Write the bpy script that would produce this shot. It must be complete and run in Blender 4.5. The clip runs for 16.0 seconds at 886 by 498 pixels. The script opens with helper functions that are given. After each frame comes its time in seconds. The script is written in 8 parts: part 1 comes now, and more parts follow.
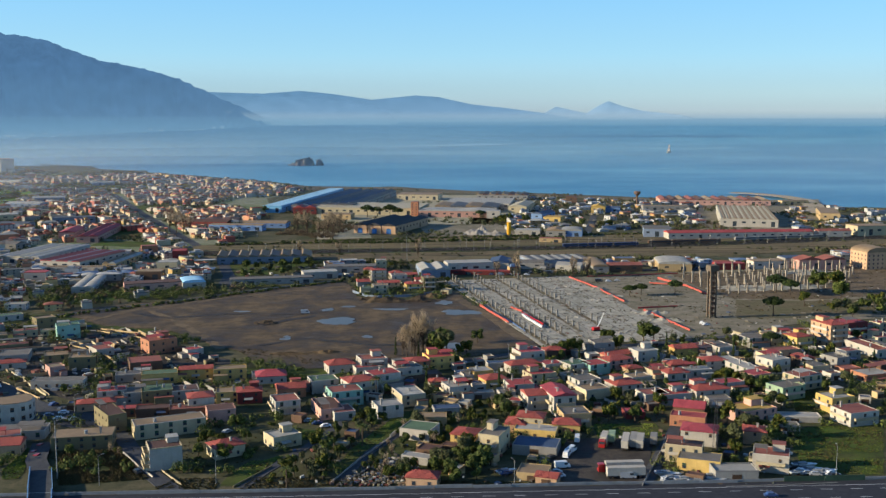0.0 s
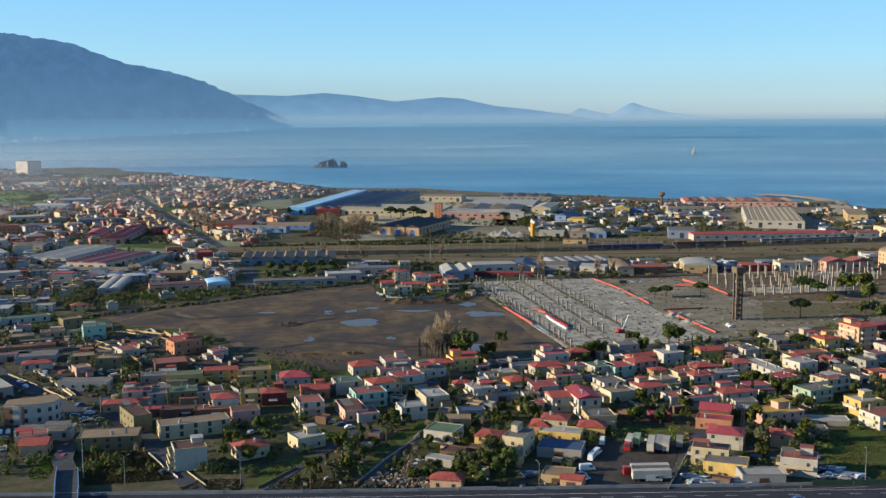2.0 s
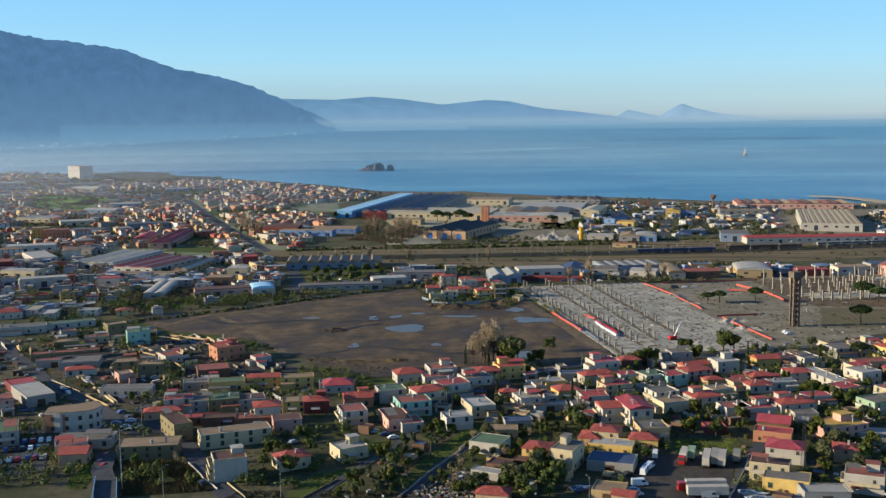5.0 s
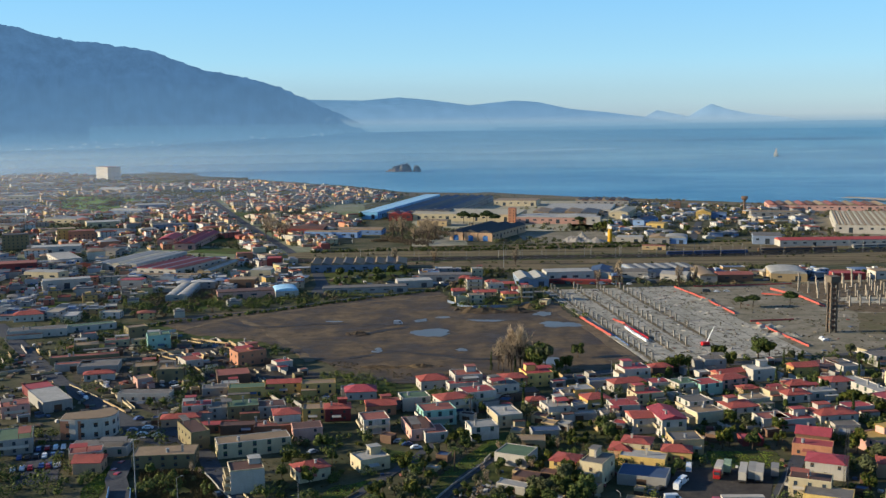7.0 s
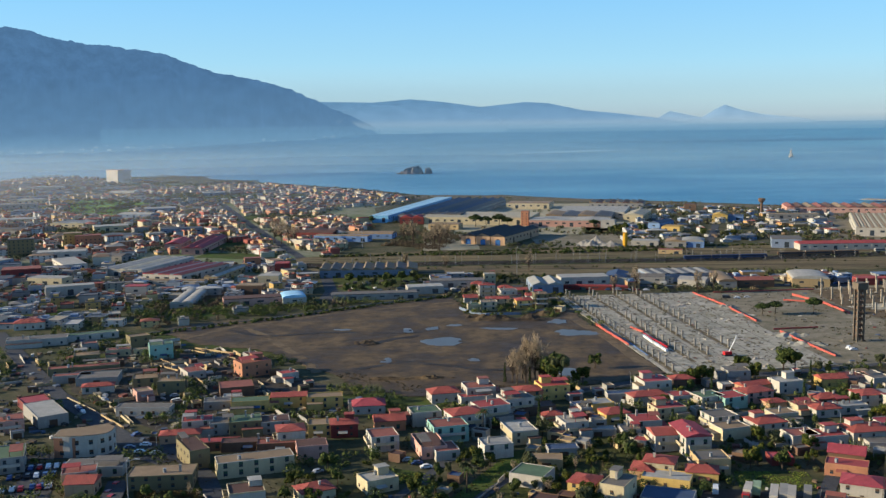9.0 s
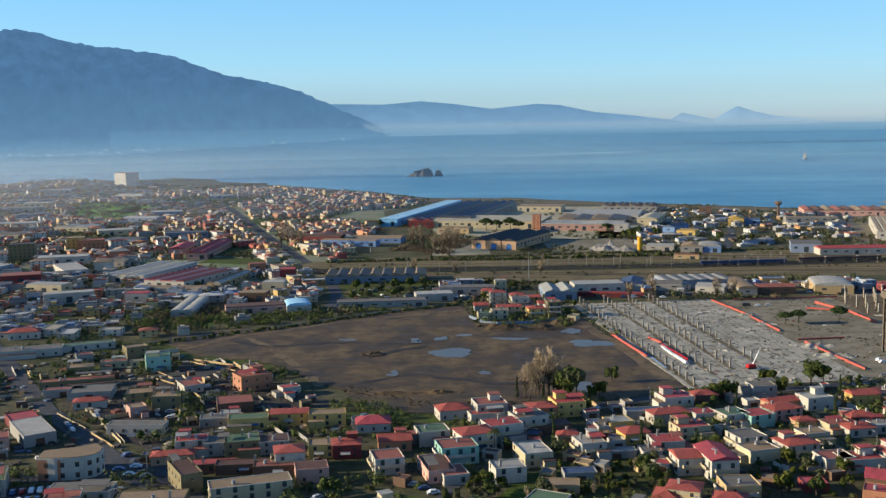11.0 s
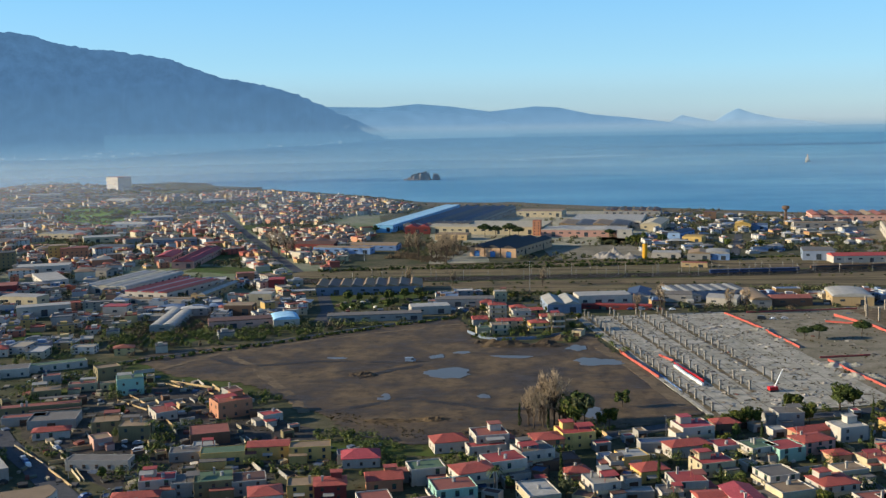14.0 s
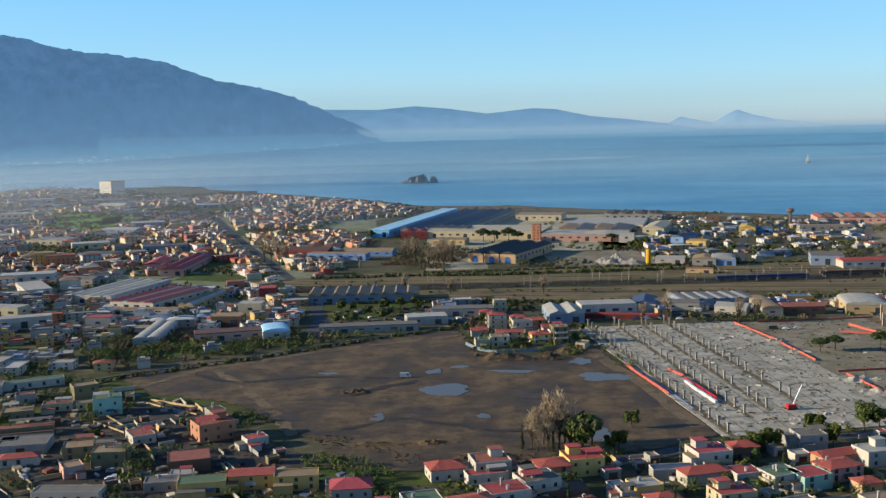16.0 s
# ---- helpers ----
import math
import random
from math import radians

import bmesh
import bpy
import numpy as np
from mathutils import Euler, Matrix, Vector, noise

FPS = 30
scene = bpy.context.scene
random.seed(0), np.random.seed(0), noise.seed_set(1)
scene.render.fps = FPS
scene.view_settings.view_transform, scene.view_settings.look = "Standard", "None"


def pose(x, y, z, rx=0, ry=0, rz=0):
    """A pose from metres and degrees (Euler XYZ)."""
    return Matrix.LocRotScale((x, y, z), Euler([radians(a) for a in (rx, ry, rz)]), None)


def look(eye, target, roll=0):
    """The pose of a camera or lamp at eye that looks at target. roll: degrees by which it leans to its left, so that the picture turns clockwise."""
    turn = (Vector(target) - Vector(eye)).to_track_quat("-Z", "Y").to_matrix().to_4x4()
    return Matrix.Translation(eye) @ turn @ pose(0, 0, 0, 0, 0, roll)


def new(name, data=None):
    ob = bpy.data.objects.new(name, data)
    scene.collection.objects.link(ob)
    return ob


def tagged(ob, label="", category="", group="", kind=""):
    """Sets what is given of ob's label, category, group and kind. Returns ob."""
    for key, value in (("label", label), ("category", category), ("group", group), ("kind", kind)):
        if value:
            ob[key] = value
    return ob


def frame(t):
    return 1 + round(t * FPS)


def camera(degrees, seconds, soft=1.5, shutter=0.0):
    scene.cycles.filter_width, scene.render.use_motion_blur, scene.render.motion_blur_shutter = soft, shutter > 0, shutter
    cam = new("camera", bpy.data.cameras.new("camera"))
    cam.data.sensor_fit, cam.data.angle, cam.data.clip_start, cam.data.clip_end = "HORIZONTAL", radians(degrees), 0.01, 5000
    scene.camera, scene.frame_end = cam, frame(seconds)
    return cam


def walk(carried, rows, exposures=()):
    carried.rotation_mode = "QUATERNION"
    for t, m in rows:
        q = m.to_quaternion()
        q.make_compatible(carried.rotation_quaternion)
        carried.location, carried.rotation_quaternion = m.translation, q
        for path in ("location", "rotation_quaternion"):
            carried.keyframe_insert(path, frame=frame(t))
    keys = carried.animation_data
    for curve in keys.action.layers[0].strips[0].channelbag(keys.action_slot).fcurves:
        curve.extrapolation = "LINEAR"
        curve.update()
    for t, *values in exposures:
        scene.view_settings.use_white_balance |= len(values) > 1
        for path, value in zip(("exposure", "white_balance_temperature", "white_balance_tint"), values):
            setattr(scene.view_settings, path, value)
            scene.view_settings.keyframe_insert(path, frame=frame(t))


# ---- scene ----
cam = camera(47.0, 16.0, soft=1.4)
PATH = [
    (0, (-6.35, -1.20, 119.91), (-3.98, 197.16, 94.46), -0.00),
    (0.5, (-6.46, -1.16, 119.87), (-5.30, 197.23, 94.59), -0.06),
    (1, (-6.57, -1.05, 119.82), (-6.37, 197.36, 94.63), -0.10),
    (1.5, (-6.65, -0.80, 119.76), (-7.50, 197.63, 94.72), -0.14),
    (2, (-6.66, -0.32, 119.69), (-8.86, 198.09, 94.57), -0.16),
    (2.5, (-6.60, 0.51, 119.63), (-10.19, 198.90, 94.55), -0.30),
    (3, (-6.52, 1.77, 119.57), (-11.52, 200.15, 94.62), -0.37),
    (3.5, (-6.45, 3.54, 119.51), (-13.15, 201.88, 94.66), -0.41),
    (4, (-6.37, 5.89, 119.43), (-14.87, 204.17, 94.70), -0.45),
    (6.5, (-6.20, 20.92, 118.56), (-21.54, 218.85, 94.31), -0.62),
    (7, (-6.26, 24.52, 118.52), (-23.04, 222.33, 94.26), -0.61),
    (7.5, (-6.46, 28.65, 118.53), (-24.57, 226.36, 94.36), -0.67),
    (8, (-6.79, 33.23, 118.54), (-25.34, 230.90, 94.40), -0.73),
    (8.5, (-7.19, 38.25, 118.54), (-25.60, 235.95, 94.56), -0.75),
    (9, (-7.62, 43.69, 118.53), (-26.73, 241.34, 94.66), -0.80),
    (11.5, (-9.50, 73.23, 118.37), (-30.75, 270.73, 95.05), -0.89),
    (12, (-9.91, 79.44, 118.34), (-31.11, 276.96, 95.16), -0.91),
    (12.5, (-10.35, 85.87, 118.33), (-31.44, 283.41, 95.27), -0.94),
    (13, (-10.85, 92.46, 118.32), (-31.83, 290.02, 95.26), -0.97),
    (13.5, (-11.36, 99.24, 118.34), (-32.29, 296.82, 95.40), -0.99),
    (14, (-11.87, 106.15, 118.37), (-32.73, 303.74, 95.48), -0.98),
    (14.5, (-12.40, 113.15, 118.43), (-33.18, 310.76, 95.65), -1.05),
    (15, (-12.98, 120.11, 118.47), (-33.60, 317.74, 95.72), -1.09),
    (15.5, (-13.55, 127.04, 118.51), (-34.07, 324.69, 95.88), -1.12),
    (16, (-14.11, 133.91, 118.54), (-34.57, 331.59, 96.08), -1.19),
]
walk(cam, [(t, look(eye, target, roll)) for t, eye, target, roll in PATH], [(0, 1.03, 6600, 6), (16, 1.03, 6600, 6)])

# ---------- light ----------
SUN_AZ, SUN_EL = radians(187.0), radians(15.5)      # direction towards the sun, from +x anticlockwise
TO_SUN = Vector((math.cos(SUN_AZ) * math.cos(SUN_EL), math.sin(SUN_AZ) * math.cos(SUN_EL), math.sin(SUN_EL)))
world = bpy.data.worlds.new("world")
scene.world = world
world.use_nodes = True
wn = world.node_tree.nodes
sky = wn.new("ShaderNodeTexSky")
sky.sky_type = 'NISHITA'
sky.sun_disc = False
sky.sun_elevation = SUN_EL
sky.sun_rotation = radians(90) - SUN_AZ
sky.altitude = 100
sky.air_density = 0.8
sky.dust_density = 0.0
sky.ozone_density = 4.8
wn["Background"].inputs["Strength"].default_value = 0.125
world.node_tree.links.new(sky.outputs[0], wn["Background"].inputs["Color"])
sun_data = bpy.data.lights.new("sun", "SUN")
sun_data.energy, sun_data.angle, sun_data.color = 5.0, radians(0.6), (1.0, 0.85, 0.64)
sun = new("sun", sun_data)
sun.matrix_world = look((0, 0, 300), Vector((0, 0, 300)) - TO_SUN)

# ---------- materials ----------
def srgb(c):
    """Linear colour from an 8-bit triple."""
    return tuple(0.80 * ((v / 255) / 12.92 if v <= 10 else (((v / 255) + 0.055) / 1.055) ** 2.4) for v in c)


class Net:
    """A small node-tree writer for one material."""
    def __init__(self, name):
        self.m = bpy.data.materials.new(name)
        self.m.use_nodes = True
        self.t = self.m.node_tree
        self.p = self.t.nodes["Principled BSDF"]

    def n(self, kind, **ins):
        node = self.t.nodes.new(kind)
        for key, value in ins.items():
            k = key.replace("_", " ")
            if k in node.inputs:
                self.put(node.inputs[k], value)
        return node

    def put(self, socket, value):
        if isinstance(value, bpy.types.NodeSocket):
            self.t.links.new(value, socket)
        else:
            socket.default_value = value

    def noise(self, scale, detail=4.0, rough=0.6, vec=None):
        node = self.n("ShaderNodeTexNoise", Scale=scale, Detail=detail, Roughness=rough)
        if vec is not None:
            self.put(node.inputs["Vector"], vec)
        return node.outputs["Fac"]

    def coord(self, kind="Object"):
        return self.n("ShaderNodeTexCoord").outputs[kind]

    def world_at(self):
        return self.n("ShaderNodeNewGeometry").outputs["Position"]

    def scaled(self, vec, s):
        node = self.n("ShaderNodeVectorMath")
        node.operation = 'MULTIPLY'
        self.put(node.inputs[0], vec)
        node.inputs[1].default_value = s
        return node.outputs[0]

    def ramp(self, fac, stops, kind="LINEAR"):
        node = self.n("ShaderNodeValToRGB")
        self.put(node.inputs[0], fac)
        el = node.color_ramp.elements
        node.color_ramp.interpolation = kind
        while len(el) < len(stops):
            el.new(0.5)
        for e, (at, col) in zip(el, stops):
            e.position = at
            e.color = (*col, 1) if len(col) == 3 else col
        return node.outputs[0]

    def mix(self, fac, a, b, mode="MIX"):
        node = self.n("ShaderNodeMix")
        node.data_type, node.blend_type = 'RGBA', mode
        self.put(node.inputs[0], fac)
        for i, v in ((6, a), (7, b)):
            self.put(node.inputs[i], (*v, 1) if isinstance(v, tuple) and len(v) == 3 else v)
        return node.outputs[2]

    def math(self, op, a, b=0.0, c=0.0):
        node = self.n("ShaderNodeMath")
        node.operation = op
        for i, v in enumerate((a, b, c)):
            self.put(node.inputs[i], v)
        return node.outputs[0]

    def bump(self, height, strength=0.4, distance=0.1):
        node = self.n("ShaderNodeBump", Strength=strength, Distance=distance)
        self.put(node.inputs["Height"], height)
        self.put(self.p.inputs["Normal"], node.outputs[0])

    def done(self, colour, rough=0.85, metal=0.0, spec=0.3):
        self.put(self.p.inputs["Base Color"], (*colour, 1) if isinstance(colour, tuple) and len(colour) == 3 else colour)
        self.put(self.p.inputs["Roughness"], rough)
        self.put(self.p.inputs["Metallic"], metal)
        self.put(self.p.inputs["Specular IOR Level"], spec)
        return self.m


def dim(c, k):
    return tuple(v * k for v in c)


def weathered(name, rgb, stain=0.55, rough=0.85, vary=0.18, grain=2.5, bump=0.3):
    """Plaster, paint or roofing: two scales of stain and a per-object shift of tone."""
    k = Net(name)
    c = srgb(rgb)
    at = k.coord("Object")
    rnd = k.n("ShaderNodeObjectInfo").outputs["Random"]
    big = k.noise(0.22, 5, 0.65, k.world_at())
    small = k.noise(grain, 4, 0.7, at)
    col = k.mix(k.ramp(big, [(0.35, (0, 0, 0)), (0.72, (1, 1, 1))]), c, dim(c, stain))
    col = k.mix(k.ramp(small, [(0.42, (0, 0, 0)), (0.8, (0.7, 0.7, 0.7))]), col, dim(c, 0.62))
    streak = k.noise(0.9, 4, 0.7, k.scaled(k.world_at(), (1.0, 1.0, 0.16)))
    col = k.mix(k.ramp(streak, [(0.5, (0, 0, 0)), (0.78, (0.55, 0.55, 0.55))]), col, dim(c, 0.5))
    col = k.mix(k.math('MULTIPLY', rnd, vary * 2), col, dim(c, 0.5))
    k.bump(small, bump, 0.03)
    return k.done(col, rough)


WALL = {n: weathered("plaster_" + n, c, 0.72, 0.85, 0.3) for n, c in dict(
    white=(196, 188, 174), cream=(202, 186, 150), yellow=(216, 182, 108), tan=(198, 170, 124), pink=(212, 164, 146),
    peach=(206, 168, 132), orange=(188, 130, 98), red=(132, 58, 54), grey=(160, 156, 148), olive=(138, 126, 92),
    green=(150, 172, 140), teal=(156, 198, 182), brown=(120, 92, 72), blue=(120, 150, 190), hallblue=(136, 204, 246), greyblue=(132, 146, 164)).items()}
ROOF = {n: weathered("roof_" + n, c, 0.6, 0.8, 0.25, 1.2, 0.2) for n, c in dict(
    red=(176, 76, 73), terra=(158, 94, 79), rose=(182, 80, 86), grey=(120, 114, 106), white=(176, 173, 164), tan=(158, 134, 104),
    green=(98, 122, 92), blue=(70, 92, 124), brown=(104, 74, 62), yellow=(196, 160, 84), dark=(66, 64, 64), sky=(168, 218, 246), navy=(82, 98, 122), slate=(92, 98, 106), cream=(196, 186, 160)).items()}


def tiled_roof(name, rgb):
    k = Net(name)
    c = srgb(rgb)
    at = k.coord("Object")
    wave = k.n("ShaderNodeTexWave", Scale=2.2, Distortion=0.6, Detail=1.0)
    k.put(wave.inputs["Vector"], at)
    big = k.noise(0.5, 5, 0.7, at)
    col = k.mix(wave.outputs["Fac"], dim(c, 0.7), c)
    col = k.mix(k.ramp(big, [(0.4, (0, 0, 0)), (0.75, (1, 1, 1))]), col, dim(c, 0.6))
    k.bump(wave.outputs["Fac"], 0.6, 0.06)
    return k.done(col, 0.85)


ROOF["tile"] = tiled_roof("clay_tiles", (168, 82, 71))
ROOF["pinktile"] = tiled_roof("pink_tiles", (176, 74, 82))

k = Net("window_glass")
GLASS = k.done((0.03, 0.04, 0.05), 0.12, 0.0, 0.6)
SHUTTER = weathered("shutter_paint", (92, 70, 52), 0.6)
SHUTTER_GREEN = weathered("shutter_green", (58, 84, 66), 0.6)
TOWER_CONCRETE = weathered("old_concrete", (108, 96, 82), 0.6, 0.9, 0.05)
CONCRETE = weathered("concrete", (176, 168, 156), 0.6, 0.9, 0.15)
DARK_METAL = weathered("dark_metal", (60, 60, 62), 0.7, 0.5)
GALV = weathered("galvanised", (150, 152, 152), 0.7, 0.45)
WHITE_PAINT = weathered("white_paint", (232, 232, 230), 0.8, 0.5, 0.1)
BLUE_PAINT = weathered("blue_paint", (48, 108, 170), 0.7, 0.5, 0.1)
RED_PAINT = weathered("red_paint", (196, 30, 34), 0.7, 0.5, 0.1)
ORANGE_NET = weathered("orange_barrier", (190, 92, 78), 0.7, 0.7, 0.15)


def town_ramp(name, cols, stain=0.7, island=False):
    """One material whose colour each house takes by its own random number."""
    k = Net(name)
    rnd = k.n("ShaderNodeNewGeometry").outputs["Random Per Island"] if island else k.n("ShaderNodeObjectInfo").outputs["Random"]
    base = k.ramp(rnd, [(i / len(cols), srgb(c)) for i, c in enumerate(cols)], 'CONSTANT')
    big = k.noise(0.3, 5, 0.65, k.world_at())
    col = k.mix(k.ramp(big, [(0.35, (0.1, 0.1, 0.1)), (0.75, (0.8, 0.8, 0.8))]), base, k.mix(1.0, base, (stain, stain * 0.97, stain * 0.9), "MULTIPLY"))
    return k.done(col, 0.9)


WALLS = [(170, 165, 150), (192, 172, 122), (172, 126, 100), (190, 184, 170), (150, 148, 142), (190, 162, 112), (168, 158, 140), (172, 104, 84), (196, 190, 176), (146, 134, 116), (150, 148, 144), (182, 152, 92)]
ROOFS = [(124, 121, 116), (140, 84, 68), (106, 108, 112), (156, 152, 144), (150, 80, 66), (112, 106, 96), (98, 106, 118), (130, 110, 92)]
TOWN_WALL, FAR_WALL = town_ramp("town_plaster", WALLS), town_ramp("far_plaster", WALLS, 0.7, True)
WORKS_WALL = town_ramp("works_plaster", [(182, 180, 174), (164, 164, 162), (120, 140, 168), (184, 172, 148), (192, 190, 184), (142, 140, 138), (178, 142, 96), (168, 170, 172)], 0.7, True)
WORKS_ROOF = town_ramp("works_roof", [(172, 170, 166), (136, 136, 138), (96, 118, 148), (160, 150, 132), (182, 180, 176), (112, 112, 114), (150, 84, 66)], 0.7, True)
WARM_WALL = town_ramp("near_town_plaster", [(186, 176, 150), (170, 122, 96), (190, 188, 182), (178, 150, 100), (160, 88, 76), (176, 166, 148), (196, 178, 140), (150, 146, 140), (184, 134, 104), (202, 200, 194)], 0.7, True)
WARM_ROOF = town_ramp("near_town_roof", [(146, 140, 132), (150, 86, 70), (132, 128, 122), (158, 96, 80), (150, 126, 104), (166, 160, 150), (140, 70, 62)], 0.7, True)
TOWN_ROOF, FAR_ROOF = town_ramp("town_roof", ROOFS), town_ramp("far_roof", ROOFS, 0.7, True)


CLUTTER = town_ramp("yard_clutter", [(186, 184, 178), (84, 80, 76), (110, 92, 74), (84, 98, 118), (140, 132, 116), (118, 70, 60), (56, 56, 56), (156, 144, 120), (94, 98, 86)], 0.7, True)


def ground_mat(name, a, b, c, scale=0.02, fine=0.35, rough=0.95, bump=0.6):
    k = Net(name)
    at = k.world_at()
    n1, n2, n3 = k.noise(scale, 6, 0.65, at), k.noise(fine, 5, 0.7, at), k.noise(fine * 7, 3, 0.7, at)
    col = k.mix(k.ramp(n1, [(0.38, (0, 0, 0)), (0.62, (1, 1, 1))]), srgb(a), srgb(b))
    col = k.mix(k.ramp(n2, [(0.42, (0, 0, 0)), (0.7, (1, 1, 1))]), col, srgb(c))
    col = k.mix(k.ramp(n3, [(0.4, (0, 0, 0)), (0.9, (0.6, 0.6, 0.6))]), col, dim(srgb(c), 0.6))
    k.bump(n2, bump, 0.3)
    return k.done(col, rough, 0.0, 0.1)


LAND = ground_mat("garden_ground", (70, 74, 48), (104, 96, 74), (56, 60, 40), 0.035, 0.2)
TOWN_GROUND = ground_mat("town_paving", (146, 142, 126), (108, 122, 78), (100, 104, 80), 0.012, 0.08, 0.9, 0.1)
LUSH = ground_mat("lush_meadow", (96, 136, 48), (112, 140, 62), (84, 112, 46), 0.02, 0.1)
GRASS = ground_mat("meadow", (70, 94, 34), (82, 84, 44), (60, 62, 36), 0.045, 0.12)
WORN = ground_mat("worn_yard", (66, 63, 60), (84, 78, 70), (54, 51, 49), 0.06, 0.22, 0.85, 0.3)
TRODDEN = ground_mat("trodden_earth", (92, 84, 72), (72, 68, 58), (58, 56, 48), 0.05, 0.2, 0.9, 0.4)
ORCHARD = ground_mat("orchard_soil", (70, 78, 40), (88, 82, 52), (52, 62, 30), 0.04, 0.4)
SOIL = ground_mat("bare_soil", (86, 70, 54), (104, 86, 66), (70, 58, 44), 0.03, 0.3)
k = Net("ballast")
at = k.world_at()
band, tuft = k.noise(1.0, 5, 0.7, k.scaled(at, (0.004, 0.11, 1.0))), k.noise(0.05, 5, 0.7, at)
col = k.ramp(band, [(0.40, srgb((64, 56, 44))), (0.47, srgb((124, 106, 82))), (0.54, srgb((112, 104, 74))), (0.60, srgb((70, 60, 48)))])
BALLAST = k.done(k.mix(k.ramp(tuft, [(0.4, (0, 0, 0)), (0.75, (0.6, 0.6, 0.6))]), col, srgb((76, 72, 48))), 0.95, 0.0, 0.1)
SLAB = ground_mat("factory_slab", (186, 180, 166), (160, 155, 140), (128, 124, 106), 0.03, 0.16, 0.9, 0.2)
LOT = ground_mat("gravel_lot", (150, 140, 122), (124, 116, 98), (100, 96, 76), 0.018, 0.1, 0.92, 0.3)
PALE_LOT = ground_mat("pale_works_paving", (184, 174, 152), (158, 152, 128), (128, 126, 100), 0.018, 0.1, 0.92, 0.2)
ASPHALT = ground_mat("asphalt", (74, 76, 80), (88, 88, 88), (62, 64, 68), 0.05, 0.5, 0.85, 0.2)
MOTORWAY = ground_mat("motorway_asphalt", (54, 56, 62), (64, 66, 72), (46, 48, 54), 0.05, 0.5, 0.85, 0.1)
PAVED = ground_mat("old_paving", (120, 116, 108), (104, 100, 92), (92, 88, 80), 0.05, 0.4, 0.9, 0.2)
SAND = ground_mat("beach_sand", (120, 108, 86), (96, 88, 70), (80, 74, 58), 0.02, 0.2)

k = Net("sea_water")
at = k.world_at()
slick = k.noise(0.0022, 5, 0.6, k.scaled(at, (0.6, 1.1, 1.0)))
chop = k.noise(0.12, 4, 0.7, at)
k.bump(chop, 0.45, 0.7)
ripple = k.noise(0.035, 5, 0.75, k.scaled(at, (1.0, 0.5, 1.0)))
foam = k.noise(0.0032, 6, 0.62, at)
water = k.mix(k.ramp(slick, [(0.42, (0, 0, 0)), (0.66, (1, 1, 1))]), srgb((64, 132, 168)), srgb((88, 155, 184)))
water = k.mix(k.ramp(ripple, [(0.4, (0, 0, 0)), (0.7, (0.6, 0.6, 0.6))]), water, srgb((54, 118, 155)))
# Haze over the western gulf painted into the water: paler towards -x.
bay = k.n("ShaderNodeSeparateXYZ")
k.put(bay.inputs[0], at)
west_haze = k.n("ShaderNodeMapRange", From_Min=-1500.0, From_Max=200.0, To_Min=0.85, To_Max=0.0)
k.put(west_haze.inputs["Value"], bay.outputs[0])
water = k.mix(k.math('MULTIPLY', west_haze.outputs[0], k.math('MULTIPLY_ADD', slick, 0.8, 0.6)), water, srgb((128, 174, 194)))
water = k.mix(k.ramp(foam, [(0.485, (0, 0, 0)), (0.5, (0.3, 0.3, 0.3)), (0.515, (0, 0, 0))]), water, srgb((120, 164, 190)))
SEA = k.done(water, k.ramp(slick, [(0.38, (0.5, 0.5, 0.5)), (0.68, (0.36, 0.36, 0.36))]), 0.0, 0.10)
k = Net("calm_water")
SLICK = k.done(k.mix(k.noise(0.02, 4, 0.7, k.scaled(k.world_at(), (0.4, 1.0, 1.0))), srgb((110, 160, 184)), srgb((150, 190, 206))), 0.3, 0.0, 0.4)
k = Net("puddle_water")
PUDDLE = k.done((0.075, 0.07, 0.062), 0.3, 0.0, 0.15)


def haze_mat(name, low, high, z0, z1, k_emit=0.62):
    """Distant hills: woods and rock with blue haze painted in as glow, paler towards the water."""
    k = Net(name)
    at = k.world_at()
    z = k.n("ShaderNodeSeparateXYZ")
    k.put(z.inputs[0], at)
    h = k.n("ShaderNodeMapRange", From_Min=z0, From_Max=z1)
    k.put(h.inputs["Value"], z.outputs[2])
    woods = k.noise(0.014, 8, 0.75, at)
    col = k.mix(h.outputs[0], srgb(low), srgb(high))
    # Darker woods and shaded folds of the relief are painted into the colour.
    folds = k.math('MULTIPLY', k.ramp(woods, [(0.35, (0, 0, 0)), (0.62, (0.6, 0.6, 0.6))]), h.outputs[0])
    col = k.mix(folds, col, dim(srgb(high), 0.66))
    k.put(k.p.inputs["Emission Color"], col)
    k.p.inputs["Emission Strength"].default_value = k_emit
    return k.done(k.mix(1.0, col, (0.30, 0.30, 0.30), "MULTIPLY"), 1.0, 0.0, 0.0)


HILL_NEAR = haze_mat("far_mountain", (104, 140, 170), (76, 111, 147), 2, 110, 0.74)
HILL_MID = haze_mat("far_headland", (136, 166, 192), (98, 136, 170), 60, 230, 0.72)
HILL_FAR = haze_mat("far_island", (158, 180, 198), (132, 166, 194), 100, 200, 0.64)


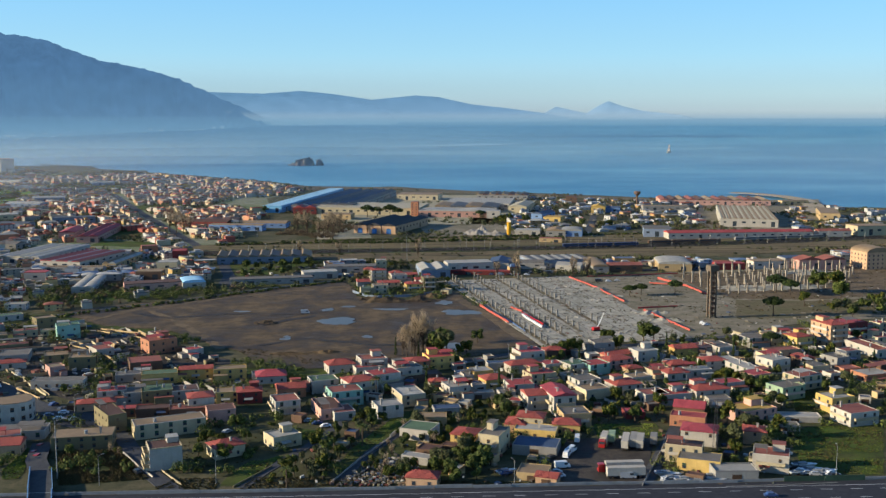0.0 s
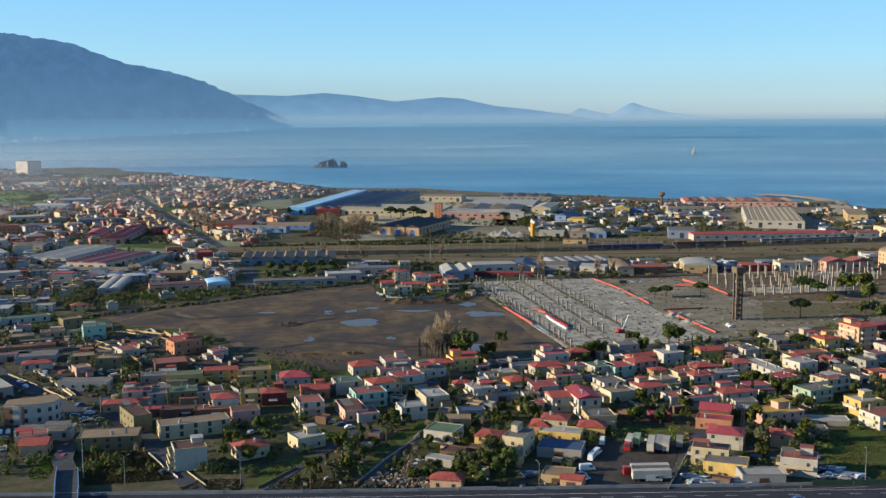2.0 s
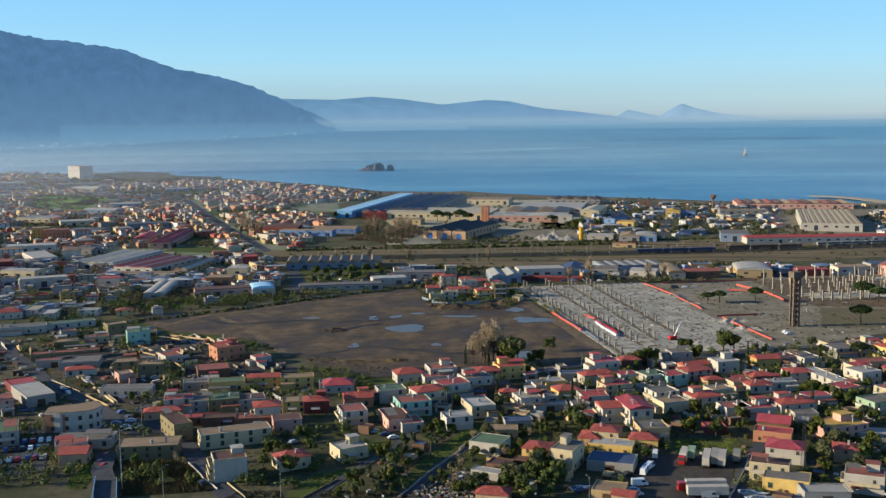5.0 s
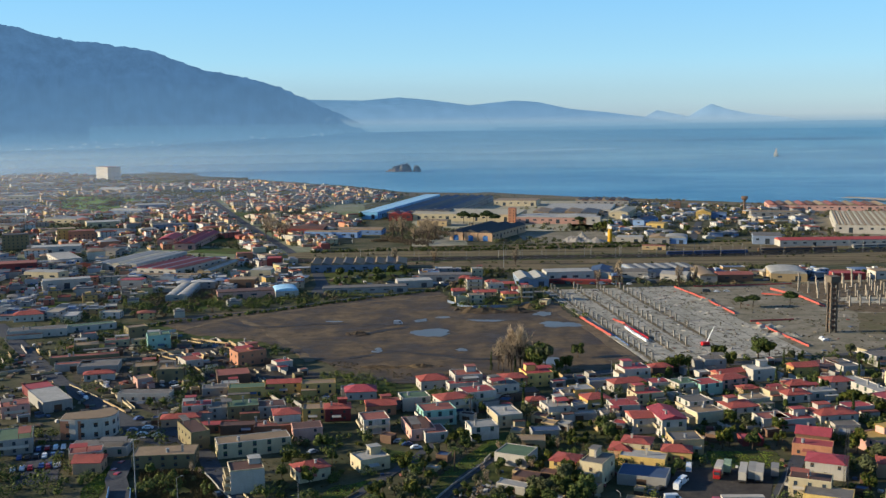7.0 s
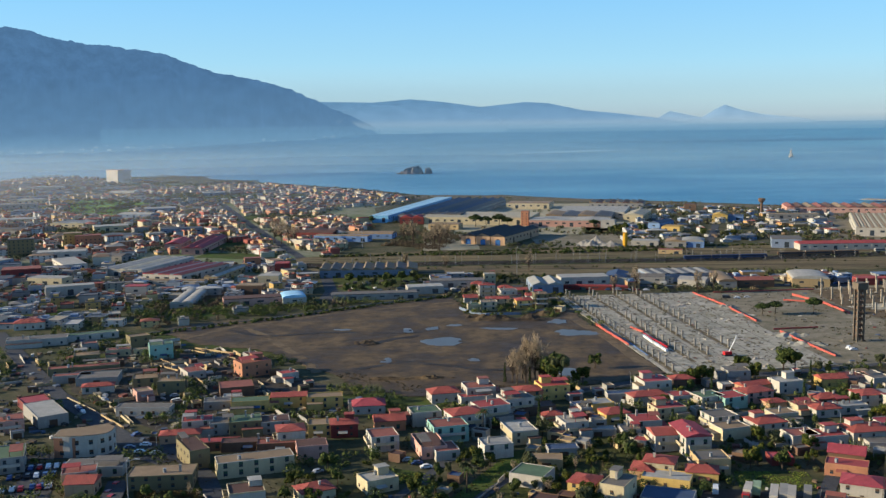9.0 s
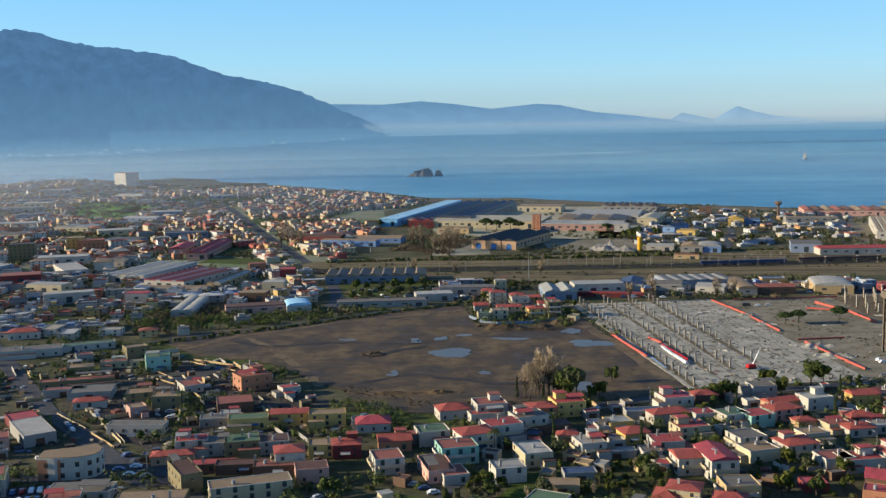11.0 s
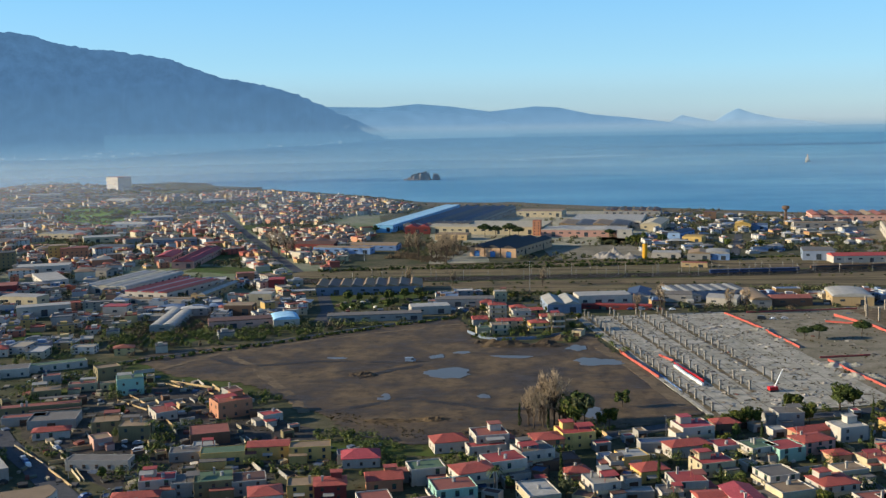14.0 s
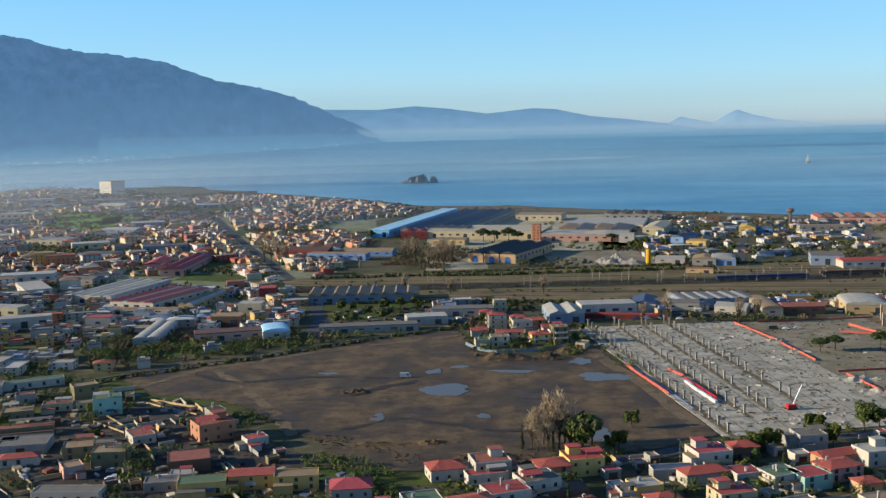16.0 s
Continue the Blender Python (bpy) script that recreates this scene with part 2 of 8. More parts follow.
def haze_glow_mat(name, stops, lo, hi, fade=None):
    """Haze painted as a glow: colour and density by height (colour, density), and by bearing where fade is given."""
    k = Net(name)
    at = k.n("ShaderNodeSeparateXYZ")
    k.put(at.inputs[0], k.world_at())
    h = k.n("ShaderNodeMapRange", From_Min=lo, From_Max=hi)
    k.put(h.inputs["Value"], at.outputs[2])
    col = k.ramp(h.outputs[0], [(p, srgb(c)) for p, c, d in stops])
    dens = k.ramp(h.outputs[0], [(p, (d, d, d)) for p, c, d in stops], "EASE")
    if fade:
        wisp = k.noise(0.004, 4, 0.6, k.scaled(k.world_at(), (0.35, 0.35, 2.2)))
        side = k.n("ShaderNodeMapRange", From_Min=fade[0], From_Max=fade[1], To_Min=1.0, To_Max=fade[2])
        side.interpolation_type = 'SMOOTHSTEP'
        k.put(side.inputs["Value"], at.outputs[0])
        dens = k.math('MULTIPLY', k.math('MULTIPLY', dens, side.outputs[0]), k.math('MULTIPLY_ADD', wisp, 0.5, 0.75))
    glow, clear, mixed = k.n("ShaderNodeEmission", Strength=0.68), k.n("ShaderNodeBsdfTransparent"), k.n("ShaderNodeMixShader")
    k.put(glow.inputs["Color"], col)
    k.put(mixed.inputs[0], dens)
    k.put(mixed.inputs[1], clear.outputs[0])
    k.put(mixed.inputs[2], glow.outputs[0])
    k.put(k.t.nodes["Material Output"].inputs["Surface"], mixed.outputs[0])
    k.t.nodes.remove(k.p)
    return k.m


HORIZON_HAZE_GLOW = haze_glow_mat("horizon_haze_glow", [(0.0, (146, 174, 198), 0.9), (0.03, (168, 184, 197), 0.9), (0.10, (172, 200, 213), 0.88), (0.25, (154, 202, 229), 0.8), (0.5, (130, 192, 234), 0.7), (0.75, (114, 180, 230), 0.35), (1.0, (104, 170, 226), 0.0)], 110, 1350)
HORIZON_MIST_GLOW = haze_glow_mat("horizon_mist_glow", [(0.0, (112, 158, 194), 0.0), (0.15, (116, 158, 190), 0.35), (0.3, (122, 162, 192), 0.62), (0.52, (138, 168, 192), 0.85), (0.62, (150, 174, 194), 0.6), (1.0, (160, 182, 198), 0.0)], 66, 156)
SEA_MIST_GLOW = haze_glow_mat("sea_mist_glow", [(0.0, (132, 164, 184), 0.22), (0.05, (132, 164, 184), 0.42), (0.12, (128, 161, 183), 0.42), (0.19, (122, 158, 184), 0.32), (0.3, (116, 154, 184), 0.24), (0.42, (112, 150, 182), 0.15), (0.65, (106, 146, 180), 0.09), (1.0, (104, 142, 176), 0.0)], -1, 280, (-1000, 1500, 0.12))

FAR_SEA_GLOW = haze_glow_mat("far_sea_glow", [(0.0, (92, 142, 180), 0.0), (0.25, (94, 144, 182), 0.2), (0.6, (100, 148, 184), 0.42), (0.85, (110, 154, 186), 0.3), (1.0, (116, 158, 188), 0.0)], 28, 132)


def town_haze_mat(name, top, most):
    """Sheet that stands in for aerial haze: scatters sun and sky light, densest a little above the ground."""
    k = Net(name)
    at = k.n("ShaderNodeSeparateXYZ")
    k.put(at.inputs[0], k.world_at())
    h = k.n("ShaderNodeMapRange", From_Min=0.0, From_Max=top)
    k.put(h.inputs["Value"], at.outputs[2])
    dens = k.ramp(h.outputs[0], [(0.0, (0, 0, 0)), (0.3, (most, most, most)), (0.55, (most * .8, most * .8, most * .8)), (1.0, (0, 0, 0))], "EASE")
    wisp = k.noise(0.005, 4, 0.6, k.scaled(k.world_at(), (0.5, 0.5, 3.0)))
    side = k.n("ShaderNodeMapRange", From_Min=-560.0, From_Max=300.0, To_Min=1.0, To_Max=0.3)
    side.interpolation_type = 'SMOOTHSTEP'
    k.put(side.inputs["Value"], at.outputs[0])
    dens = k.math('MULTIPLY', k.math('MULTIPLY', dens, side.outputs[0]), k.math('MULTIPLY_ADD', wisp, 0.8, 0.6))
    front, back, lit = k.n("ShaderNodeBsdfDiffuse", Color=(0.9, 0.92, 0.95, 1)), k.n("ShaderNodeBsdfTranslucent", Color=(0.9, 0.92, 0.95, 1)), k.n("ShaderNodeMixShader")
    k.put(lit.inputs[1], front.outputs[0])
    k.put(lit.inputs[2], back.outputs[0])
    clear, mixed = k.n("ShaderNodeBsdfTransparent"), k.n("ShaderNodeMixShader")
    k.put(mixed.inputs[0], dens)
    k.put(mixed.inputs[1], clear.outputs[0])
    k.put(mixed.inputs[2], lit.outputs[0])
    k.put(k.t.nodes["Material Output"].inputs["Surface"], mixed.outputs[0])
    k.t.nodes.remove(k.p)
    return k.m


TOWN_HAZE = town_haze_mat("town_haze", 105.0, 0.11)

# ---------- builders ----------
def part(name, bm, material, parent=None, label="", kind=""):
    """Links a bmesh as one mesh object under parent."""
    me = bpy.data.meshes.new(name)
    bm.to_mesh(me)
    bm.free()
    me.materials.append(material)
    ob = new(name, me)
    if parent is not None:
        ob.parent = parent
    return tagged(ob, label, "", "", kind)


def shared(name, me, parent, m):
    ob = new(name, me)
    ob.parent = parent
    ob.matrix_basis = m
    return ob


def mesh_of(name, bm, *mats):
    me = bpy.data.meshes.new(name)
    bm.to_mesh(me)
    bm.free()
    for m in mats:
        me.materials.append(m)
    return me


def box(bm, x0, y0, z0, x1, y1, z1, mi=0):
    v = [bm.verts.new(p) for p in ((x0, y0, z0), (x1, y0, z0), (x1, y1, z0), (x0, y1, z0), (x0, y0, z1), (x1, y0, z1), (x1, y1, z1), (x0, y1, z1))]
    for q in ((3, 2, 1, 0), (4, 5, 6, 7), (0, 1, 5, 4), (1, 2, 6, 5), (2, 3, 7, 6), (3, 0, 4, 7)):
        bm.faces.new([v[i] for i in q]).material_index = mi


def prism(bm, pts, z0, z1):
    """A closed upright prism over a ground outline."""
    lo = [bm.verts.new((x, y, z0)) for x, y in pts]
    hi = [bm.verts.new((x, y, z1)) for x, y in pts]
    n = len(pts)
    bm.faces.new(hi)
    bm.faces.new(lo[::-1])
    for i in range(n):
        bm.faces.new((lo[i], lo[(i + 1) % n], hi[(i + 1) % n], hi[i]))
    bmesh.ops.recalc_face_normals(bm, faces=bm.faces)


def tube(bm, a, b, r0, r1, n=6):
    a, b = Vector(a), Vector(b)
    q = (b - a).to_track_quat("Z", "Y").to_matrix()
    ring = lambda c, r: [bm.verts.new(c + q @ Vector((r * math.cos(2 * math.pi * i / n), r * math.sin(2 * math.pi * i / n), 0))) for i in range(n)]
    lo, hi = ring(a, r0), ring(b, r1)
    for i in range(n):
        bm.faces.new((lo[i], lo[(i + 1) % n], hi[(i + 1) % n], hi[i]))
    bm.faces.new(hi)
    bm.faces.new(lo[::-1])


def ragged(pts, step=6.0, amp=0.8, seed=0):
    """The outline with points every few metres, pushed in and out."""
    out = []
    for (x0, y0), (x1, y1) in zip(pts, pts[1:] + pts[:1]):
        n = max(1, int(math.hypot(x1 - x0, y1 - y0) / step))
        for i in range(n):
            f = i / n
            x, y = x0 + (x1 - x0) * f, y0 + (y1 - y0) * f
            a = amp if i else amp * 0.4
            out.append((x + a * noise.noise((x * 0.13, y * 0.13, seed)), y + a * noise.noise((x * 0.13, y * 0.13, seed + 9.5))))
    return out


def patch(name, pts, z, material, label, category, step=6.0, amp=0.8, kind="structure", thick=0.3):
    bm = bmesh.new()
    prism(bm, ragged(pts, step, amp, len(name)), z - thick, z)
    return tagged(part(name, bm, material), label, category, "", kind)


def inside(x, y, pts):
    c = False
    for (x0, y0), (x1, y1) in zip(pts, pts[1:] + pts[:1]):
        if (y0 > y) != (y1 > y) and x < (x1 - x0) * (y - y0) / (y1 - y0) + x0:
            c = not c
    return c


# ---------- ground, sea, far hills ----------
COAST = [(-2600, 2980), (-1626, 2937), (-1225, 2790), (-1000, 2690), (-848.3, 2554.8), (-796.9, 2438.8), (-655.8, 2349.9), (-635.5, 2275.9), (-575.1, 2225.3), (-421.0, 2067.5), (-311.4, 1949.1), (-232.1, 1829.2),
         (-147.1, 1778.6), (-69.2, 1803.1), (10.1, 1725.8), (120.5, 1665.2), (207.5, 1621.8), (288.0, 1569.0), (334.9, 1543.4), (405.7, 1550.5), (533.1, 1427.3), (542.3, 1379.6), (608.7, 1367.0), (1500, 1180), (2600, 900)]
shore = sorted(COAST)
xs = sorted({round(-2600 + i * 20.0, 1) for i in range(261)})
bm = bmesh.new()
grid = []
for x in xs:
    edge = float(np.interp(x, [p[0] for p in shore], [p[1] for p in shore])) + 9 * noise.noise((x * 0.02, 3.0, 1.0)) + 4 * noise.noise((x * 0.11, 7.0, 1.0))
    grid.append([bm.verts.new((x, -900 + (edge + 900) * f, 0.0)) for f in (0, 0.4, 0.7, 0.9, 1.0)] + [bm.verts.new((x, edge + 6, -3.0))])
for a, b in zip(grid, grid[1:]):
    for j in range(5):
        bm.faces.new((a[j], b[j], b[j + 1], a[j + 1]))
land = tagged(part("ground", bm, LAND), "coastal plain with gardens, scrub and bare earth", "ground", "", "structure")


def sea_level(r):
    """The water as seen from high up: it closes on the horizon."""
    return -1.0 + 119.0 * max(0.0, (r - 2700) / 2150) ** 1.6


bm = bmesh.new()
rings = [900, 1200, 1500, 1800, 2100, 2400, 2700] + list(range(2800, 4900, 75)) + [4860]
rows = []
for r in rings:
    rows.append([bm.verts.new((-6 + r * math.sin(radians(a)), r * math.cos(radians(a)), sea_level(r))) for a in range(-64, 65, 2)])
for a, b in zip(rows, rows[1:]):
    for i in range(len(a) - 1):
        bm.faces.new((a[i], a[i + 1], b[i + 1], b[i]))
for f in bm.faces:
    f.smooth = True
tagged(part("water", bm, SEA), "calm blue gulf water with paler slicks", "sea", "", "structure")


def hills(name, profile, r_foot, r_top, r_back, material, label, rough=26.0, step=0.12):
    """A range of hills in the distance: its ridge follows (bearing, height); gullies run down to the water."""
    bm = bmesh.new()
    a0, a1 = profile[0][0], profile[-1][0]
    cols, fr = [], [0, 0.12, 0.25, 0.38, 0.5, 0.62, 0.74, 0.86, 0.94, 1.0, 1.15, 1.5]
    count = int((a1 - a0) / step)
    xs, zs = [p[0] for p in profile], [p[1] for p in profile]
    for i in range(count + 1):
        a = a0 + (a1 - a0) * i / count
        top = float(np.interp(a, xs, zs))
        foot = r_foot(a) if callable(r_foot) else r_foot
        base = sea_level(foot) - 4
        col = []
        for f in fr:
            r = foot + (r_top - foot) * min(f, 1.0) + (r_back - r_top) * max(0.0, f - 1.0) * 2
            lift = min(f, 1.0) ** 1.25 if f <= 1 else 1.0 - 0.6 * (f - 1.0) * 2
            z = base + (top - base) * lift
            gully = noise.fractal((a * 1.1, f * 1.3, len(name)), 1.0, 2.0, 5) * rough * math.sin(math.pi * min(1.0, f)) + noise.fractal((a * 3.3, f * 0.5, 3.0), 1.0, 2.0, 4) * rough * 0.10 * min(f, 1)
            z += gully * min(1.0, (top - base) / 120) * (0.15 if f < 0.2 else 0.5 if f < 0.4 else 1.0)
            col.append(bm.verts.new((-8 + r * math.sin(radians(a)), 40 + r * math.cos(radians(a)), max(z, base - 2))))
        cols.append(col)
    for a, b in zip(cols, cols[1:]):
        for j in range(len(fr) - 1):
            bm.faces.new((a[j], b[j], b[j + 1], a[j + 1]))
    for f in bm.faces:
        f.smooth = True
    return tagged(part(name, bm, material), label, "mountain", "", "structure")


def ridge(r, angles):
    return [(a, 118.5 + r * math.tan(radians(e))) for a, e in angles]


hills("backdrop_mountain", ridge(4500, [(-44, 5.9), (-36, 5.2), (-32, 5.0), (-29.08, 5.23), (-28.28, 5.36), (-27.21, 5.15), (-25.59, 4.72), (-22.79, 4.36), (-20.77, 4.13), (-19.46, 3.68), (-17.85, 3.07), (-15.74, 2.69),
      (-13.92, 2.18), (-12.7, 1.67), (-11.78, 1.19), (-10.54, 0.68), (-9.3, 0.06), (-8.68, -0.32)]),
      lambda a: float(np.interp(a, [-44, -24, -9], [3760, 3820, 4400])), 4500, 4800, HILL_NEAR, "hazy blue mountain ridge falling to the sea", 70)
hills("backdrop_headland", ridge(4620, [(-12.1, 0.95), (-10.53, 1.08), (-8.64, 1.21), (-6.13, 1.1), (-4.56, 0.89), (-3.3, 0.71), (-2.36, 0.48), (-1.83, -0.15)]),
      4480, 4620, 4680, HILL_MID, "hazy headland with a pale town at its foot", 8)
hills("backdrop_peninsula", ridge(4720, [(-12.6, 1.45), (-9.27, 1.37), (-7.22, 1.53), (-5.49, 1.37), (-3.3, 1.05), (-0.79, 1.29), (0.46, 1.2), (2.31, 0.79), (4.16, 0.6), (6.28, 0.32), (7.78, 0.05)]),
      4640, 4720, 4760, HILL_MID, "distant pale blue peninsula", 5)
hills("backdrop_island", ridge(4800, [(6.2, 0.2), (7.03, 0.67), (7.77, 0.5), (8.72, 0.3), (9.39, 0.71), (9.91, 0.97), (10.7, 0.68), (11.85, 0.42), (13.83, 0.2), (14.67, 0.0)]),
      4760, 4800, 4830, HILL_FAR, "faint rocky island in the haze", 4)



def haze_sheet(name, r, a0, a1, z0, z1, material, label):
    """An upright sheet that stands in for haze far out, bent round the plain."""
    bm = bmesh.new()
    rows = [[bm.verts.new((-8 + r * math.sin(radians(a)), 60 + r * math.cos(radians(a)), z)) for a in range(a0, a1 + 1, 2)] for z in (z0, z1)]
    for i in range(len(rows[0]) - 1):
        bm.faces.new((rows[0][i], rows[0][i + 1], rows[1][i + 1], rows[1][i]))
    return tagged(part(name, bm, material), label, "haze", "", "structure")


# Added glowing sheets carry the horizon haze and the lower sky's colour.
haze_sheet("backdrop_sky_haze", 4840, -66, 66, 60, 1400, HORIZON_HAZE_GLOW, "glowing sheet of pale haze over the horizon")
haze_sheet("backdrop_horizon_mist", 4440, -20, 40, 66, 156, HORIZON_MIST_GLOW, "soft glowing band of painted mist along the horizon")
haze_sheet("backdrop_sea_haze", 3900, -24, 42, 28, 132, FAR_SEA_GLOW, "faint blue glowing sheet of haze over the far water")
# Sheets added to imitate the haze that pales the town.
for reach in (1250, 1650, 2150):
    haze_sheet("haze_bank", reach, -50, 40, 0.0, 104, TOWN_HAZE, "thin pale sheet standing in for haze over the town")
# The gulf's mist is likewise added as glowing sheets.
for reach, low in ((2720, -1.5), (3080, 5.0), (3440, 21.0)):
    haze_sheet("backdrop_mist", reach, -64, 30, low, 285, SEA_MIST_GLOW, "thin bluish glowing sheet of mist over the gulf")


def slick(b0, r0, b1, r1, wide):
    """A long calm streak on the water from one bearing and range to another, pointed at both ends."""
    n, half = 24, []
    for i in range(n + 1):
        f = i / n
        b, r = b0 + (b1 - b0) * f, r0 + (r1 - r0) * f + 14 * noise.noise((f * 5, b0, r0 * .01))
        w = wide * math.sin(math.pi * f) ** 0.7 * (0.75 + 0.5 * noise.noise((f * 7, r0 * .02, b1)))
        half.append((b, r, w))
    bm = bmesh.new()
    at = lambda b, r: bm.verts.new((-6 + r * math.sin(radians(b)), r * math.cos(radians(b)), sea_level(r) + 0.35))
    near, far = [at(b, r - w / 2) for b, r, w in half], [at(b, r + w / 2) for b, r, w in half]
    for i in range(n):
        bm.faces.new((near[i], near[i + 1], far[i + 1], far[i]))
    return tagged(part("water_slick", bm, SLICK), "pale calm streak on the water", "water", "calm streaks on the sea", "structure")


rng = random.Random(19)
slick(-4.6, 3440, 5.4, 3640, 70)
slick(-1.5, 3540, 5.0, 3640, 40)
slick(-5.5, 3350, 1.0, 3480, 26)
slick(9.0, 3560, 13.4, 3430, 14)
slick(13.6, 3420, 17.5, 3560, 16)
slick(4.0, 3260, 12.5, 3360, 10)
for _ in range(16):
    b, r = rng.uniform(-4, 20), rng.uniform(2450, 3700)
    slick(b, r, b + rng.uniform(1.2, 5), r + rng.uniform(-110, 150), rng.uniform(3, 11))

# ---------- large ground surfaces ----------
FIELD = [(-240.0, 620.0), (-216.0, 648.0), (-179.9, 667.0), (-141.0, 700.9), (-97.6, 731.0), (-70.4, 748.2), (-62.3, 724.8), (-55.5, 680.1), (-29.6, 660.0), (2.1, 669.5), (6.7, 717.5), (54.1, 527.0), (33.5, 511.9), (4.3, 500.2), (-23.7, 487.9),
         (-50.3, 477.4), (-69.3, 477.9), (-96.8, 495.7), (-105.9, 514.4), (-136.5, 546.2), (-157.3, 567.5), (-196.7, 581.1)]
PLANT = [(3.4, 745.7), (98.0, 766.9), (137.0, 547.1), (52.9, 524.4)]
YARD = [(98.5, 761.3), (187.0, 786.9), (373.0, 837.2), (420, 760), (420, 600), (267.9, 601.0), (203.9, 582.4), (162.8, 555.3), (137.6, 545.6)]

k = Net("mud")
at = k.world_at()
n1, n2, n3 = k.noise(0.03, 7, 0.72, at), k.noise(0.11, 6, 0.75, at), k.noise(1.1, 4, 0.7, at)
rut = k.noise(0.22, 5, 0.6, k.scaled(at, (0.4, 1.0, 1.0)))
col = k.mix(k.ramp(n1, [(0.44, (0, 0, 0)), (0.56, (1, 1, 1))]), srgb((74, 61, 45)), srgb((108, 90, 65)))
col = k.mix(k.ramp(n2, [(0.40, (0, 0, 0)), (0.66, (0.9, 0.9, 0.9))]), col, srgb((50, 42, 33)))
col = k.mix(k.ramp(rut, [(0.52, (0, 0, 0)), (0.75, (0.3, 0.3, 0.3))]), col, srgb((110, 100, 78)))
col = k.mix(k.ramp(n3, [(0.45, (0, 0, 0)), (0.8, (0.5, 0.5, 0.5))]), col, srgb((58, 48, 40)))
k.bump(n2, 0.7, 0.5)
MUD = k.done(col, k.ramp(n1, [(0.35, (0.6, 0.6, 0.6)), (0.6, (0.95, 0.95, 0.95))]), 0.0, 0.2)


def relief(name, pts, material, label, category, cell=2.5, amp=0.75, base=0.12, freq=0.05):
    """An uneven piece of open ground over the outline."""
    bm = bmesh.new()
    xs, ys = [p[0] for p in pts], [p[1] for p in pts]
    edge = ragged(pts, 8, 3, 5)
    grid = {}
    nx, ny = int((max(xs) - min(xs)) / cell) + 1, int((max(ys) - min(ys)) / cell) + 1
    for i in range(nx + 1):
        for j in range(ny + 1):
            x, y = min(xs) + i * cell, min(ys) + j * cell
            if inside(x, y, edge):
                z = base + amp * (0.5 + 0.5 * noise.fractal((x * freq, y * freq, 2.0), 1.0, 2.0, 5))
                grid[i, j] = bm.verts.new((x + random.uniform(-.8, .8), y + random.uniform(-.8, .8), max(0.03, z)))
    for (i, j), v in grid.items():
        q = [grid.get(c) for c in ((i, j), (i + 1, j), (i + 1, j + 1), (i, j + 1))]
        if all(q):
            bm.faces.new(q).smooth = True
    return tagged(part(name, bm, material), label, category, "", "structure")


relief("field", FIELD, MUD, "cleared muddy brown field with wheel ruts", "field", 2.5, 0.34, 0.12, 0.09)


def puddle(x, y, rx, ry, seed):
    bm = bmesh.new()
    n = 40
    pts = []
    for i in range(n):
        a = 2 * math.pi * i / n
        r = 1 + 0.55 * noise.noise((math.cos(a) * 1.3, math.sin(a) * 1.3, seed * 3.7)) + 0.25 * noise.noise((math.cos(a) * 4, math.sin(a) * 4, seed))
        pts.append((x + 1.25 * rx * r * math.cos(a), y + 1.25 * ry * r * math.sin(a)))
    prism(bm, pts, 0.02, 0.39)
    return tagged(part("puddle", bm, PUDDLE), "shallow rain puddle reflecting the sky", "puddle", "puddles on the field")


for i, (x, y, rx, ry) in enumerate([(-61.0, 593.6, 9.5, 8), (-71.7, 631.0, 3, 4), (12.5, 622.0, 9, 8), (-32.2, 632.2, 8, 3), (2.5, 655.0, 4, 5), (-86.3, 547.6, 2.5, 4), (4.8, 526.4, 5, 6), (-41.5, 551.0, 2.2, 3), (-124.0, 626.0, 4, 2.2), (-59.0, 641.0, 3.5, 2.4)]):
    puddle(x, y, rx, ry, i)

patch("plant_slab", PLANT, 0.35, SLAB, "cracked pale concrete slab of a demolished factory", "concrete slab", 5, 0.5)
patch("yard", YARD, 0.22, LOT, "bare grey-brown gravel yard", "yard", 8, 1.5)
RUBBLE = ground_mat("rubble_soil", (126, 108, 86), (104, 90, 72), (84, 76, 60), 0.03, 0.14, 0.95, 0.6)
patch("rubble_ground", [(180, 776), (300, 806), (372, 832), (418, 752), (330, 690), (245, 664), (196, 668), (186, 700)], 0.235, RUBBLE, "brown rubble-strewn soil between the posts", "wasteland", 5, 3)
WEEDY = ground_mat("weedy_soil", (116, 102, 82), (102, 98, 70), (86, 84, 58), 0.04, 0.2)
patch("weedy_ground", [(196, 664), (246, 660), (300, 672), (268, 618), (205, 600), (178, 600)], 0.232, WEEDY, "weedy green-brown ground under the trees", "wasteland", 5, 3)
RAIL = [(-236.8, 955.8), (-120.5, 1009.5), (15.2, 1038.2), (133.3, 1053.7), (242.1, 1064.9), (560, 1085), (900, 1200), (900, 1020), (423.4, 950.5), (260.3, 884.3), (157.5, 866.2), (11.3, 847.3), (-103.2, 855.0), (-213.9, 859.2)]
patch("railway_bed", RAIL, 0.25, BALLAST, "weedy brown railway ballast", "railway bed", 12, 1.5)
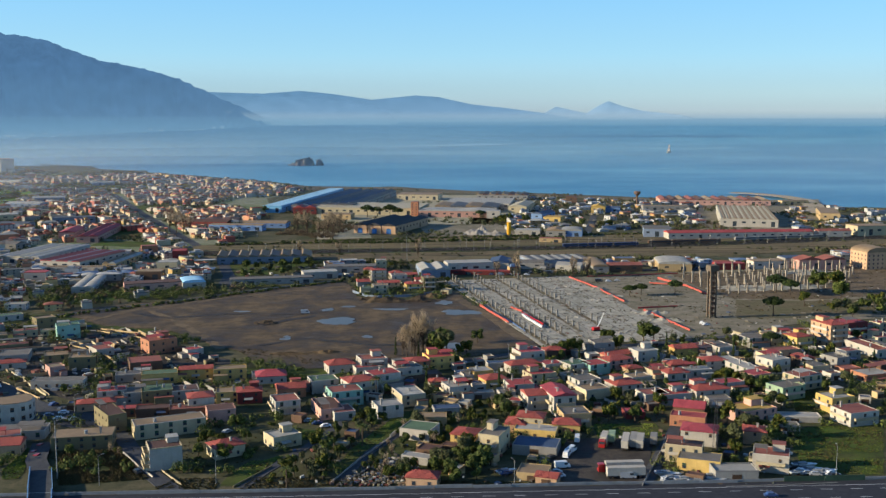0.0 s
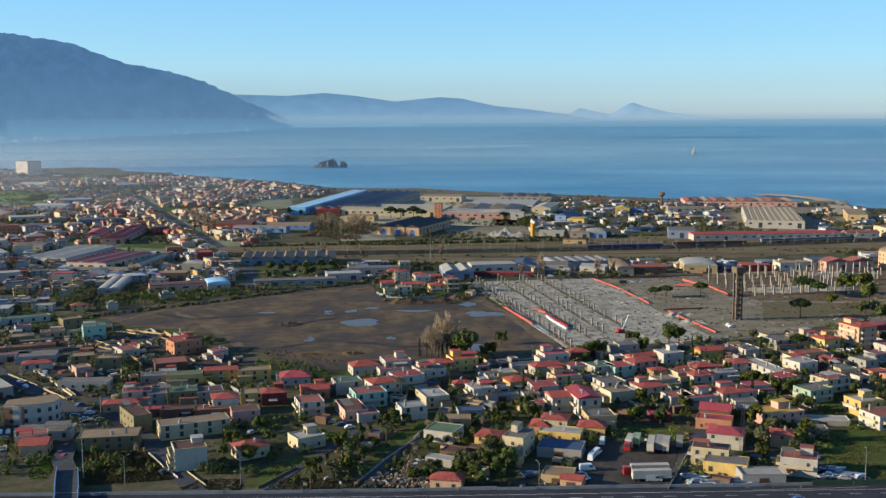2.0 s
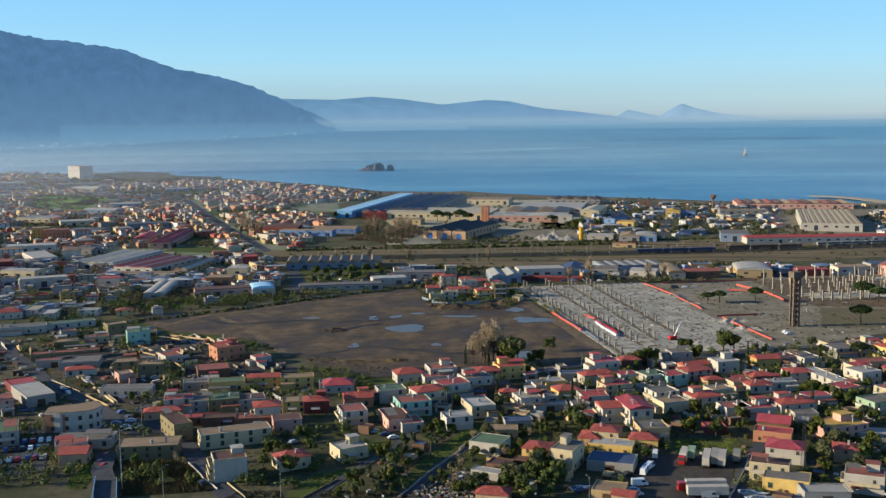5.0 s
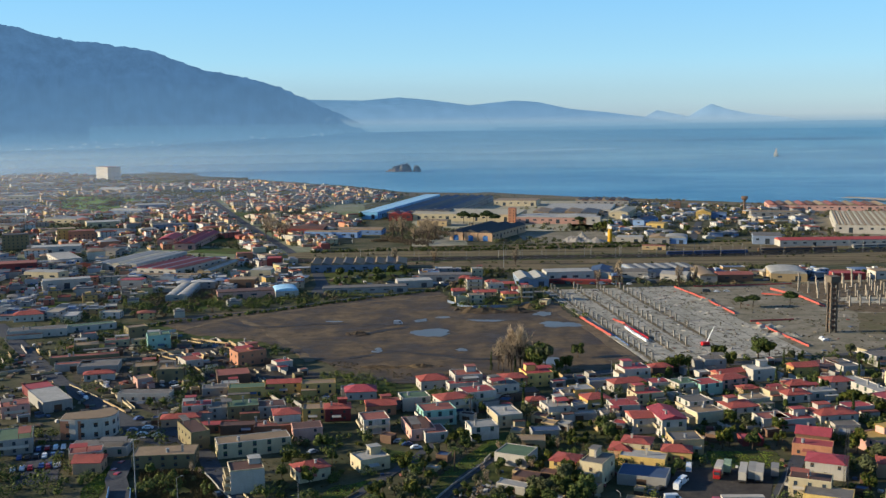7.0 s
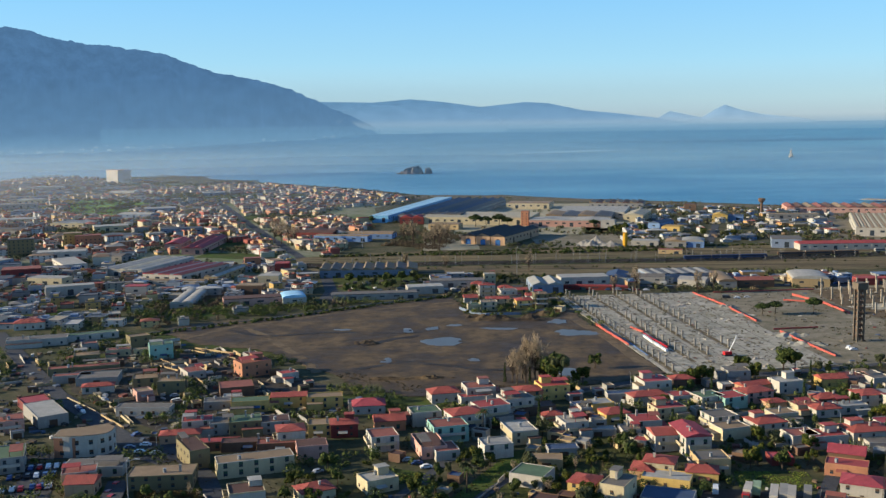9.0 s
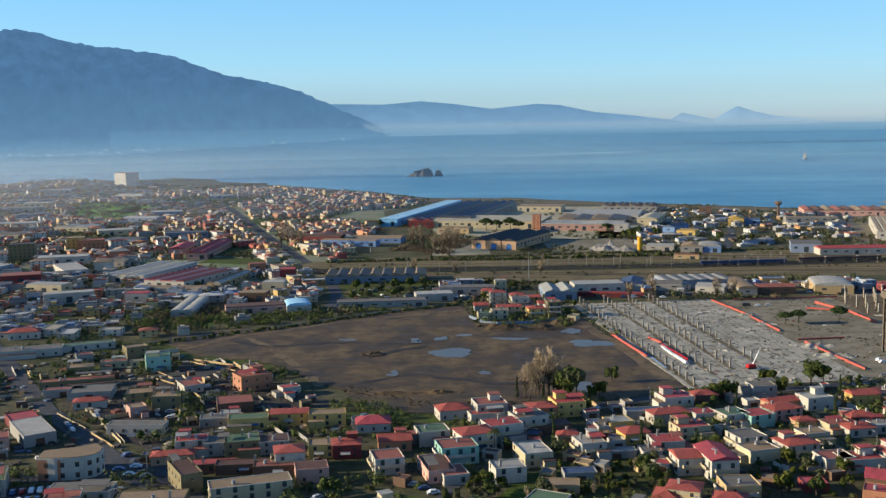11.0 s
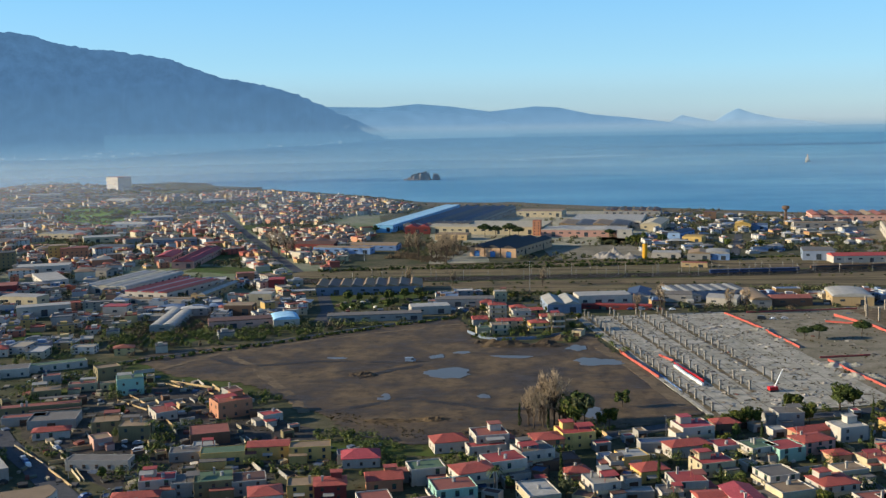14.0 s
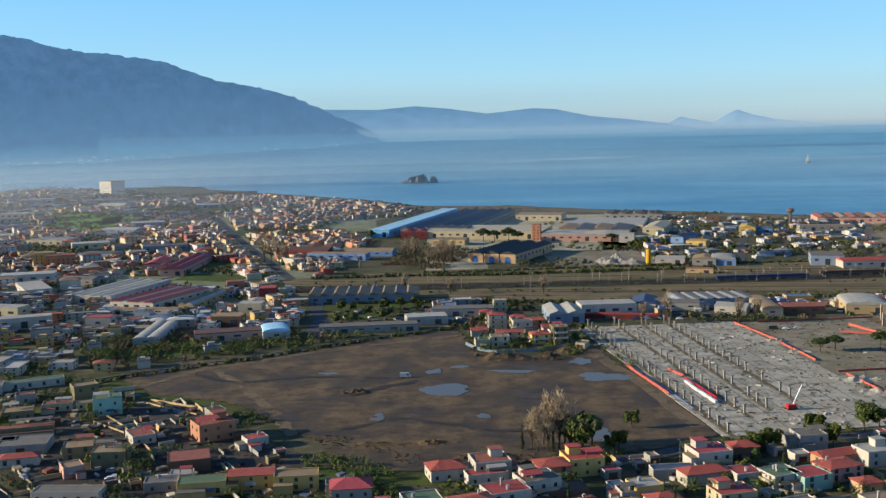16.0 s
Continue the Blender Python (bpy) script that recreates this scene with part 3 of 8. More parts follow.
MEADOWS = [([(-75.1, 330.9), (-70.3, 346.1), (-59.2, 351.9), (-65.3, 334.5), (-69.6, 321.8), (-76.1, 321.9)], "a"), ([(-60.1, 385.3), (-45.9, 379.9), (-43.1, 372.9), (-55.5, 369.7)], "b"),
           ([(-39.6, 335.6), (-35.7, 359.5), (-20.7, 401.8), (-12.8, 409.7), (-14.8, 393.9), (-26.4, 359.2), (-35.7, 335.5)], "c"), ([(57.6, 388.4), (82.3, 389.3), (82.0, 373.4), (56.9, 370.6)], "d"),
           ([(139.2, 382.8), (173.7, 389.5), (147.2, 329.9), (121.6, 332.1), (126.4, 359.0)], "e"), ([(152.6, 436.5), (177.4, 435.9), (176.6, 422.2), (146.7, 393.9), (144.1, 405.9)], "f"),
           ([(-153.7, 338.1), (-154.5, 362.1), (-150.2, 358.9), (-144.6, 329.7), (-149.8, 328.7)], "g"), ([(345.6, 985.3), (458.4, 1029.2), (423.4, 950.5), (325.8, 929.0)], "h"),
           ([(-114.4, 955.1), (37.5, 1017.3), (142.1, 1032.7), (137.3, 998.7), (30.3, 975.5), (-110.7, 922.0)], "i"), ([(-20.9, 1145.9), (49.2, 1142.7), (116.4, 1115.6), (90.8, 1040.0), (-7.9, 1024.2)], "j"),
           ([(-368.9, 1120.1), (-316.9, 1078.8), (-295.1, 1012.1), (-334.9, 1013.8), (-369.0, 1065.1)], "k"), ([(-697.5, 1640.0), (-666.9, 1701.1), (-610.2, 1576.4), (-644.7, 1513.5)], "l"), ([(-223.0, 581.9), (-235.3, 625.3), (-211.2, 637.7), (-147.5, 579.7), (-147.2, 552.2), (-184.4, 572.9)], "m"),
           ([(-186.4, 865.1), (-103.2, 855.0), (-97.5, 803.1), (-149.7, 770.0), (-173.0, 799.7)], "n"), ([(-105.3, 482.1), (-62.0, 485.5), (-40.0, 484.9), (-49.4, 466.5), (-97.3, 468.8)], "o"),
           ([(-252.5, 537.7), (-239.5, 564.5), (-232.4, 555.3), (-242.0, 525.4)], "p"), ([(-805, 1757), (-689, 1706), (-590, 1447), (-605, 1381), (-688, 1429), (-758, 1598)], "q")]
patch("town_paving", [(-1300, 1000), (-420, 830), (-274.8, 747.3), (-181.8, 831.2), (-199.4, 941.7), (-211.4, 1142.5), (-217.0, 1341.6), (-255.3, 1533.7), (-213.0, 1673.0), (-311.3, 1881.9), (-547.5, 2116.6), (-835.5, 2268.4), (-1300, 2600)], 0.03, TOWN_GROUND, "grey paved streets and yards of the town", "paving", 30, 12)
for pts, tag in MEADOWS:
    patch("meadow", pts, 0.08, LOT if tag == "j" else LUSH if tag in "lq" else GRASS, "rough green grass between the houses", "meadow", 4, 1.2)
for pts in ([(-700, 1750), (-520, 1700), (-480, 1850), (-690, 1900)], [(-420, 1350), (-300, 1330), (-290, 1400), (-410, 1430)], [(-600, 1150), (-440, 1120), (-430, 1180), (-590, 1210)], [(-950, 2150), (-700, 2050), (-680, 2200), (-930, 2300)], [(-330, 960), (-250, 950), (-250, 990), (-330, 1000)], [(-900, 1500), (-760, 1480), (-750, 1600), (-890, 1620)]):
    patch("meadow", pts, 0.08, GRASS, "green meadow between the town quarters", "meadow", 12, 6)
for yard_at, pts in enumerate(([(-213.7, 481.6), (-196.9, 498.4), (-172.9, 497.7), (-159.9, 515.8), (-142.4, 468.9), (-149.9, 434.7), (-157.7, 421.6), (-183.3, 444.9)], [(-153.1, 497.2), (-132.1, 515.1), (-102.4, 495.9), (-103.5, 473.3), (-135.4, 453.4)], [(-210.9, 565.9), (-171.6, 561.8), (-146.0, 535.3), (-150.3, 497.1), (-184.7, 507.7)])):
    patch("work_yard", pts, 0.07 + 0.007 * yard_at, WORN, "dark trodden yard between workshops", "yard", 4, 1.2)
patch("trodden_ground", [(-252, 528), (-222, 482), (-176, 436), (-142, 430), (-112, 436), (-92, 452), (-100, 484), (-128, 508), (-150, 532), (-186, 546), (-206, 560), (-240, 580)], 0.045, TRODDEN, "dusty trodden earth between the workshops", "yard", 5, 2)
patch("orchard_floor", [(-30.1, 338.2), (-19.8, 375.8), (0.4, 431.0), (27.3, 430.3), (24.8, 396.8), (8.4, 382.2), (0.7, 326.6), (-27.2, 322.9)], 0.06, ORCHARD, "dark orchard soil", "orchard", 4, 1)
patch("meadow", [(-334.0, 650.1), (-355.3, 687.9), (-328.9, 703.4), (-311.2, 674.2)], 0.085, GRASS, "bright green grass strip beside the allotments", "meadow", 5, 1.5)
patch("ploughed_plot", [(-281.2, 711.8), (-297.5, 771.5), (-276.9, 771.6), (-258.6, 712.1)], 0.085, SOIL, "dark freshly ploughed plot", "plot", 5, 1)
patch("crop_plot", [(-255.0, 645.3), (-266.8, 708.1), (-237.3, 712.3), (-219.6, 655.7)], 0.085, ORCHARD, "plot of low crops in rows", "plot", 5, 1)
patch("verge", [(-236.8, 680.8), (-240.1, 704.6), (-213.2, 724.5), (-209.7, 690.2), (-219.5, 662.3)], 0.075, GRASS, "rough grass along the field's edge", "verge", 5, 2)
patch("dark_plot", [(-142.0, 358.7), (-118.3, 358.1), (-101.0, 328.7), (-129.0, 323.0)], 0.06, ORCHARD, "shaded overgrown plot", "plot", 4, 1)
patch("truck_yard", [(46.3, 370.8), (78.1, 370.1), (63.6, 321.0), (34.9, 321.6), (32.6, 342.6)], 0.08, WORN, "worn dark lorry yard", "yard", 5, 0.5)
patch("plot_shade", [(-233.7, 715.8), (-238.8, 796.1), (-288.1, 797.9), (-267.5, 709.8), (-241.9, 664.6)], 0.06, SOIL, "dark ploughed plot", "plot", 5, 0.5)
patch("soil_patch", [(-145.9, 1237.9), (-90.7, 1235.2), (-63.8, 1002.4), (-117.4, 981.6)], 0.06, PALE_LOT, "bare pale wasteland", "wasteland", 5, 2)
patch("shed_yard", [(50.7, 1327.7), (139.0, 1097.2), (120.3, 1043.9), (33.5, 1063.4)], 0.05, LOT, "pale industrial yard", "yard", 8, 2)
patch("works_yard", [(-62.2, 1601.8), (167.7, 1588.0), (82.4, 1159.8), (-134.9, 1139.0), (-164.0, 1399.7)], 0.05, PALE_LOT, "pale paved works yard", "yard", 8, 1)
patch("port_yard", [(383.2, 1496.8), (571.5, 1507.4), (423.1, 1084.4), (284.7, 1090.6)], 0.05, LOT, "pale quay yard", "yard", 8, 1)
patch("beach", [(-569.3, 2202.7), (-308.7, 1931.7), (-230.2, 1813.8), (-68.7, 1788.2), (119.5, 1652.4), (332.5, 1532.3), (323.2, 1489.7), (114.9, 1591.2), (-65.7, 1703.3), (-219.5, 1726.6), (-295.8, 1849.0), (-552.8, 2137.5)], 0.06, SAND, "dark volcanic beach", "beach", 20, 4)


def road(pts, width, z, material, label, name="road", group=""):
    """A carriageway along a line of points."""
    bm = bmesh.new()
    left, right = [], []
    for i, (x, y) in enumerate(pts):
        a, b = Vector(pts[max(0, i - 1)]), Vector(pts[min(len(pts) - 1, i + 1)])
        d = (b - a).normalized()
        left.append((x - d.y * width / 2, y + d.x * width / 2))
        right.append((x + d.y * width / 2, y - d.x * width / 2))
    prism(bm, left + right[::-1], z - 0.3, z)
    return tagged(part(name, bm, material), label, "road", group, "structure")


patch("junction", [(-174.8, 419.5), (-160.2, 416.8), (-139.2, 390.1), (-144.2, 384.4), (-158.7, 393.5), (-195.1, 386.4), (-201.8, 396.1), (-177.6, 395.6)], 0.12, ASPHALT, "wide grey asphalt junction", "junction", 5, 0.3)
patch("car_park", [(-191.1, 382.5), (-180.3, 382.9), (-165.9, 346.7), (-177.9, 337.5)], 0.1, ASPHALT, "dark asphalt car park", "car park", 5, 0.3)
ROADS = [([(-89.3, 316.6), (-104.4, 337.6), (-114.0, 356.0), (-123.4, 374.8), (-142.9, 399.0), (-158.0, 408.0)], 6.5),
         ([(62.8, 319.0), (73.5, 344.7), (88.0, 380.4), (99.0, 407.0)], 5), ([(-36.8, 326.3), (-28.3, 356.1), (-18.7, 377.1)], 3.5), ([(-68.3, 319.7), (-62.7, 336.1), (-55.4, 353.6), (-49.1, 369.6), (-40.7, 394.5)], 3.5),
         ([(-513.5, 1628.9), (-354.6, 1248.2), (-249.7, 1010.2), (-186.4, 865.1), (-160.5, 770.3), (-156.8, 730.5)], 9), ([(-156.8, 730.5), (-101.5, 762.7), (-60.4, 786.8), (10.3, 799.2), (99.6, 796.0), (213.0, 801.1), (373.0, 837.2)], 8),
         ([(218.4, 553.7), (222.8, 518.3), (223.7, 501.7), (235, 440)], 9), ([(53.2, 519.1), (94.2, 525.9), (136.5, 541.3), (201.1, 574.4), (219.0, 553.6)], 7), ([(-39.5, 477.1), (4.1, 493.0), (53.2, 519.1)], 6),
         ([(196.4, 1257.5), (176.3, 1155.4), (159.1, 1068.6)], 8), ([(-700, 1500), (-420, 1250), (-150, 1130), (-226.6, 1155.5)], 8), ([(-560, 900), (-380, 880), (-333.0, 990.5)], 7), ([(-158.2, 397.3), (-150.0, 399.4), (-140.8, 421.2), (-119.1, 429.4), (-89.6, 403.4)], 5),
         ([(-330, 612), (-258.0, 517.0), (-226.3, 475.5), (-200.8, 449.1), (-176.7, 422.0), (-160.5, 404.9)], 9), ([(-376.6, 719.8), (-355.9, 801.4), (-346.1, 872.2)], 6)]
for i, (pts, w) in enumerate(ROADS):
    road(pts, w, 0.14 + 0.006 * i, ASPHALT, "grey asphalt street", "road")
road([(-420, 292), (-68, 303.5), (145, 313), (480, 326)], 22, 0.5, MOTORWAY, "dark motorway carriageway with pale lane lines", "motorway")
BRIDGE = [(-149.7, 364.0), (-145.0, 345.4), (-138.6, 333), (-131, 313), (-122, 288), (-112, 262)]
road(BRIDGE, 7, 1.3, ASPHALT, "overpass road on a bridge", "bridge_road")
for off in (-7.2, -3.6, 3.6, 7.2):
    bm = bmesh.new()
    for i in range(-35, 45):
        x = i * 10.0
        y = float(np.interp(x, [-420, -68, 145, 480], [292, 303.5, 313, 326])) + off
        box(bm, x, y - 0.08, 0.49, x + (9.9 if abs(off) > 7 else 4.0), y + 0.08, 0.515)
    tagged(part("lane_marking", bm, WHITE_PAINT), "worn white lane lines", "road marking", "motorway lines", "structure")

TRACK = ground_mat("dirt_track", (124, 108, 86), (108, 94, 76), (90, 78, 62), 0.05, 0.3)
WET = ground_mat("wet_rut", (58, 50, 42), (66, 58, 48), (48, 42, 36), 0.05, 0.3, 0.6)
for pts, w, mat, word in [([(-181.7, 629.2), (-160.1, 600.2), (-127.3, 545.0), (-116.5, 521.2)], 5, TRACK, "pale dirt track across the field"), ([(-193.4, 622.2), (-165.4, 606.4), (-131.6, 620.0), (-84.5, 616.0)], 4, WET, "dark wet wheel rut in mud"),
                          ([(-105.1, 583.4), (-89.0, 601.7), (-71.2, 614.7)], 5, WET, "dark wet wheel rut in mud"), ([(-209.3, 599.1), (-190.7, 636.0), (-149.4, 669.8), (-103.1, 700.7), (-67.6, 722.7)], 4, TRACK, "pale dirt track across the field"),
                          ([(10.9, 671.8), (30.7, 604.3), (45.5, 537.9)], 7, TRACK, "pale dirt track along the slab"), ([(-100.9, 527.5), (-75.3, 546.5), (-34.2, 529.6), (4.3, 536.6)], 4, WET, "dark wet wheel rut in mud")]:
    dense = []
    for (x0, y0), (x1, y1) in zip(pts, pts[1:]):
        dense += [(x0 + (x1 - x0) * i / 8 + 1.5 * noise.noise((x0 + i, y0, 1.0)), y0 + (y1 - y0) * i / 8 + 2.5 * noise.noise((x0, y0 + i * 0.7, 5.0))) for i in range(8)]
    road(dense + [pts[-1]], w, 0.33, mat, word, "dirt_track")

# Haze is painted into these far walls, which glow faintly.
HAZED_TOWN = haze_mat("hazed_far_walls", (150, 172, 188), (166, 184, 198), 0, 200, 0.62)
rng = random.Random(77)
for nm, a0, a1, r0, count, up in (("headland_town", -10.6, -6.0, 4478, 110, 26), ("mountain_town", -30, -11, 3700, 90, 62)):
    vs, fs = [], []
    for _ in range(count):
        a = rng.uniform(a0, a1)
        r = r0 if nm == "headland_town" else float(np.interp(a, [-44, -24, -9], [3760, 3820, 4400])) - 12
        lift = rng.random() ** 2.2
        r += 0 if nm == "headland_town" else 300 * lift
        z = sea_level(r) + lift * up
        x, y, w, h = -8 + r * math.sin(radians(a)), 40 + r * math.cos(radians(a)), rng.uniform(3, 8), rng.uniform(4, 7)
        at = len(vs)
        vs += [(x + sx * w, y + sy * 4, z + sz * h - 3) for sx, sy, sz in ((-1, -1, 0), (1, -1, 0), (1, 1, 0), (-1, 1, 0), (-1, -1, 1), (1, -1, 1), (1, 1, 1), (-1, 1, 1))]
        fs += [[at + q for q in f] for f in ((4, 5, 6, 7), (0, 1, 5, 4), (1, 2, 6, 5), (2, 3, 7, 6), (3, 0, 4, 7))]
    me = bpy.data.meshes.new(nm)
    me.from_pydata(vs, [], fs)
    me.materials.append(HAZED_TOWN)
    tagged(new(nm, me), "houses of a distant coastal town, pale with painted haze", "town", "", "stuff")

for f0, f1, off in ((0.0, 1.0, 16), (0.0, 0.55, -15.5), (0.3, 0.9, -9.8)):
    line = [(-224.3, 903.0), (-109.8, 914.0), (13.0, 929.2), (118.6, 941.5), (217.7, 958.9), (347.2, 989.9), (456.2, 1024.2)]
    line = line[int(f0 * 6): int(f1 * 6) + 1]
    road([(x + 2 * noise.noise((x * .1, 1.0, 1.0)), y + off) for x, y in line], 3.2, 0.3, GRASS, "strip of grass between the tracks", "grass_strip")

# ---------- houses ----------
def window_mesh(name, w, h, shutter):
    """A framed pane set back in its reveal, half behind a blind."""
    bm = bmesh.new()
    box(bm, -w / 2 - .1, -0.10, -.1, w / 2 + .1, 0.06, h + .08, 1)
    bm.faces.ensure_lookup_table()
    front = min(bm.faces, key=lambda f: f.calc_center_median().y)
    bmesh.ops.inset_region(bm, faces=[front], thickness=0.1, depth=-0.07)
    front.material_index = 0
    if shutter:
        cut = bmesh.ops.bisect_plane(bm, geom=[front, *front.edges, *front.verts], plane_co=(0, 0, h * 0.5), plane_no=(0, 0, 1))
        up = [f for f in bm.faces if f.material_index == 0 and f.calc_center_median().z > h * 0.5]
        for f in up:
            f.material_index = 2
    return mesh_of(name, bm, GLASS, FRAME, shutter or SHUTTER)


FRAME = weathered("window_frame", (120, 112, 100), 0.7)
WINDOWS = [window_mesh("window", 1.2, 1.5, SHUTTER), window_mesh("window", 1.2, 1.5, None), window_mesh("window", 1.5, 2.1, SHUTTER_GREEN), window_mesh("window", 1.0, 1.3, SHUTTER)]
SMALLER = Matrix.Diagonal((0.8, 1, 0.8, 1))
COLOUR_WORD = dict(white="white", cream="cream", yellow="ochre yellow", tan="tan", pink="pink", peach="peach", orange="orange", red="dark red", grey="grey", olive="olive", green="pale green",
                   teal="pale teal", brown="brown", blue="blue", hallblue="sky blue", greyblue="grey-blue")
ROOF_WORD = dict(red="red flat terrace roof", terra="terracotta terrace roof", rose="rose-red roof", grey="grey flat roof", white="pale flat roof", tan="tan flat roof", green="green flat roof", blue="blue metal roof",
                 brown="brown roof", yellow="yellow roof", dark="dark roof", sky="sky-blue roof", tile="red tiled pitched roof", pinktile="pink tiled pitched roof")
FOOT = []       # (x, y, radius) of what stands on the ground


def roof_pitched(bm, w, d, h, rise, over=0.5, hip=True):
    w, d = w / 2 + over, d / 2 + over
    lo = [bm.verts.new(p) for p in ((-w, -d, h), (w, -d, h), (w, d, h), (-w, d, h))]
    eave = [bm.verts.new((v.co.x, v.co.y, h + 0.18)) for v in lo]
    if w >= d:
        c = (w - d * 0.9) if hip else w
        r = [bm.verts.new((-c, 0, h + rise)), bm.verts.new((c, 0, h + rise))]
        faces = ((0, 1, r[1], r[0]), (2, 3, r[0], r[1]), (1, 2, r[1]), (3, 0, r[0]))
    else:
        c = (d - w * 0.9) if hip else d
        r = [bm.verts.new((0, -c, h + rise)), bm.verts.new((0, c, h + rise))]
        faces = ((1, 2, r[1], r[0]), (3, 0, r[0], r[1]), (0, 1, r[0]), (2, 3, r[1]))
    bm.faces.new(lo[::-1])
    for i in range(4):
        bm.faces.new((lo[i], lo[(i + 1) % 4], eave[(i + 1) % 4], eave[i]))
    for f in faces:
        bm.faces.new([eave[v] if isinstance(v, int) else v for v in f])
    bmesh.ops.recalc_face_normals(bm, faces=bm.faces)


def house(x, y, w, d, h, rot, wall="white", roof="red", extra="", name="house", category="house", windows=True):
    """A house on its plot. extra: p stair tower on the roof, b balconies, c chimney, a awning, t water tank, n no windows."""
    rng = random.Random(int(x * 13 + y * 7))
    if roof in ("red", "terra", "rose") and "x" not in extra and "n" not in extra and (int(abs(x) * 10) + int(y * 10)) % 5 < 2:
        roof = "pinktile" if roof == "rose" else "tile"
    bm = bmesh.new()
    z0 = -0.3
    box(bm, -w / 2, -d / 2, z0, w / 2, d / 2, h)
    bmesh.ops.bevel(bm, geom=[e for e in bm.edges if abs(e.verts[0].co.z - e.verts[1].co.z) > 1], offset=0.06, segments=1, affect='EDGES')
    body = part(name, bm, WALL[wall])
    body.matrix_basis = pose(x, y, 0, 0, 0, rot)
    pitched = roof in ("tile", "pinktile")
    tagged(body, f"{COLOUR_WORD[wall]} plastered {'villa' if pitched else 'building'} with {ROOF_WORD[roof]}, {'one storey' if h < 4.6 else 'two storeys' if h < 8 else 'several storeys'}", category, "houses of the suburb")
    FOOT.append((x, y, max(w, d) * 0.62))
    bm = bmesh.new()
    if pitched:
        roof_pitched(bm, w, d, h + 0.003, min(w, d) * (0.22 if h < 4.6 else 0.15), 0.4, (int(w * 5) % 3) > 0)
        part("roof", bm, ROOF[roof], body)
    else:
        box(bm, -w / 2 + 0.25, -d / 2 + 0.25, h + 0.003, w / 2 - 0.25, d / 2 - 0.25, h + 0.12)
        part("roof", bm, ROOF[roof], body)
        bm = bmesh.new()
        e, t = 0.25 + 0.3 * rng.random(), 0.22
        for a in ((-w / 2, -d / 2, w / 2, -d / 2 + t), (-w / 2, d / 2 - t, w / 2, d / 2), (-w / 2, -d / 2 + t, -w / 2 + t, d / 2 - t), (w / 2 - t, -d / 2 + t, w / 2, d / 2 - t)):
            box(bm, a[0], a[1], h + 0.002, a[2], a[3], h + e)
        part("parapet", bm, WALL["white"] if wall in ("white", "cream", "grey") and rng.random() < 0.45 else WALL[wall], body)
    if "p" in extra:
        bm = bmesh.new()
        pw, pd = w * 0.34, d * 0.36
        px, py = rng.choice((-1, 1)) * w * 0.2, d * 0.2
        box(bm, px - pw / 2, py - pd / 2, h, px + pw / 2, py + pd / 2, h + 2.7)
        tower = part("stair_tower", bm, WALL[wall], body)
        bm = bmesh.new()
        box(bm, px - pw / 2 - 0.3, py - pd / 2 - 0.3, h + 2.703, px + pw / 2 + 0.3, py + pd / 2 + 0.3, h + 2.9)
        part("roof", bm, ROOF[roof], tower)
    shed = "n" in extra
    if not shed and not pitched and "x" not in extra and y > 405 and rng.random() < 0.45:
        aw, ad, ah = w * rng.uniform(.4, .7), rng.uniform(2.4, 4.0), min(3.2, h * .6)
        u = (w - aw) / 2 * rng.choice((-1, 1))
        bm = bmesh.new()
        box(bm, u - aw / 2, -d / 2 - ad, z0, u + aw / 2, -d / 2 + 0.02, ah)
        annex = part("annex", bm, WALL[wall], body)
        bm = bmesh.new()
        box(bm, u - aw / 2 - .15, -d / 2 - ad - .15, ah + .003, u + aw / 2 + .15, -d / 2 - 0.1, ah + .22)
        part("roof", bm, ROOF[rng.choice((roof, "terra", "grey", "brown"))], annex)
    if not shed and "x" not in extra and not pitched and y > 425 and w > 8 and rng.random() < 0.4:
        s = rng.choice((-1, 1))
        ww, wd, wh = rng.uniform(2.6, 4.2), d * rng.uniform(.5, .85), h * rng.uniform(.5, .8)
        v = (d - wd) / 2 * rng.choice((-1, 1)) * .9
        x0, x1 = sorted((s * (w / 2 - .03), s * (w / 2 + ww)))
        bm = bmesh.new()
        box(bm, x0, v - wd / 2, z0, x1, v + wd / 2, wh)
        wing = part("side_wing", bm, WALL[rng.choice((wall, wall, "white", "grey"))], body)
        bm = bmesh.new()
        box(bm, x0 - .12, v - wd / 2 - .12, wh + .003, x1 + .12, v + wd / 2 + .12, wh + .2)
        part("roof", bm, ROOF[rng.choice((roof if not pitched else "terra", "terra", "grey", "tan", "red"))], wing)
    if not shed and not pitched and rng.random() < 0.4:
        cw, cd = w * rng.uniform(.35, .6), d * rng.uniform(.3, .5)
        u, v = (w - cw) / 2 * rng.choice((-.9, .9)), (d - cd) / 2 * rng.choice((-.8, .9))
        bm = bmesh.new()
        for sx in (-1, 1):
            for sy in (-1, 1):
                box(bm, u + sx * cw * .46 - .08, v + sy * cd * .46 - .08, h, u + sx * cw * .46 + .08, v + sy * cd * .46 + .08, h + 2.2)
        t = [bm.verts.new(p) for p in ((u - cw / 2, v - cd / 2, h + 2.1), (u + cw / 2, v - cd / 2, h + 2.1), (u + cw / 2, v + cd / 2, h + 2.5), (u - cw / 2, v + cd / 2, h + 2.5))]
        s = [bm.verts.new(p.co + Vector((0, 0, .12))) for p in t]
        bm.faces.new(s)
        bm.faces.new(t[::-1])
        for i in range(4):
            bm.faces.new((t[i], t[(i + 1) % 4], s[(i + 1) % 4], s[i]))
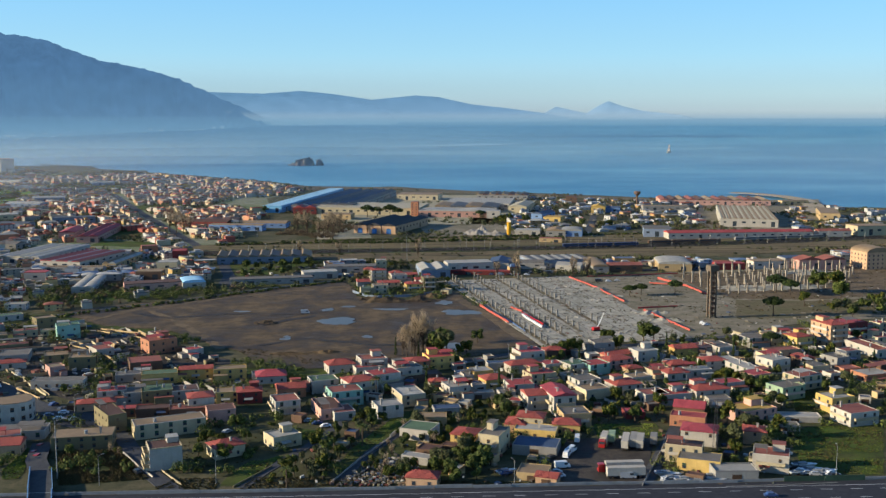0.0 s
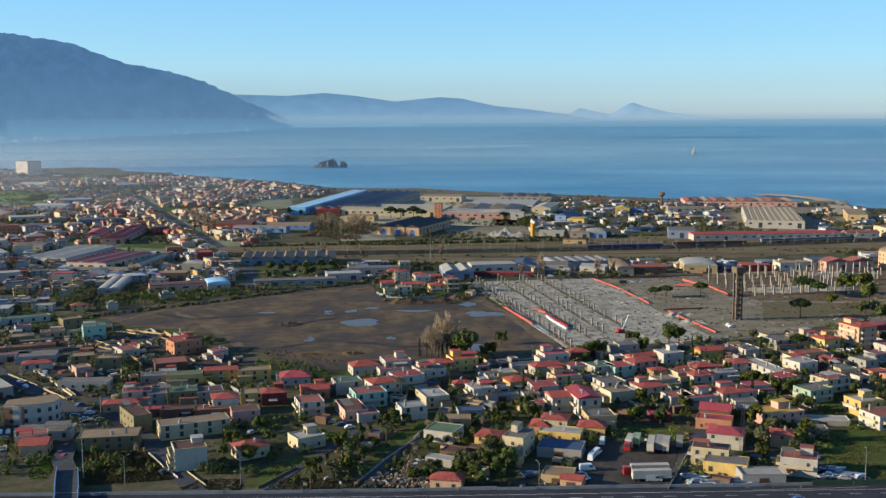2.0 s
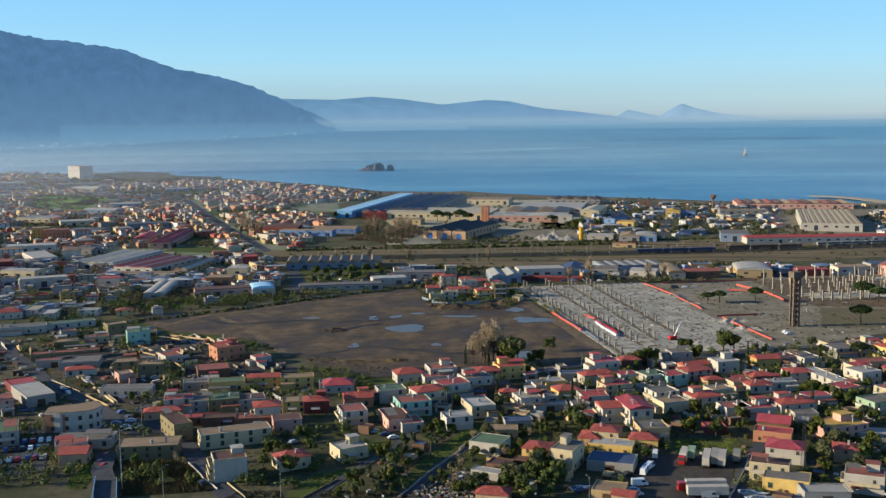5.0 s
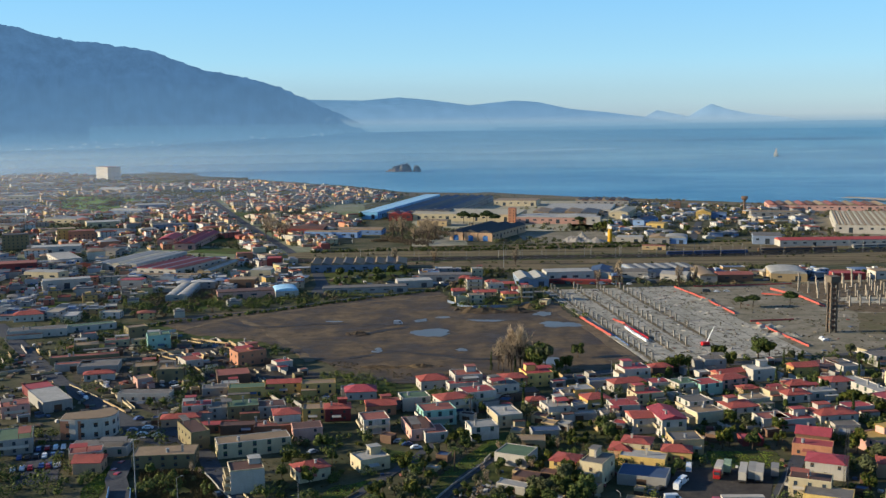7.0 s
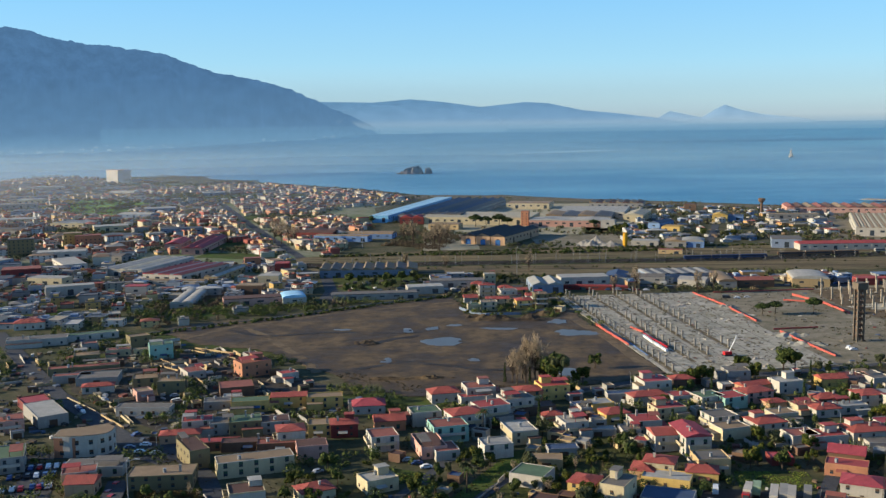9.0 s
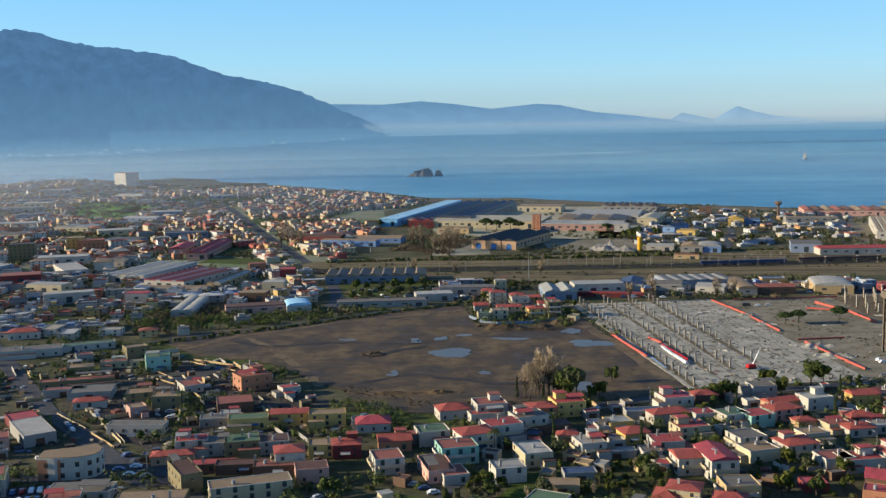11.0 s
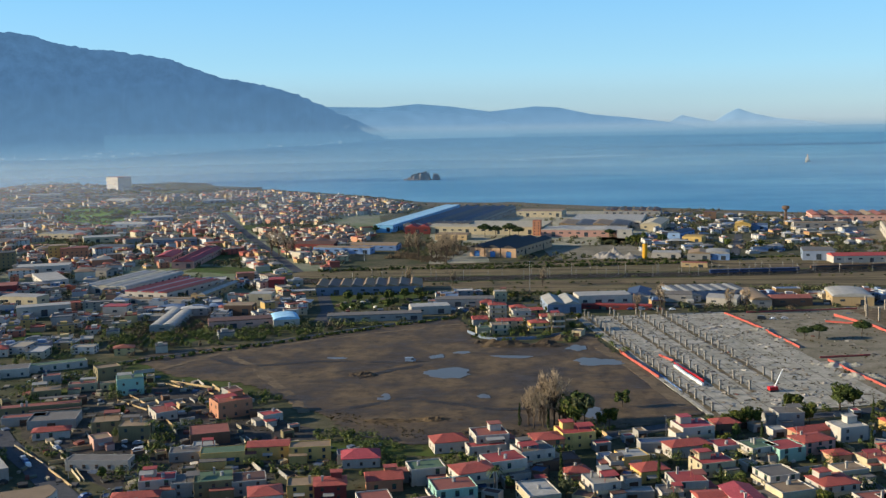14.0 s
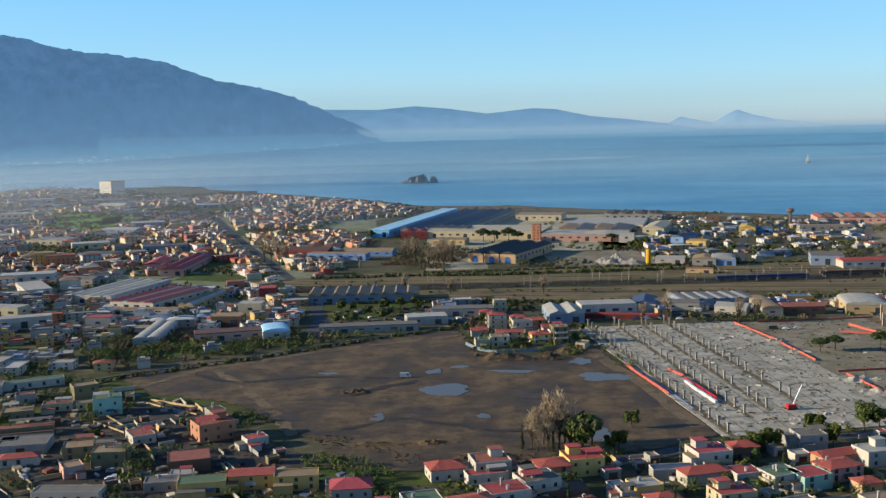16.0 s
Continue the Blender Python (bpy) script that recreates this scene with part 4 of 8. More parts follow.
        part("roof_canopy", bm, ROOF[rng.choice(("white", "grey", "tan", "terra", "red", "red"))], body)
    if not shed and rng.random() < 0.25:
        bm = bmesh.new()
        u = rng.uniform(-.2, .2) * w
        zz = min(2.7, h * .75)
        t = [bm.verts.new(p) for p in ((u - 1.8, -d / 2, zz), (u + 1.8, -d / 2, zz), (u + 1.8, -d / 2 - 1.6, zz - .6), (u - 1.8, -d / 2 - 1.6, zz - .6))]
        s = [bm.verts.new(p.co + Vector((0, 0, .08))) for p in t]
        bm.faces.new(s)
        bm.faces.new(t[::-1])
        for i in range(4):
            bm.faces.new((t[i], t[(i + 1) % 4], s[(i + 1) % 4], s[i]))
        bmesh.ops.recalc_face_normals(bm, faces=bm.faces)
        part("awning", bm, rng.choice((SHUTTER_GREEN, ROOF["white"], ROOF["blue"], ROOF["terra"])), body)
    if "c" in extra or (not shed and rng.random() < 0.35):
        bm = bmesh.new()
        cx, cy = (rng.random() - 0.5) * w * 0.6, (rng.random() - 0.5) * d * 0.6
        box(bm, cx - 0.35, cy - 0.3, h, cx + 0.35, cy + 0.3, h + 2.4)
        box(bm, cx - 0.45, cy - 0.4, h + 2.4, cx + 0.45, cy + 0.4, h + 2.55)
        part("chimney", bm, CONCRETE, body)
    if "t" in extra or (not shed and not pitched and rng.random() < 0.3):
        bm = bmesh.new()
        cx, cy = (rng.random() - 0.5) * w * 0.5, (rng.random() - 0.5) * d * 0.5
        tube(bm, (cx, cy, h + 0.1), (cx, cy, h + 1.5), 0.6, 0.6, 10)
        part("water_tank", bm, GALV, body)
    if "n" in extra or not windows:
        bm = bmesh.new()
        box(bm, -1.6, -d / 2 - 0.06, 0, 1.6, -d / 2 + 0.02, min(3.0, h * 0.75))
        part("shed_door", bm, SHUTTER, body)
        return body
    floors = max(1, round(h / 3.1))
    style = rng.choice(WINDOWS)
    for side, length, off in ((0, w, d / 2), (1, d, w / 2), (3, d, w / 2)):
        n = max(1, min(5, int(length / 4.2)))
        for f in range(floors):
            for i in range(n):
                if rng.random() < 0.13:
                    continue
                u = (i + 0.5) / n * length - length / 2
                m = pose(0, 0, 0, 0, 0, (0, 90, 180, -90)[side]) @ pose(u, -off, f * h / floors + 1.0)
                shared("window", style, body, m @ SMALLER)
    if "b" in extra:
        for f in range(1, floors):
            for side, length, off in ((0, w, d / 2), (3, d, w / 2)):
                bm = bmesh.new()
                zf = f * h / floors
                L = length * 0.78
                box(bm, -L / 2, -off - 1.3, zf - 0.1, L / 2, -off, zf + 0.08)
                box(bm, -L / 2, -off - 1.3, zf + 0.08, L / 2, -off - 1.2, zf + 1.0)
                for s in (-1, 1):
                    box(bm, s * L / 2 - 0.05, -off - 1.2, zf + 0.08, s * L / 2 + 0.05, -off, zf + 1.0)
                ob = part("balcony", bm, WALL["white"] if wall != "white" else WALL["cream"], body)
                ob.matrix_basis = pose(0, 0, 0, 0, 0, (0, 90, 180, -90)[side])
    return body


def terraced_block(x, y):
    """White block of flats: blank side wall, three tiers of terraces over the lane, tank room on the roof."""
    bm = bmesh.new()
    box(bm, -5.5, -5.0, -0.3, 5.5, 5.0, 7.6)
    body = part("apartment_block", bm, WALL["white"])
    body.matrix_basis = pose(x, y, 0, 0, 0, 22)
    tagged(body, "white three-storey block with terraces and a brown flat roof", "apartment block", "houses of the suburb")
    FOOT.append((x, y, 8))
    bm = bmesh.new()
    box(bm, -5.2, -4.7, 7.603, 5.2, 4.7, 7.75)
    part("roof", bm, ROOF["brown"], body)
    bm = bmesh.new()
    for a in ((-5.5, -5.0, 5.5, -4.75), (-5.5, 4.75, 5.5, 5.0), (-5.5, -4.75, -5.25, 4.75), (5.25, -4.75, 5.5, 4.75)):
        box(bm, a[0], a[1], 7.602, a[2], a[3], 8.1)
    part("parapet", bm, WALL["cream"], body)
    bm = bmesh.new()
    box(bm, 1.2, 0.5, 7.75, 5.0, 4.4, 9.6)
    room = part("tank_room", bm, WALL["white"], body)
    bm = bmesh.new()
    box(bm, 0.9, 0.2, 9.603, 5.2, 4.7, 9.75)
    part("roof", bm, ROOF["white"], room)
    for f in range(3):
        bm = bmesh.new()
        z = 0.6 + f * 2.4
        box(bm, -7.4 + f * .2, -4.8, z - .15, -5.5, 4.8, z)
        box(bm, -7.4 + f * .2, -4.8, z, -7.25 + f * .2, 4.8, z + .9)
        for s in (-4.8, -1.6, 1.6, 4.65):
            box(bm, -7.25 + f * .2, s, z, -5.5, s + .15, z + .9)
        part("balcony", bm, WALL["cream"], body)
        for u in (-3.2, 0, 3.2):
            shared("window", WINDOWS[1], body, pose(0, 0, 0, 0, 0, -90) @ pose(u, -5.5, z + .1))
    return body


# houses beside the overpass and the western lanes
bm = bmesh.new()
CURVE = [(-185.0, 389.7), (-179.1, 389.9), (-173.9, 390.8), (-169.5, 392.5), (-166.9, 394.9), (-166.2, 398.0), (-167.0, 402.7), (-171.7, 407.4), (-177.8, 402.3), (-186.9, 398.0)]
prism(bm, CURVE, -0.3, 8.0)
corner_block = part("corner_building", bm, WALL["white"])
tagged(corner_block, "curved white and brick-orange corner building at the junction", "apartment block")
cx, cy = sum(p[0] for p in CURVE) / 10, sum(p[1] for p in CURVE) / 10
FOOT.append((cx, cy, 15))
bm = bmesh.new()
prism(bm, [(cx + (x - cx) * 0.97, cy + (y - cy) * 0.97) for x, y in CURVE], 8.003, 8.25)
part("roof", bm, ROOF["tan"], corner_block)
bm = bmesh.new()
(ax, ay), (bx, by) = CURVE[0], (0.6 * CURVE[1][0] + 0.4 * CURVE[2][0], 0.6 * CURVE[1][1] + 0.4 * CURVE[2][1])
prism(bm, [(ax, ay - 0.12), (bx, by - 0.12), (bx, by + 0.05), (ax, ay + 0.05)], 0.0, 7.4)
part("brick_front", bm, WALL["orange"], corner_block)
for (x0, y0), (x1, y1) in zip(CURVE[:6], CURVE[1:7]):
    for f in (0.5,):
        for z in (1.2, 4.9):
            x, y = x0 + (x1 - x0) * f, y0 + (y1 - y0) * f
            shared("window", WINDOWS[0], corner_block, pose(x, y - 0.12, z, 0, 0, math.degrees(math.atan2(y1 - y0, x1 - x0))))
house(-162.7, 375.3, 20.8, 9.6, 3.4, 8, "white", "grey")
house(-158.7, 356.3, 9.6, 8.8, 4.1, 8, "peach", "tile")
house(-134.6, 364.8, 21.6, 11.2, 4.8, 10, "olive", "tan", "t")
house(-132.0, 387.7, 7.2, 17.6, 6.8, 35, "olive", "brown", "x")
terraced_block(-99.2, 342.3)
house(-107.1, 379.6, 26.4, 8.8, 5.4, 24, "cream", "tan", "tx")
house(-142.6, 423.8, 12.0, 8.0, 5.4, 18, "white", "red", "p")
house(-132.9, 424.3, 9.6, 9.6, 4.8, 18, "grey", "grey")
house(-145.3, 411.9, 15.2, 6.4, 3.4, 15, "peach", "tile")
house(-128.1, 404.2, 16.0, 6.4, 3.1, 12, "brown", "red")
house(-115.9, 403.8, 20.8, 6.4, 3.4, 12, "brown", "brown")
house(-105.1, 401.8, 14.4, 6.4, 3.7, 12, "brown", "terra")
house(-123.8, 425.2, 12.8, 11.2, 5.4, 18, "olive", "green")
house(-112.4, 427.4, 11.2, 9.6, 4.8, 18, "grey", "brown")
house(-101.6, 409.0, 10.4, 9.6, 6.8, 18, "white", "terra", "b")
house(-91.0, 397.7, 11.2, 8.8, 4.8, 18, "pink", "brown")
house(-92.9, 423.3, 10.4, 8.8, 4.8, 12, "yellow", "tan")
house(-83.9, 423.6, 10.4, 8.8, 5.1, 12, "red", "red", "p")
house(-144.6, 482.0, 15.0, 13.0, 4.4, 21, "brown", "terra", "n", "workshop", "workshop")
house(-147.5, 518.5, 15.2, 11.2, 6.8, 38, "orange", "terra", "px")
house(-175.5, 513.0, 9.0, 12.0, 3.4, 37, "white", "terra", "x")
house(-206.5, 552.5, 12.0, 9.6, 7.4, 25, "teal", "green", "x")
house(-229.0, 578.0, 11.2, 8.8, 6.3, 38, "olive", "tan", "x")
house(-190.5, 491.0, 11.2, 9.6, 5.2, 20, "olive", "tan", "x")
house(-174.5, 483.0, 12.4, 9.0, 6.0, 10, "olive", "tan", "tx")
house(-217.1, 500.4, 19.2, 14.4, 3.4, 15, "grey", "grey", "n", "workshop", "workshop")
house(-209.5, 482.5, 14.0, 6.4, 3.2, 20, "white", "red")
house(-130.6, 456.0, 16.0, 8.0, 4.6, 14, "yellow", "green")
house(-115.5, 463.0, 15.0, 8.0, 5.0, 12, "yellow", "red")
house(-99.8, 462.5, 15.0, 8.0, 5.0, 12, "yellow", "tan")
house(-145.9, 458.9, 11.2, 7.2, 3.4, 15, "grey", "grey")
house(-141.4, 466.2, 8.0, 6.4, 3.4, 15, "white", "white")
house(-85.1, 459.4, 8.0, 6.4, 3.4, 12, "grey", "grey", "n")
# villas and rows in the middle
house(-80.2, 353.9, 11.2, 8.8, 4.1, 34, "cream", "tile", "cx")
house(-61.5, 365.3, 11.2, 9.2, 4.1, 33, "cream", "white", "px")
house(-66.6, 408.7, 10.4, 11.2, 5.4, 20, "white", "terra", "b")
house(-80.0, 457.2, 13.6, 10.4, 3.4, 12, "white", "pinktile")
house(-67.6, 432.5, 12.0, 8.8, 4.1, 15, "orange", "red", "p")
house(-48.8, 404.7, 9.6, 17.6, 4.1, 20, "pink", "brown")
house(-42.6, 399.6, 8.8, 11.2, 3.4, 20, "white", "terra")
house(-43.2, 420.6, 13.6, 11.2, 6.1, 20, "teal", "terra", "bt")
house(-54.4, 440.5, 12.0, 9.6, 5.4, 20, "white", "green")
house(-37.8, 434.8, 13.6, 10.4, 6.8, 26, "white", "red", "b")
house(-28.2, 446.6, 13.6, 10.4, 6.8, 26, "white", "red", "bt")
house(-18.4, 457.9, 12.8, 10.4, 6.8, 26, "white", "grey", "bp")
house(-50.1, 475.4, 12.8, 9.6, 4.1, 20, "white", "tile")
house(-34.9, 478.0, 12.8, 11.2, 6.1, 18, "white", "terra", "p")
house(-35.8, 471.1, 14.4, 6.4, 3.4, 20, "white", "red")
house(-13.5, 475.6, 11.2, 9.6, 5.4, 18, "orange", "terra", "b")
house(-2.9, 483.0, 12.8, 11.2, 6.1, 18, "yellow", "red", "p")
house(-16.0, 421.3, 10.4, 14.4, 4.8, 20, "cream", "white", "t")
house(-9.6, 457.5, 14.4, 8.8, 3.4, 18, "brown", "brown")
house(-10.7, 373.8, 12.0, 11.2, 4.1, -21, "white", "green", "b")
house(-6.8, 353.0, 8.0, 7.2, 2.5, -21, "brown", "brown", "n", "shed", "shed")
house(-11.2, 344.5, 10.4, 4.8, 2.5, -25, "grey", "white", "n", "shed", "shed")
house(-9.0, 322.7, 10.4, 7.2, 3.4, -10, "peach", "tile")
house(-5.8, 390.0, 11.2, 7.2, 3.4, 0, "tan", "tan", "n", "shed", "shed")
house(-0.0, 401.8, 11.2, 6.4, 3.4, 10, "grey", "blue", "n", "shed", "shed")
# the white and red cluster
house(4.3, 430.3, 9.6, 10.4, 5.4, 20, "white", "white", "bp")
house(16.4, 458.8, 9.6, 8.8, 4.8, 20, "yellow", "white")
house(21.5, 446.8, 10.4, 8.8, 4.1, 20, "yellow", "tile")
house(41.5, 489.8, 12.8, 11.2, 6.8, 18, "white", "rose", "pb")
house(37.4, 474.2, 16.0, 8.0, 4.1, 20, "white", "red")
house(43.3, 453.9, 12.8, 9.6, 4.8, 20, "cream", "red", "p")
house(32.0, 433.4, 11.2, 10.4, 5.4, 12, "white", "red", "b")
house(38.4, 414.1, 12.0, 10.4, 6.1, 12, "white", "red", "b")
house(46.5, 411.6, 9.6, 17.6, 7.5, 12, "white", "rose", "bt")
house(50.9, 475.0, 9.6, 8.8, 4.1, 20, "white", "red")
house(32.6, 383.8, 10.4, 8.8, 5.4, -15, "cream", "tile")
house(33.7, 373.6, 16.0, 8.8, 3.4, -15, "yellow", "white", "b")
house(50.0, 388.8, 11.2, 10.4, 5.4, 8, "tan", "grey", "bt")
house(45.7, 378.3, 10.4, 8.0, 4.1, -8, "yellow", "terra", "b")
house(6.5, 364.3, 8.8, 9.6, 4.8, -21, "yellow", "tile")
house(16.5, 356.7, 8.0, 12.0, 7.5, -24, "cream", "grey", "pbx")
house(31.9, 356.0, 16.0, 11.2, 3.4, -15, "grey", "blue", "n", "workshop", "workshop")
house(28.3, 329.8, 10.4, 9.6, 2.5, -15, "tan", "tan", "n", "shed", "shed")
house(32.4, 324.2, 7.2, 5.6, 2.5, -20, "peach", "tile", "n", "shed", "shed")
house(13.7, 427.8, 14.4, 4.8, 2.5, 8, "grey", "white", "n", "shed", "shed")
house(13.2, 456.9, 11.2, 7.2, 3.4, 15, "white", "grey")
house(28.2, 478.4, 16.0, 5.6, 3.4, 10, "grey", "blue", "n", "shed", "shed")
house(25.9, 427.1, 7.2, 8.0, 3.4, 10, "white", "grey")
house(26.9, 381.7, 8.0, 9.6, 3.4, -15, "peach", "terra")
# beside the old works road
house(62.1, 471.9, 11.2, 9.6, 4.8, 25, "white", "green", "b")
house(71.2, 471.6, 11.2, 10.4, 4.8, 25, "teal", "red")
house(83.0, 480.5, 13.6, 9.6, 4.8, 25, "pink", "red")
house(90.4, 498.2, 24.0, 7.2, 3.4, 25, "peach", "terra")
house(100.0, 496.6, 12.0, 9.6, 5.4, 20, "white", "white", "p")
house(88.7, 467.8, 8.0, 6.4, 3.4, 20, "peach", "red")
house(62.2, 442.1, 11.2, 10.4, 4.8, 22, "white", "grey", "b")
house(63.9, 429.2, 12.0, 9.6, 4.1, 22, "cream", "tan")
house(77.9, 433.2, 12.8, 10.4, 5.4, 20, "white", "red", "pb")
house(88.0, 421.2, 11.2, 9.6, 4.1, 15, "white", "terra", "b")
house(75.6, 398.8, 8.0, 7.2, 2.5, 5, "red", "rose", "n", "shed", "shed")
house(88.1, 451.8, 10.4, 8.0, 3.4, 20, "cream", "tan")
house(100.1, 465.3, 10.4, 8.0, 3.4, 20, "cream", "terra")
house(96.3, 421.0, 14.4, 9.6, 4.1, 15, "white", "red", "p")
house(112.2, 424.8, 16.0, 11.2, 5.4, 15, "white", "terra", "pb")
house(126.5, 441.8, 12.0, 8.0, 3.4, 15, "white", "rose")
house(122.1, 395.7, 16.8, 12.0, 4.8, 25, "pink", "yellow", "cp")
house(122.4, 507.1, 12.0, 8.0, 4.1, 15, "yellow", "terra")
house(134.1, 513.3, 11.2, 8.0, 4.1, 15, "pink", "terra")
house(142.4, 511.8, 9.6, 14.4, 4.1, 18, "white", "grey")
house(129.4, 478.1, 11.2, 9.6, 4.8, 15, "white", "terra")
house(112.0, 476.1, 11.2, 8.0, 3.4, 15, "brown", "terra")
house(106.8, 459.7, 11.2, 8.0, 3.4, 15, "white", "terra")
house(118.6, 464.8, 12.0, 7.2, 3.4, 15, "white", "white")
house(139.4, 469.8, 8.0, 27.2, 4.8, 18, "white", "white", "t")
house(167.2, 530.0, 16.0, 12.0, 4.8, 15, "grey", "grey")
house(178.3, 531.9, 12.8, 12.0, 6.1, 15, "cream", "white", "p")
house(186.8, 522.7, 10.4, 10.4, 6.8, 22, "yellow", "terra", "pb")
house(156.8, 472.3, 11.2, 11.2, 6.8, 25, "white", "white", "btx")
house(172.1, 504.8, 17.6, 8.0, 3.4, 15, "peach", "terra")
house(160.7, 444.4, 13.6, 10.4, 6.1, 25, "cream", "terra", "bx")
house(147.3, 427.6, 12.8, 10.4, 5.4, 25, "green", "grey", "bx")
house(160.9, 407.6, 11.2, 10.4, 6.1, 18, "yellow", "white", "pb")
house(162.1, 390.8, 13.6, 12.0, 5.4, 18, "white", "terra", "b")
house(206.5, 531.0, 11.2, 16.0, 12.0, 18, "peach", "terra", "bp")
house(228.9, 559.3, 14.4, 12.8, 6.8, 18, "red", "rose", "b")
house(218.5, 512.3, 8.8, 28.8, 4.1, 14, "white", "terra")
house(190.4, 466.2, 9.6, 7.2, 3.4, 15, "orange", "terra", "n", "shed", "shed")
house(197.7, 457.4, 14.4, 11.2, 3.4, 18, "orange", "white")
house(138.4, 393.2, 20.8, 6.4, 2.1, -5, "grey", "white", "n", "greenhouse", "greenhouse")
house(129.8, 381.3, 12.8, 5.6, 2.1, -5, "grey", "grey", "n", "shed", "shed")
house(232.6, 527.8, 12.8, 11.2, 5.4, 18, "cream", "terra", "p")
# along the motorway
house(99.0, 401.1, 12.0, 9.6, 4.1, -20, "brown", "rose")
house(95.1, 387.7, 13.6, 8.0, 4.1, -20, "orange", "red")
house(93.9, 366.3, 12.8, 10.4, 5.4, -20, "white", "pinktile")
house(83.3, 346.4, 12.8, 8.0, 6.1, -20, "cream", "brown", "b")
house(86.5, 337.8, 14.4, 9.6, 4.1, -20, "yellow", "grey")
house(95.2, 327.6, 14.4, 8.0, 3.4, 0, "grey", "white", "n", "workshop", "workshop")
house(114.5, 366.6, 8.0, 8.0, 4.8, -15, "peach", "tile")
house(110.8, 336.6, 12.0, 9.6, 6.1, -20, "white", "terra", "pb")
house(114.2, 415.9, 9.6, 8.0, 3.4, 5, "white", "grey")
# lanes further west, seen as the flight goes on
house(-288.7, 581.1, 32.0, 11.2, 4.1, 22, "white", "grey")
house(-266.2, 597.1, 32.0, 7.2, 3.4, 33, "white", "green", "x")
house(-232.5, 517.9, 33.6, 6.4, 3.4, 22, "olive", "terra")
house(-243.5, 544.5, 12.8, 9.6, 3.4, 25, "olive", "tan")
house(-231.3, 556.6, 12.8, 6.4, 3.4, 20, "cream", "terra")
house(-219.5, 559.5, 9.0, 5.0, 3.0, 25, "cream", "tan")
house(-230.3, 500.2, 17.6, 5.6, 3.4, 20, "grey", "terra", "n", "workshop", "workshop")
house(-212.5, 438.0, 12.0, 26.0, 4.6, 40, "grey", "white", "n", "warehouse", "warehouse")
house(-173.5, 447.5, 23.0, 7.0, 3.6, 3, "white", "grey")
house(-317.2, 627.1, 17.6, 9.6, 4.1, 22, "white", "tile")
house(-226.0, 455.0, 11.0, 14.0, 3.6, 40, "red", "rose", "n", "workshop", "workshop")
house(-220.2, 422.7, 11.2, 11.2, 4.8, 30, "pink", "terra", "b")
house(-197.4, 378.7, 12.8, 16.0, 5.4, 25, "grey", "green", "b")
house(-163.4, 364.3, 11.2, 8.0, 4.8, 20, "cream", "terra")

# back yards: sheds, lean-tos and small low houses wherever the plots leave room
def yard_fill(zone, count, seed, sizes, heights, rots, walls, roofs, extra, name, category):
    rng = random.Random(seed)
    xs, ys = [p[0] for p in zone], [p[1] for p in zone]
    done = 0
    for _ in range(count * 30):
        x, y = rng.uniform(min(xs), max(xs)), rng.uniform(min(ys), max(ys))
        w, d = rng.uniform(*sizes), rng.uniform(*sizes)
        r = max(w, d) * 0.6
        if not inside(x, y, zone) or any(math.hypot(x - u, y - v) < r + q * 0.75 for u, v, q in FOOT) or any(inside(x, y, p) for p in (FIELD, PLANT, YARD)):
            continue
        if any(math.hypot(x - u, y - v) < r + 3 for u, v in LANES) or any(inside(x, y, p) for p, _ in MEADOWS) or inside(x, y, LORRY_YARD):
            continue
        house(x, y, w, d, rng.uniform(*heights), rng.choice(rots) + rng.uniform(-4, 4), rng.choice(walls), rng.choice(roofs), extra, name, category)
        done += 1
        if done >= count:
            break


LANES = []
for pts, w in ROADS + [(BRIDGE, 7)]:
    for (x0, y0), (x1, y1) in zip(pts, pts[1:]):
        n = max(1, int(math.hypot(x1 - x0, y1 - y0) / 6))
        LANES += [(x0 + (x1 - x0) * i / n, y0 + (y1 - y0) * i / n) for i in range(n)]
LORRY_YARD = [(46.3, 370.8), (78.1, 370.1), (63.6, 321.0), (34.9, 321.6), (32.6, 342.6)]
WEST = [(-270, 400), (-130, 400), (-112.6, 404.0), (-85.0, 403.3), (-82.0, 472.7), (-106.9, 490.1), (-169.3, 564.7), (-229.1, 598.6), (-280, 600)]
EAST = [(-51.9, 394.8), (-39.5, 477.1), (50.7, 510.1), (136.3, 538.5), (205.8, 569.4), (260, 560), (210, 430), (110.7, 394.8), (49.5, 412.3)]
yard_fill(WEST, 4, 1, (6, 9), (3.0, 4.6), (15, 30, 38), ("cream", "olive", "white", "grey", "pink", "yellow", "brown"), ("tan", "terra", "grey", "red", "brown", "red", "terra"), "", "house", "house")
yard_fill(EAST, 14, 2, (7, 11), (3.2, 6.5), (15, 20, 25), ("white", "grey", "cream", "pink", "brown", "grey"), ("red", "terra", "red", "rose", "grey", "white", "tile"), "", "house", "house")
yard_fill(WEST, 22, 3, (2.6, 5), (2.2, 3.2), (15, 30, 38), ("grey", "brown", "tan", "olive"), ("grey", "tan", "brown", "white", "blue", "terra"), "n", "shed", "shed")
yard_fill(EAST, 50, 4, (3.2, 6.5), (2.2, 3.0), (15, 20, -20), ("grey", "brown", "tan", "white"), ("grey", "tan", "brown", "white", "blue", "red"), "n", "shed", "shed")
yard_fill([(-76.7, 320.4), (-70.6, 399.1), (-42.9, 394.6), (2.8, 430.9), (49.5, 412.3), (147.9, 410.0), (114.5, 317.9)], 16, 5, (3, 6), (2.0, 2.8), (-20, -25, 65), ("grey", "brown", "tan"), ("grey", "tan", "brown", "white", "blue"), "n", "shed", "shed")

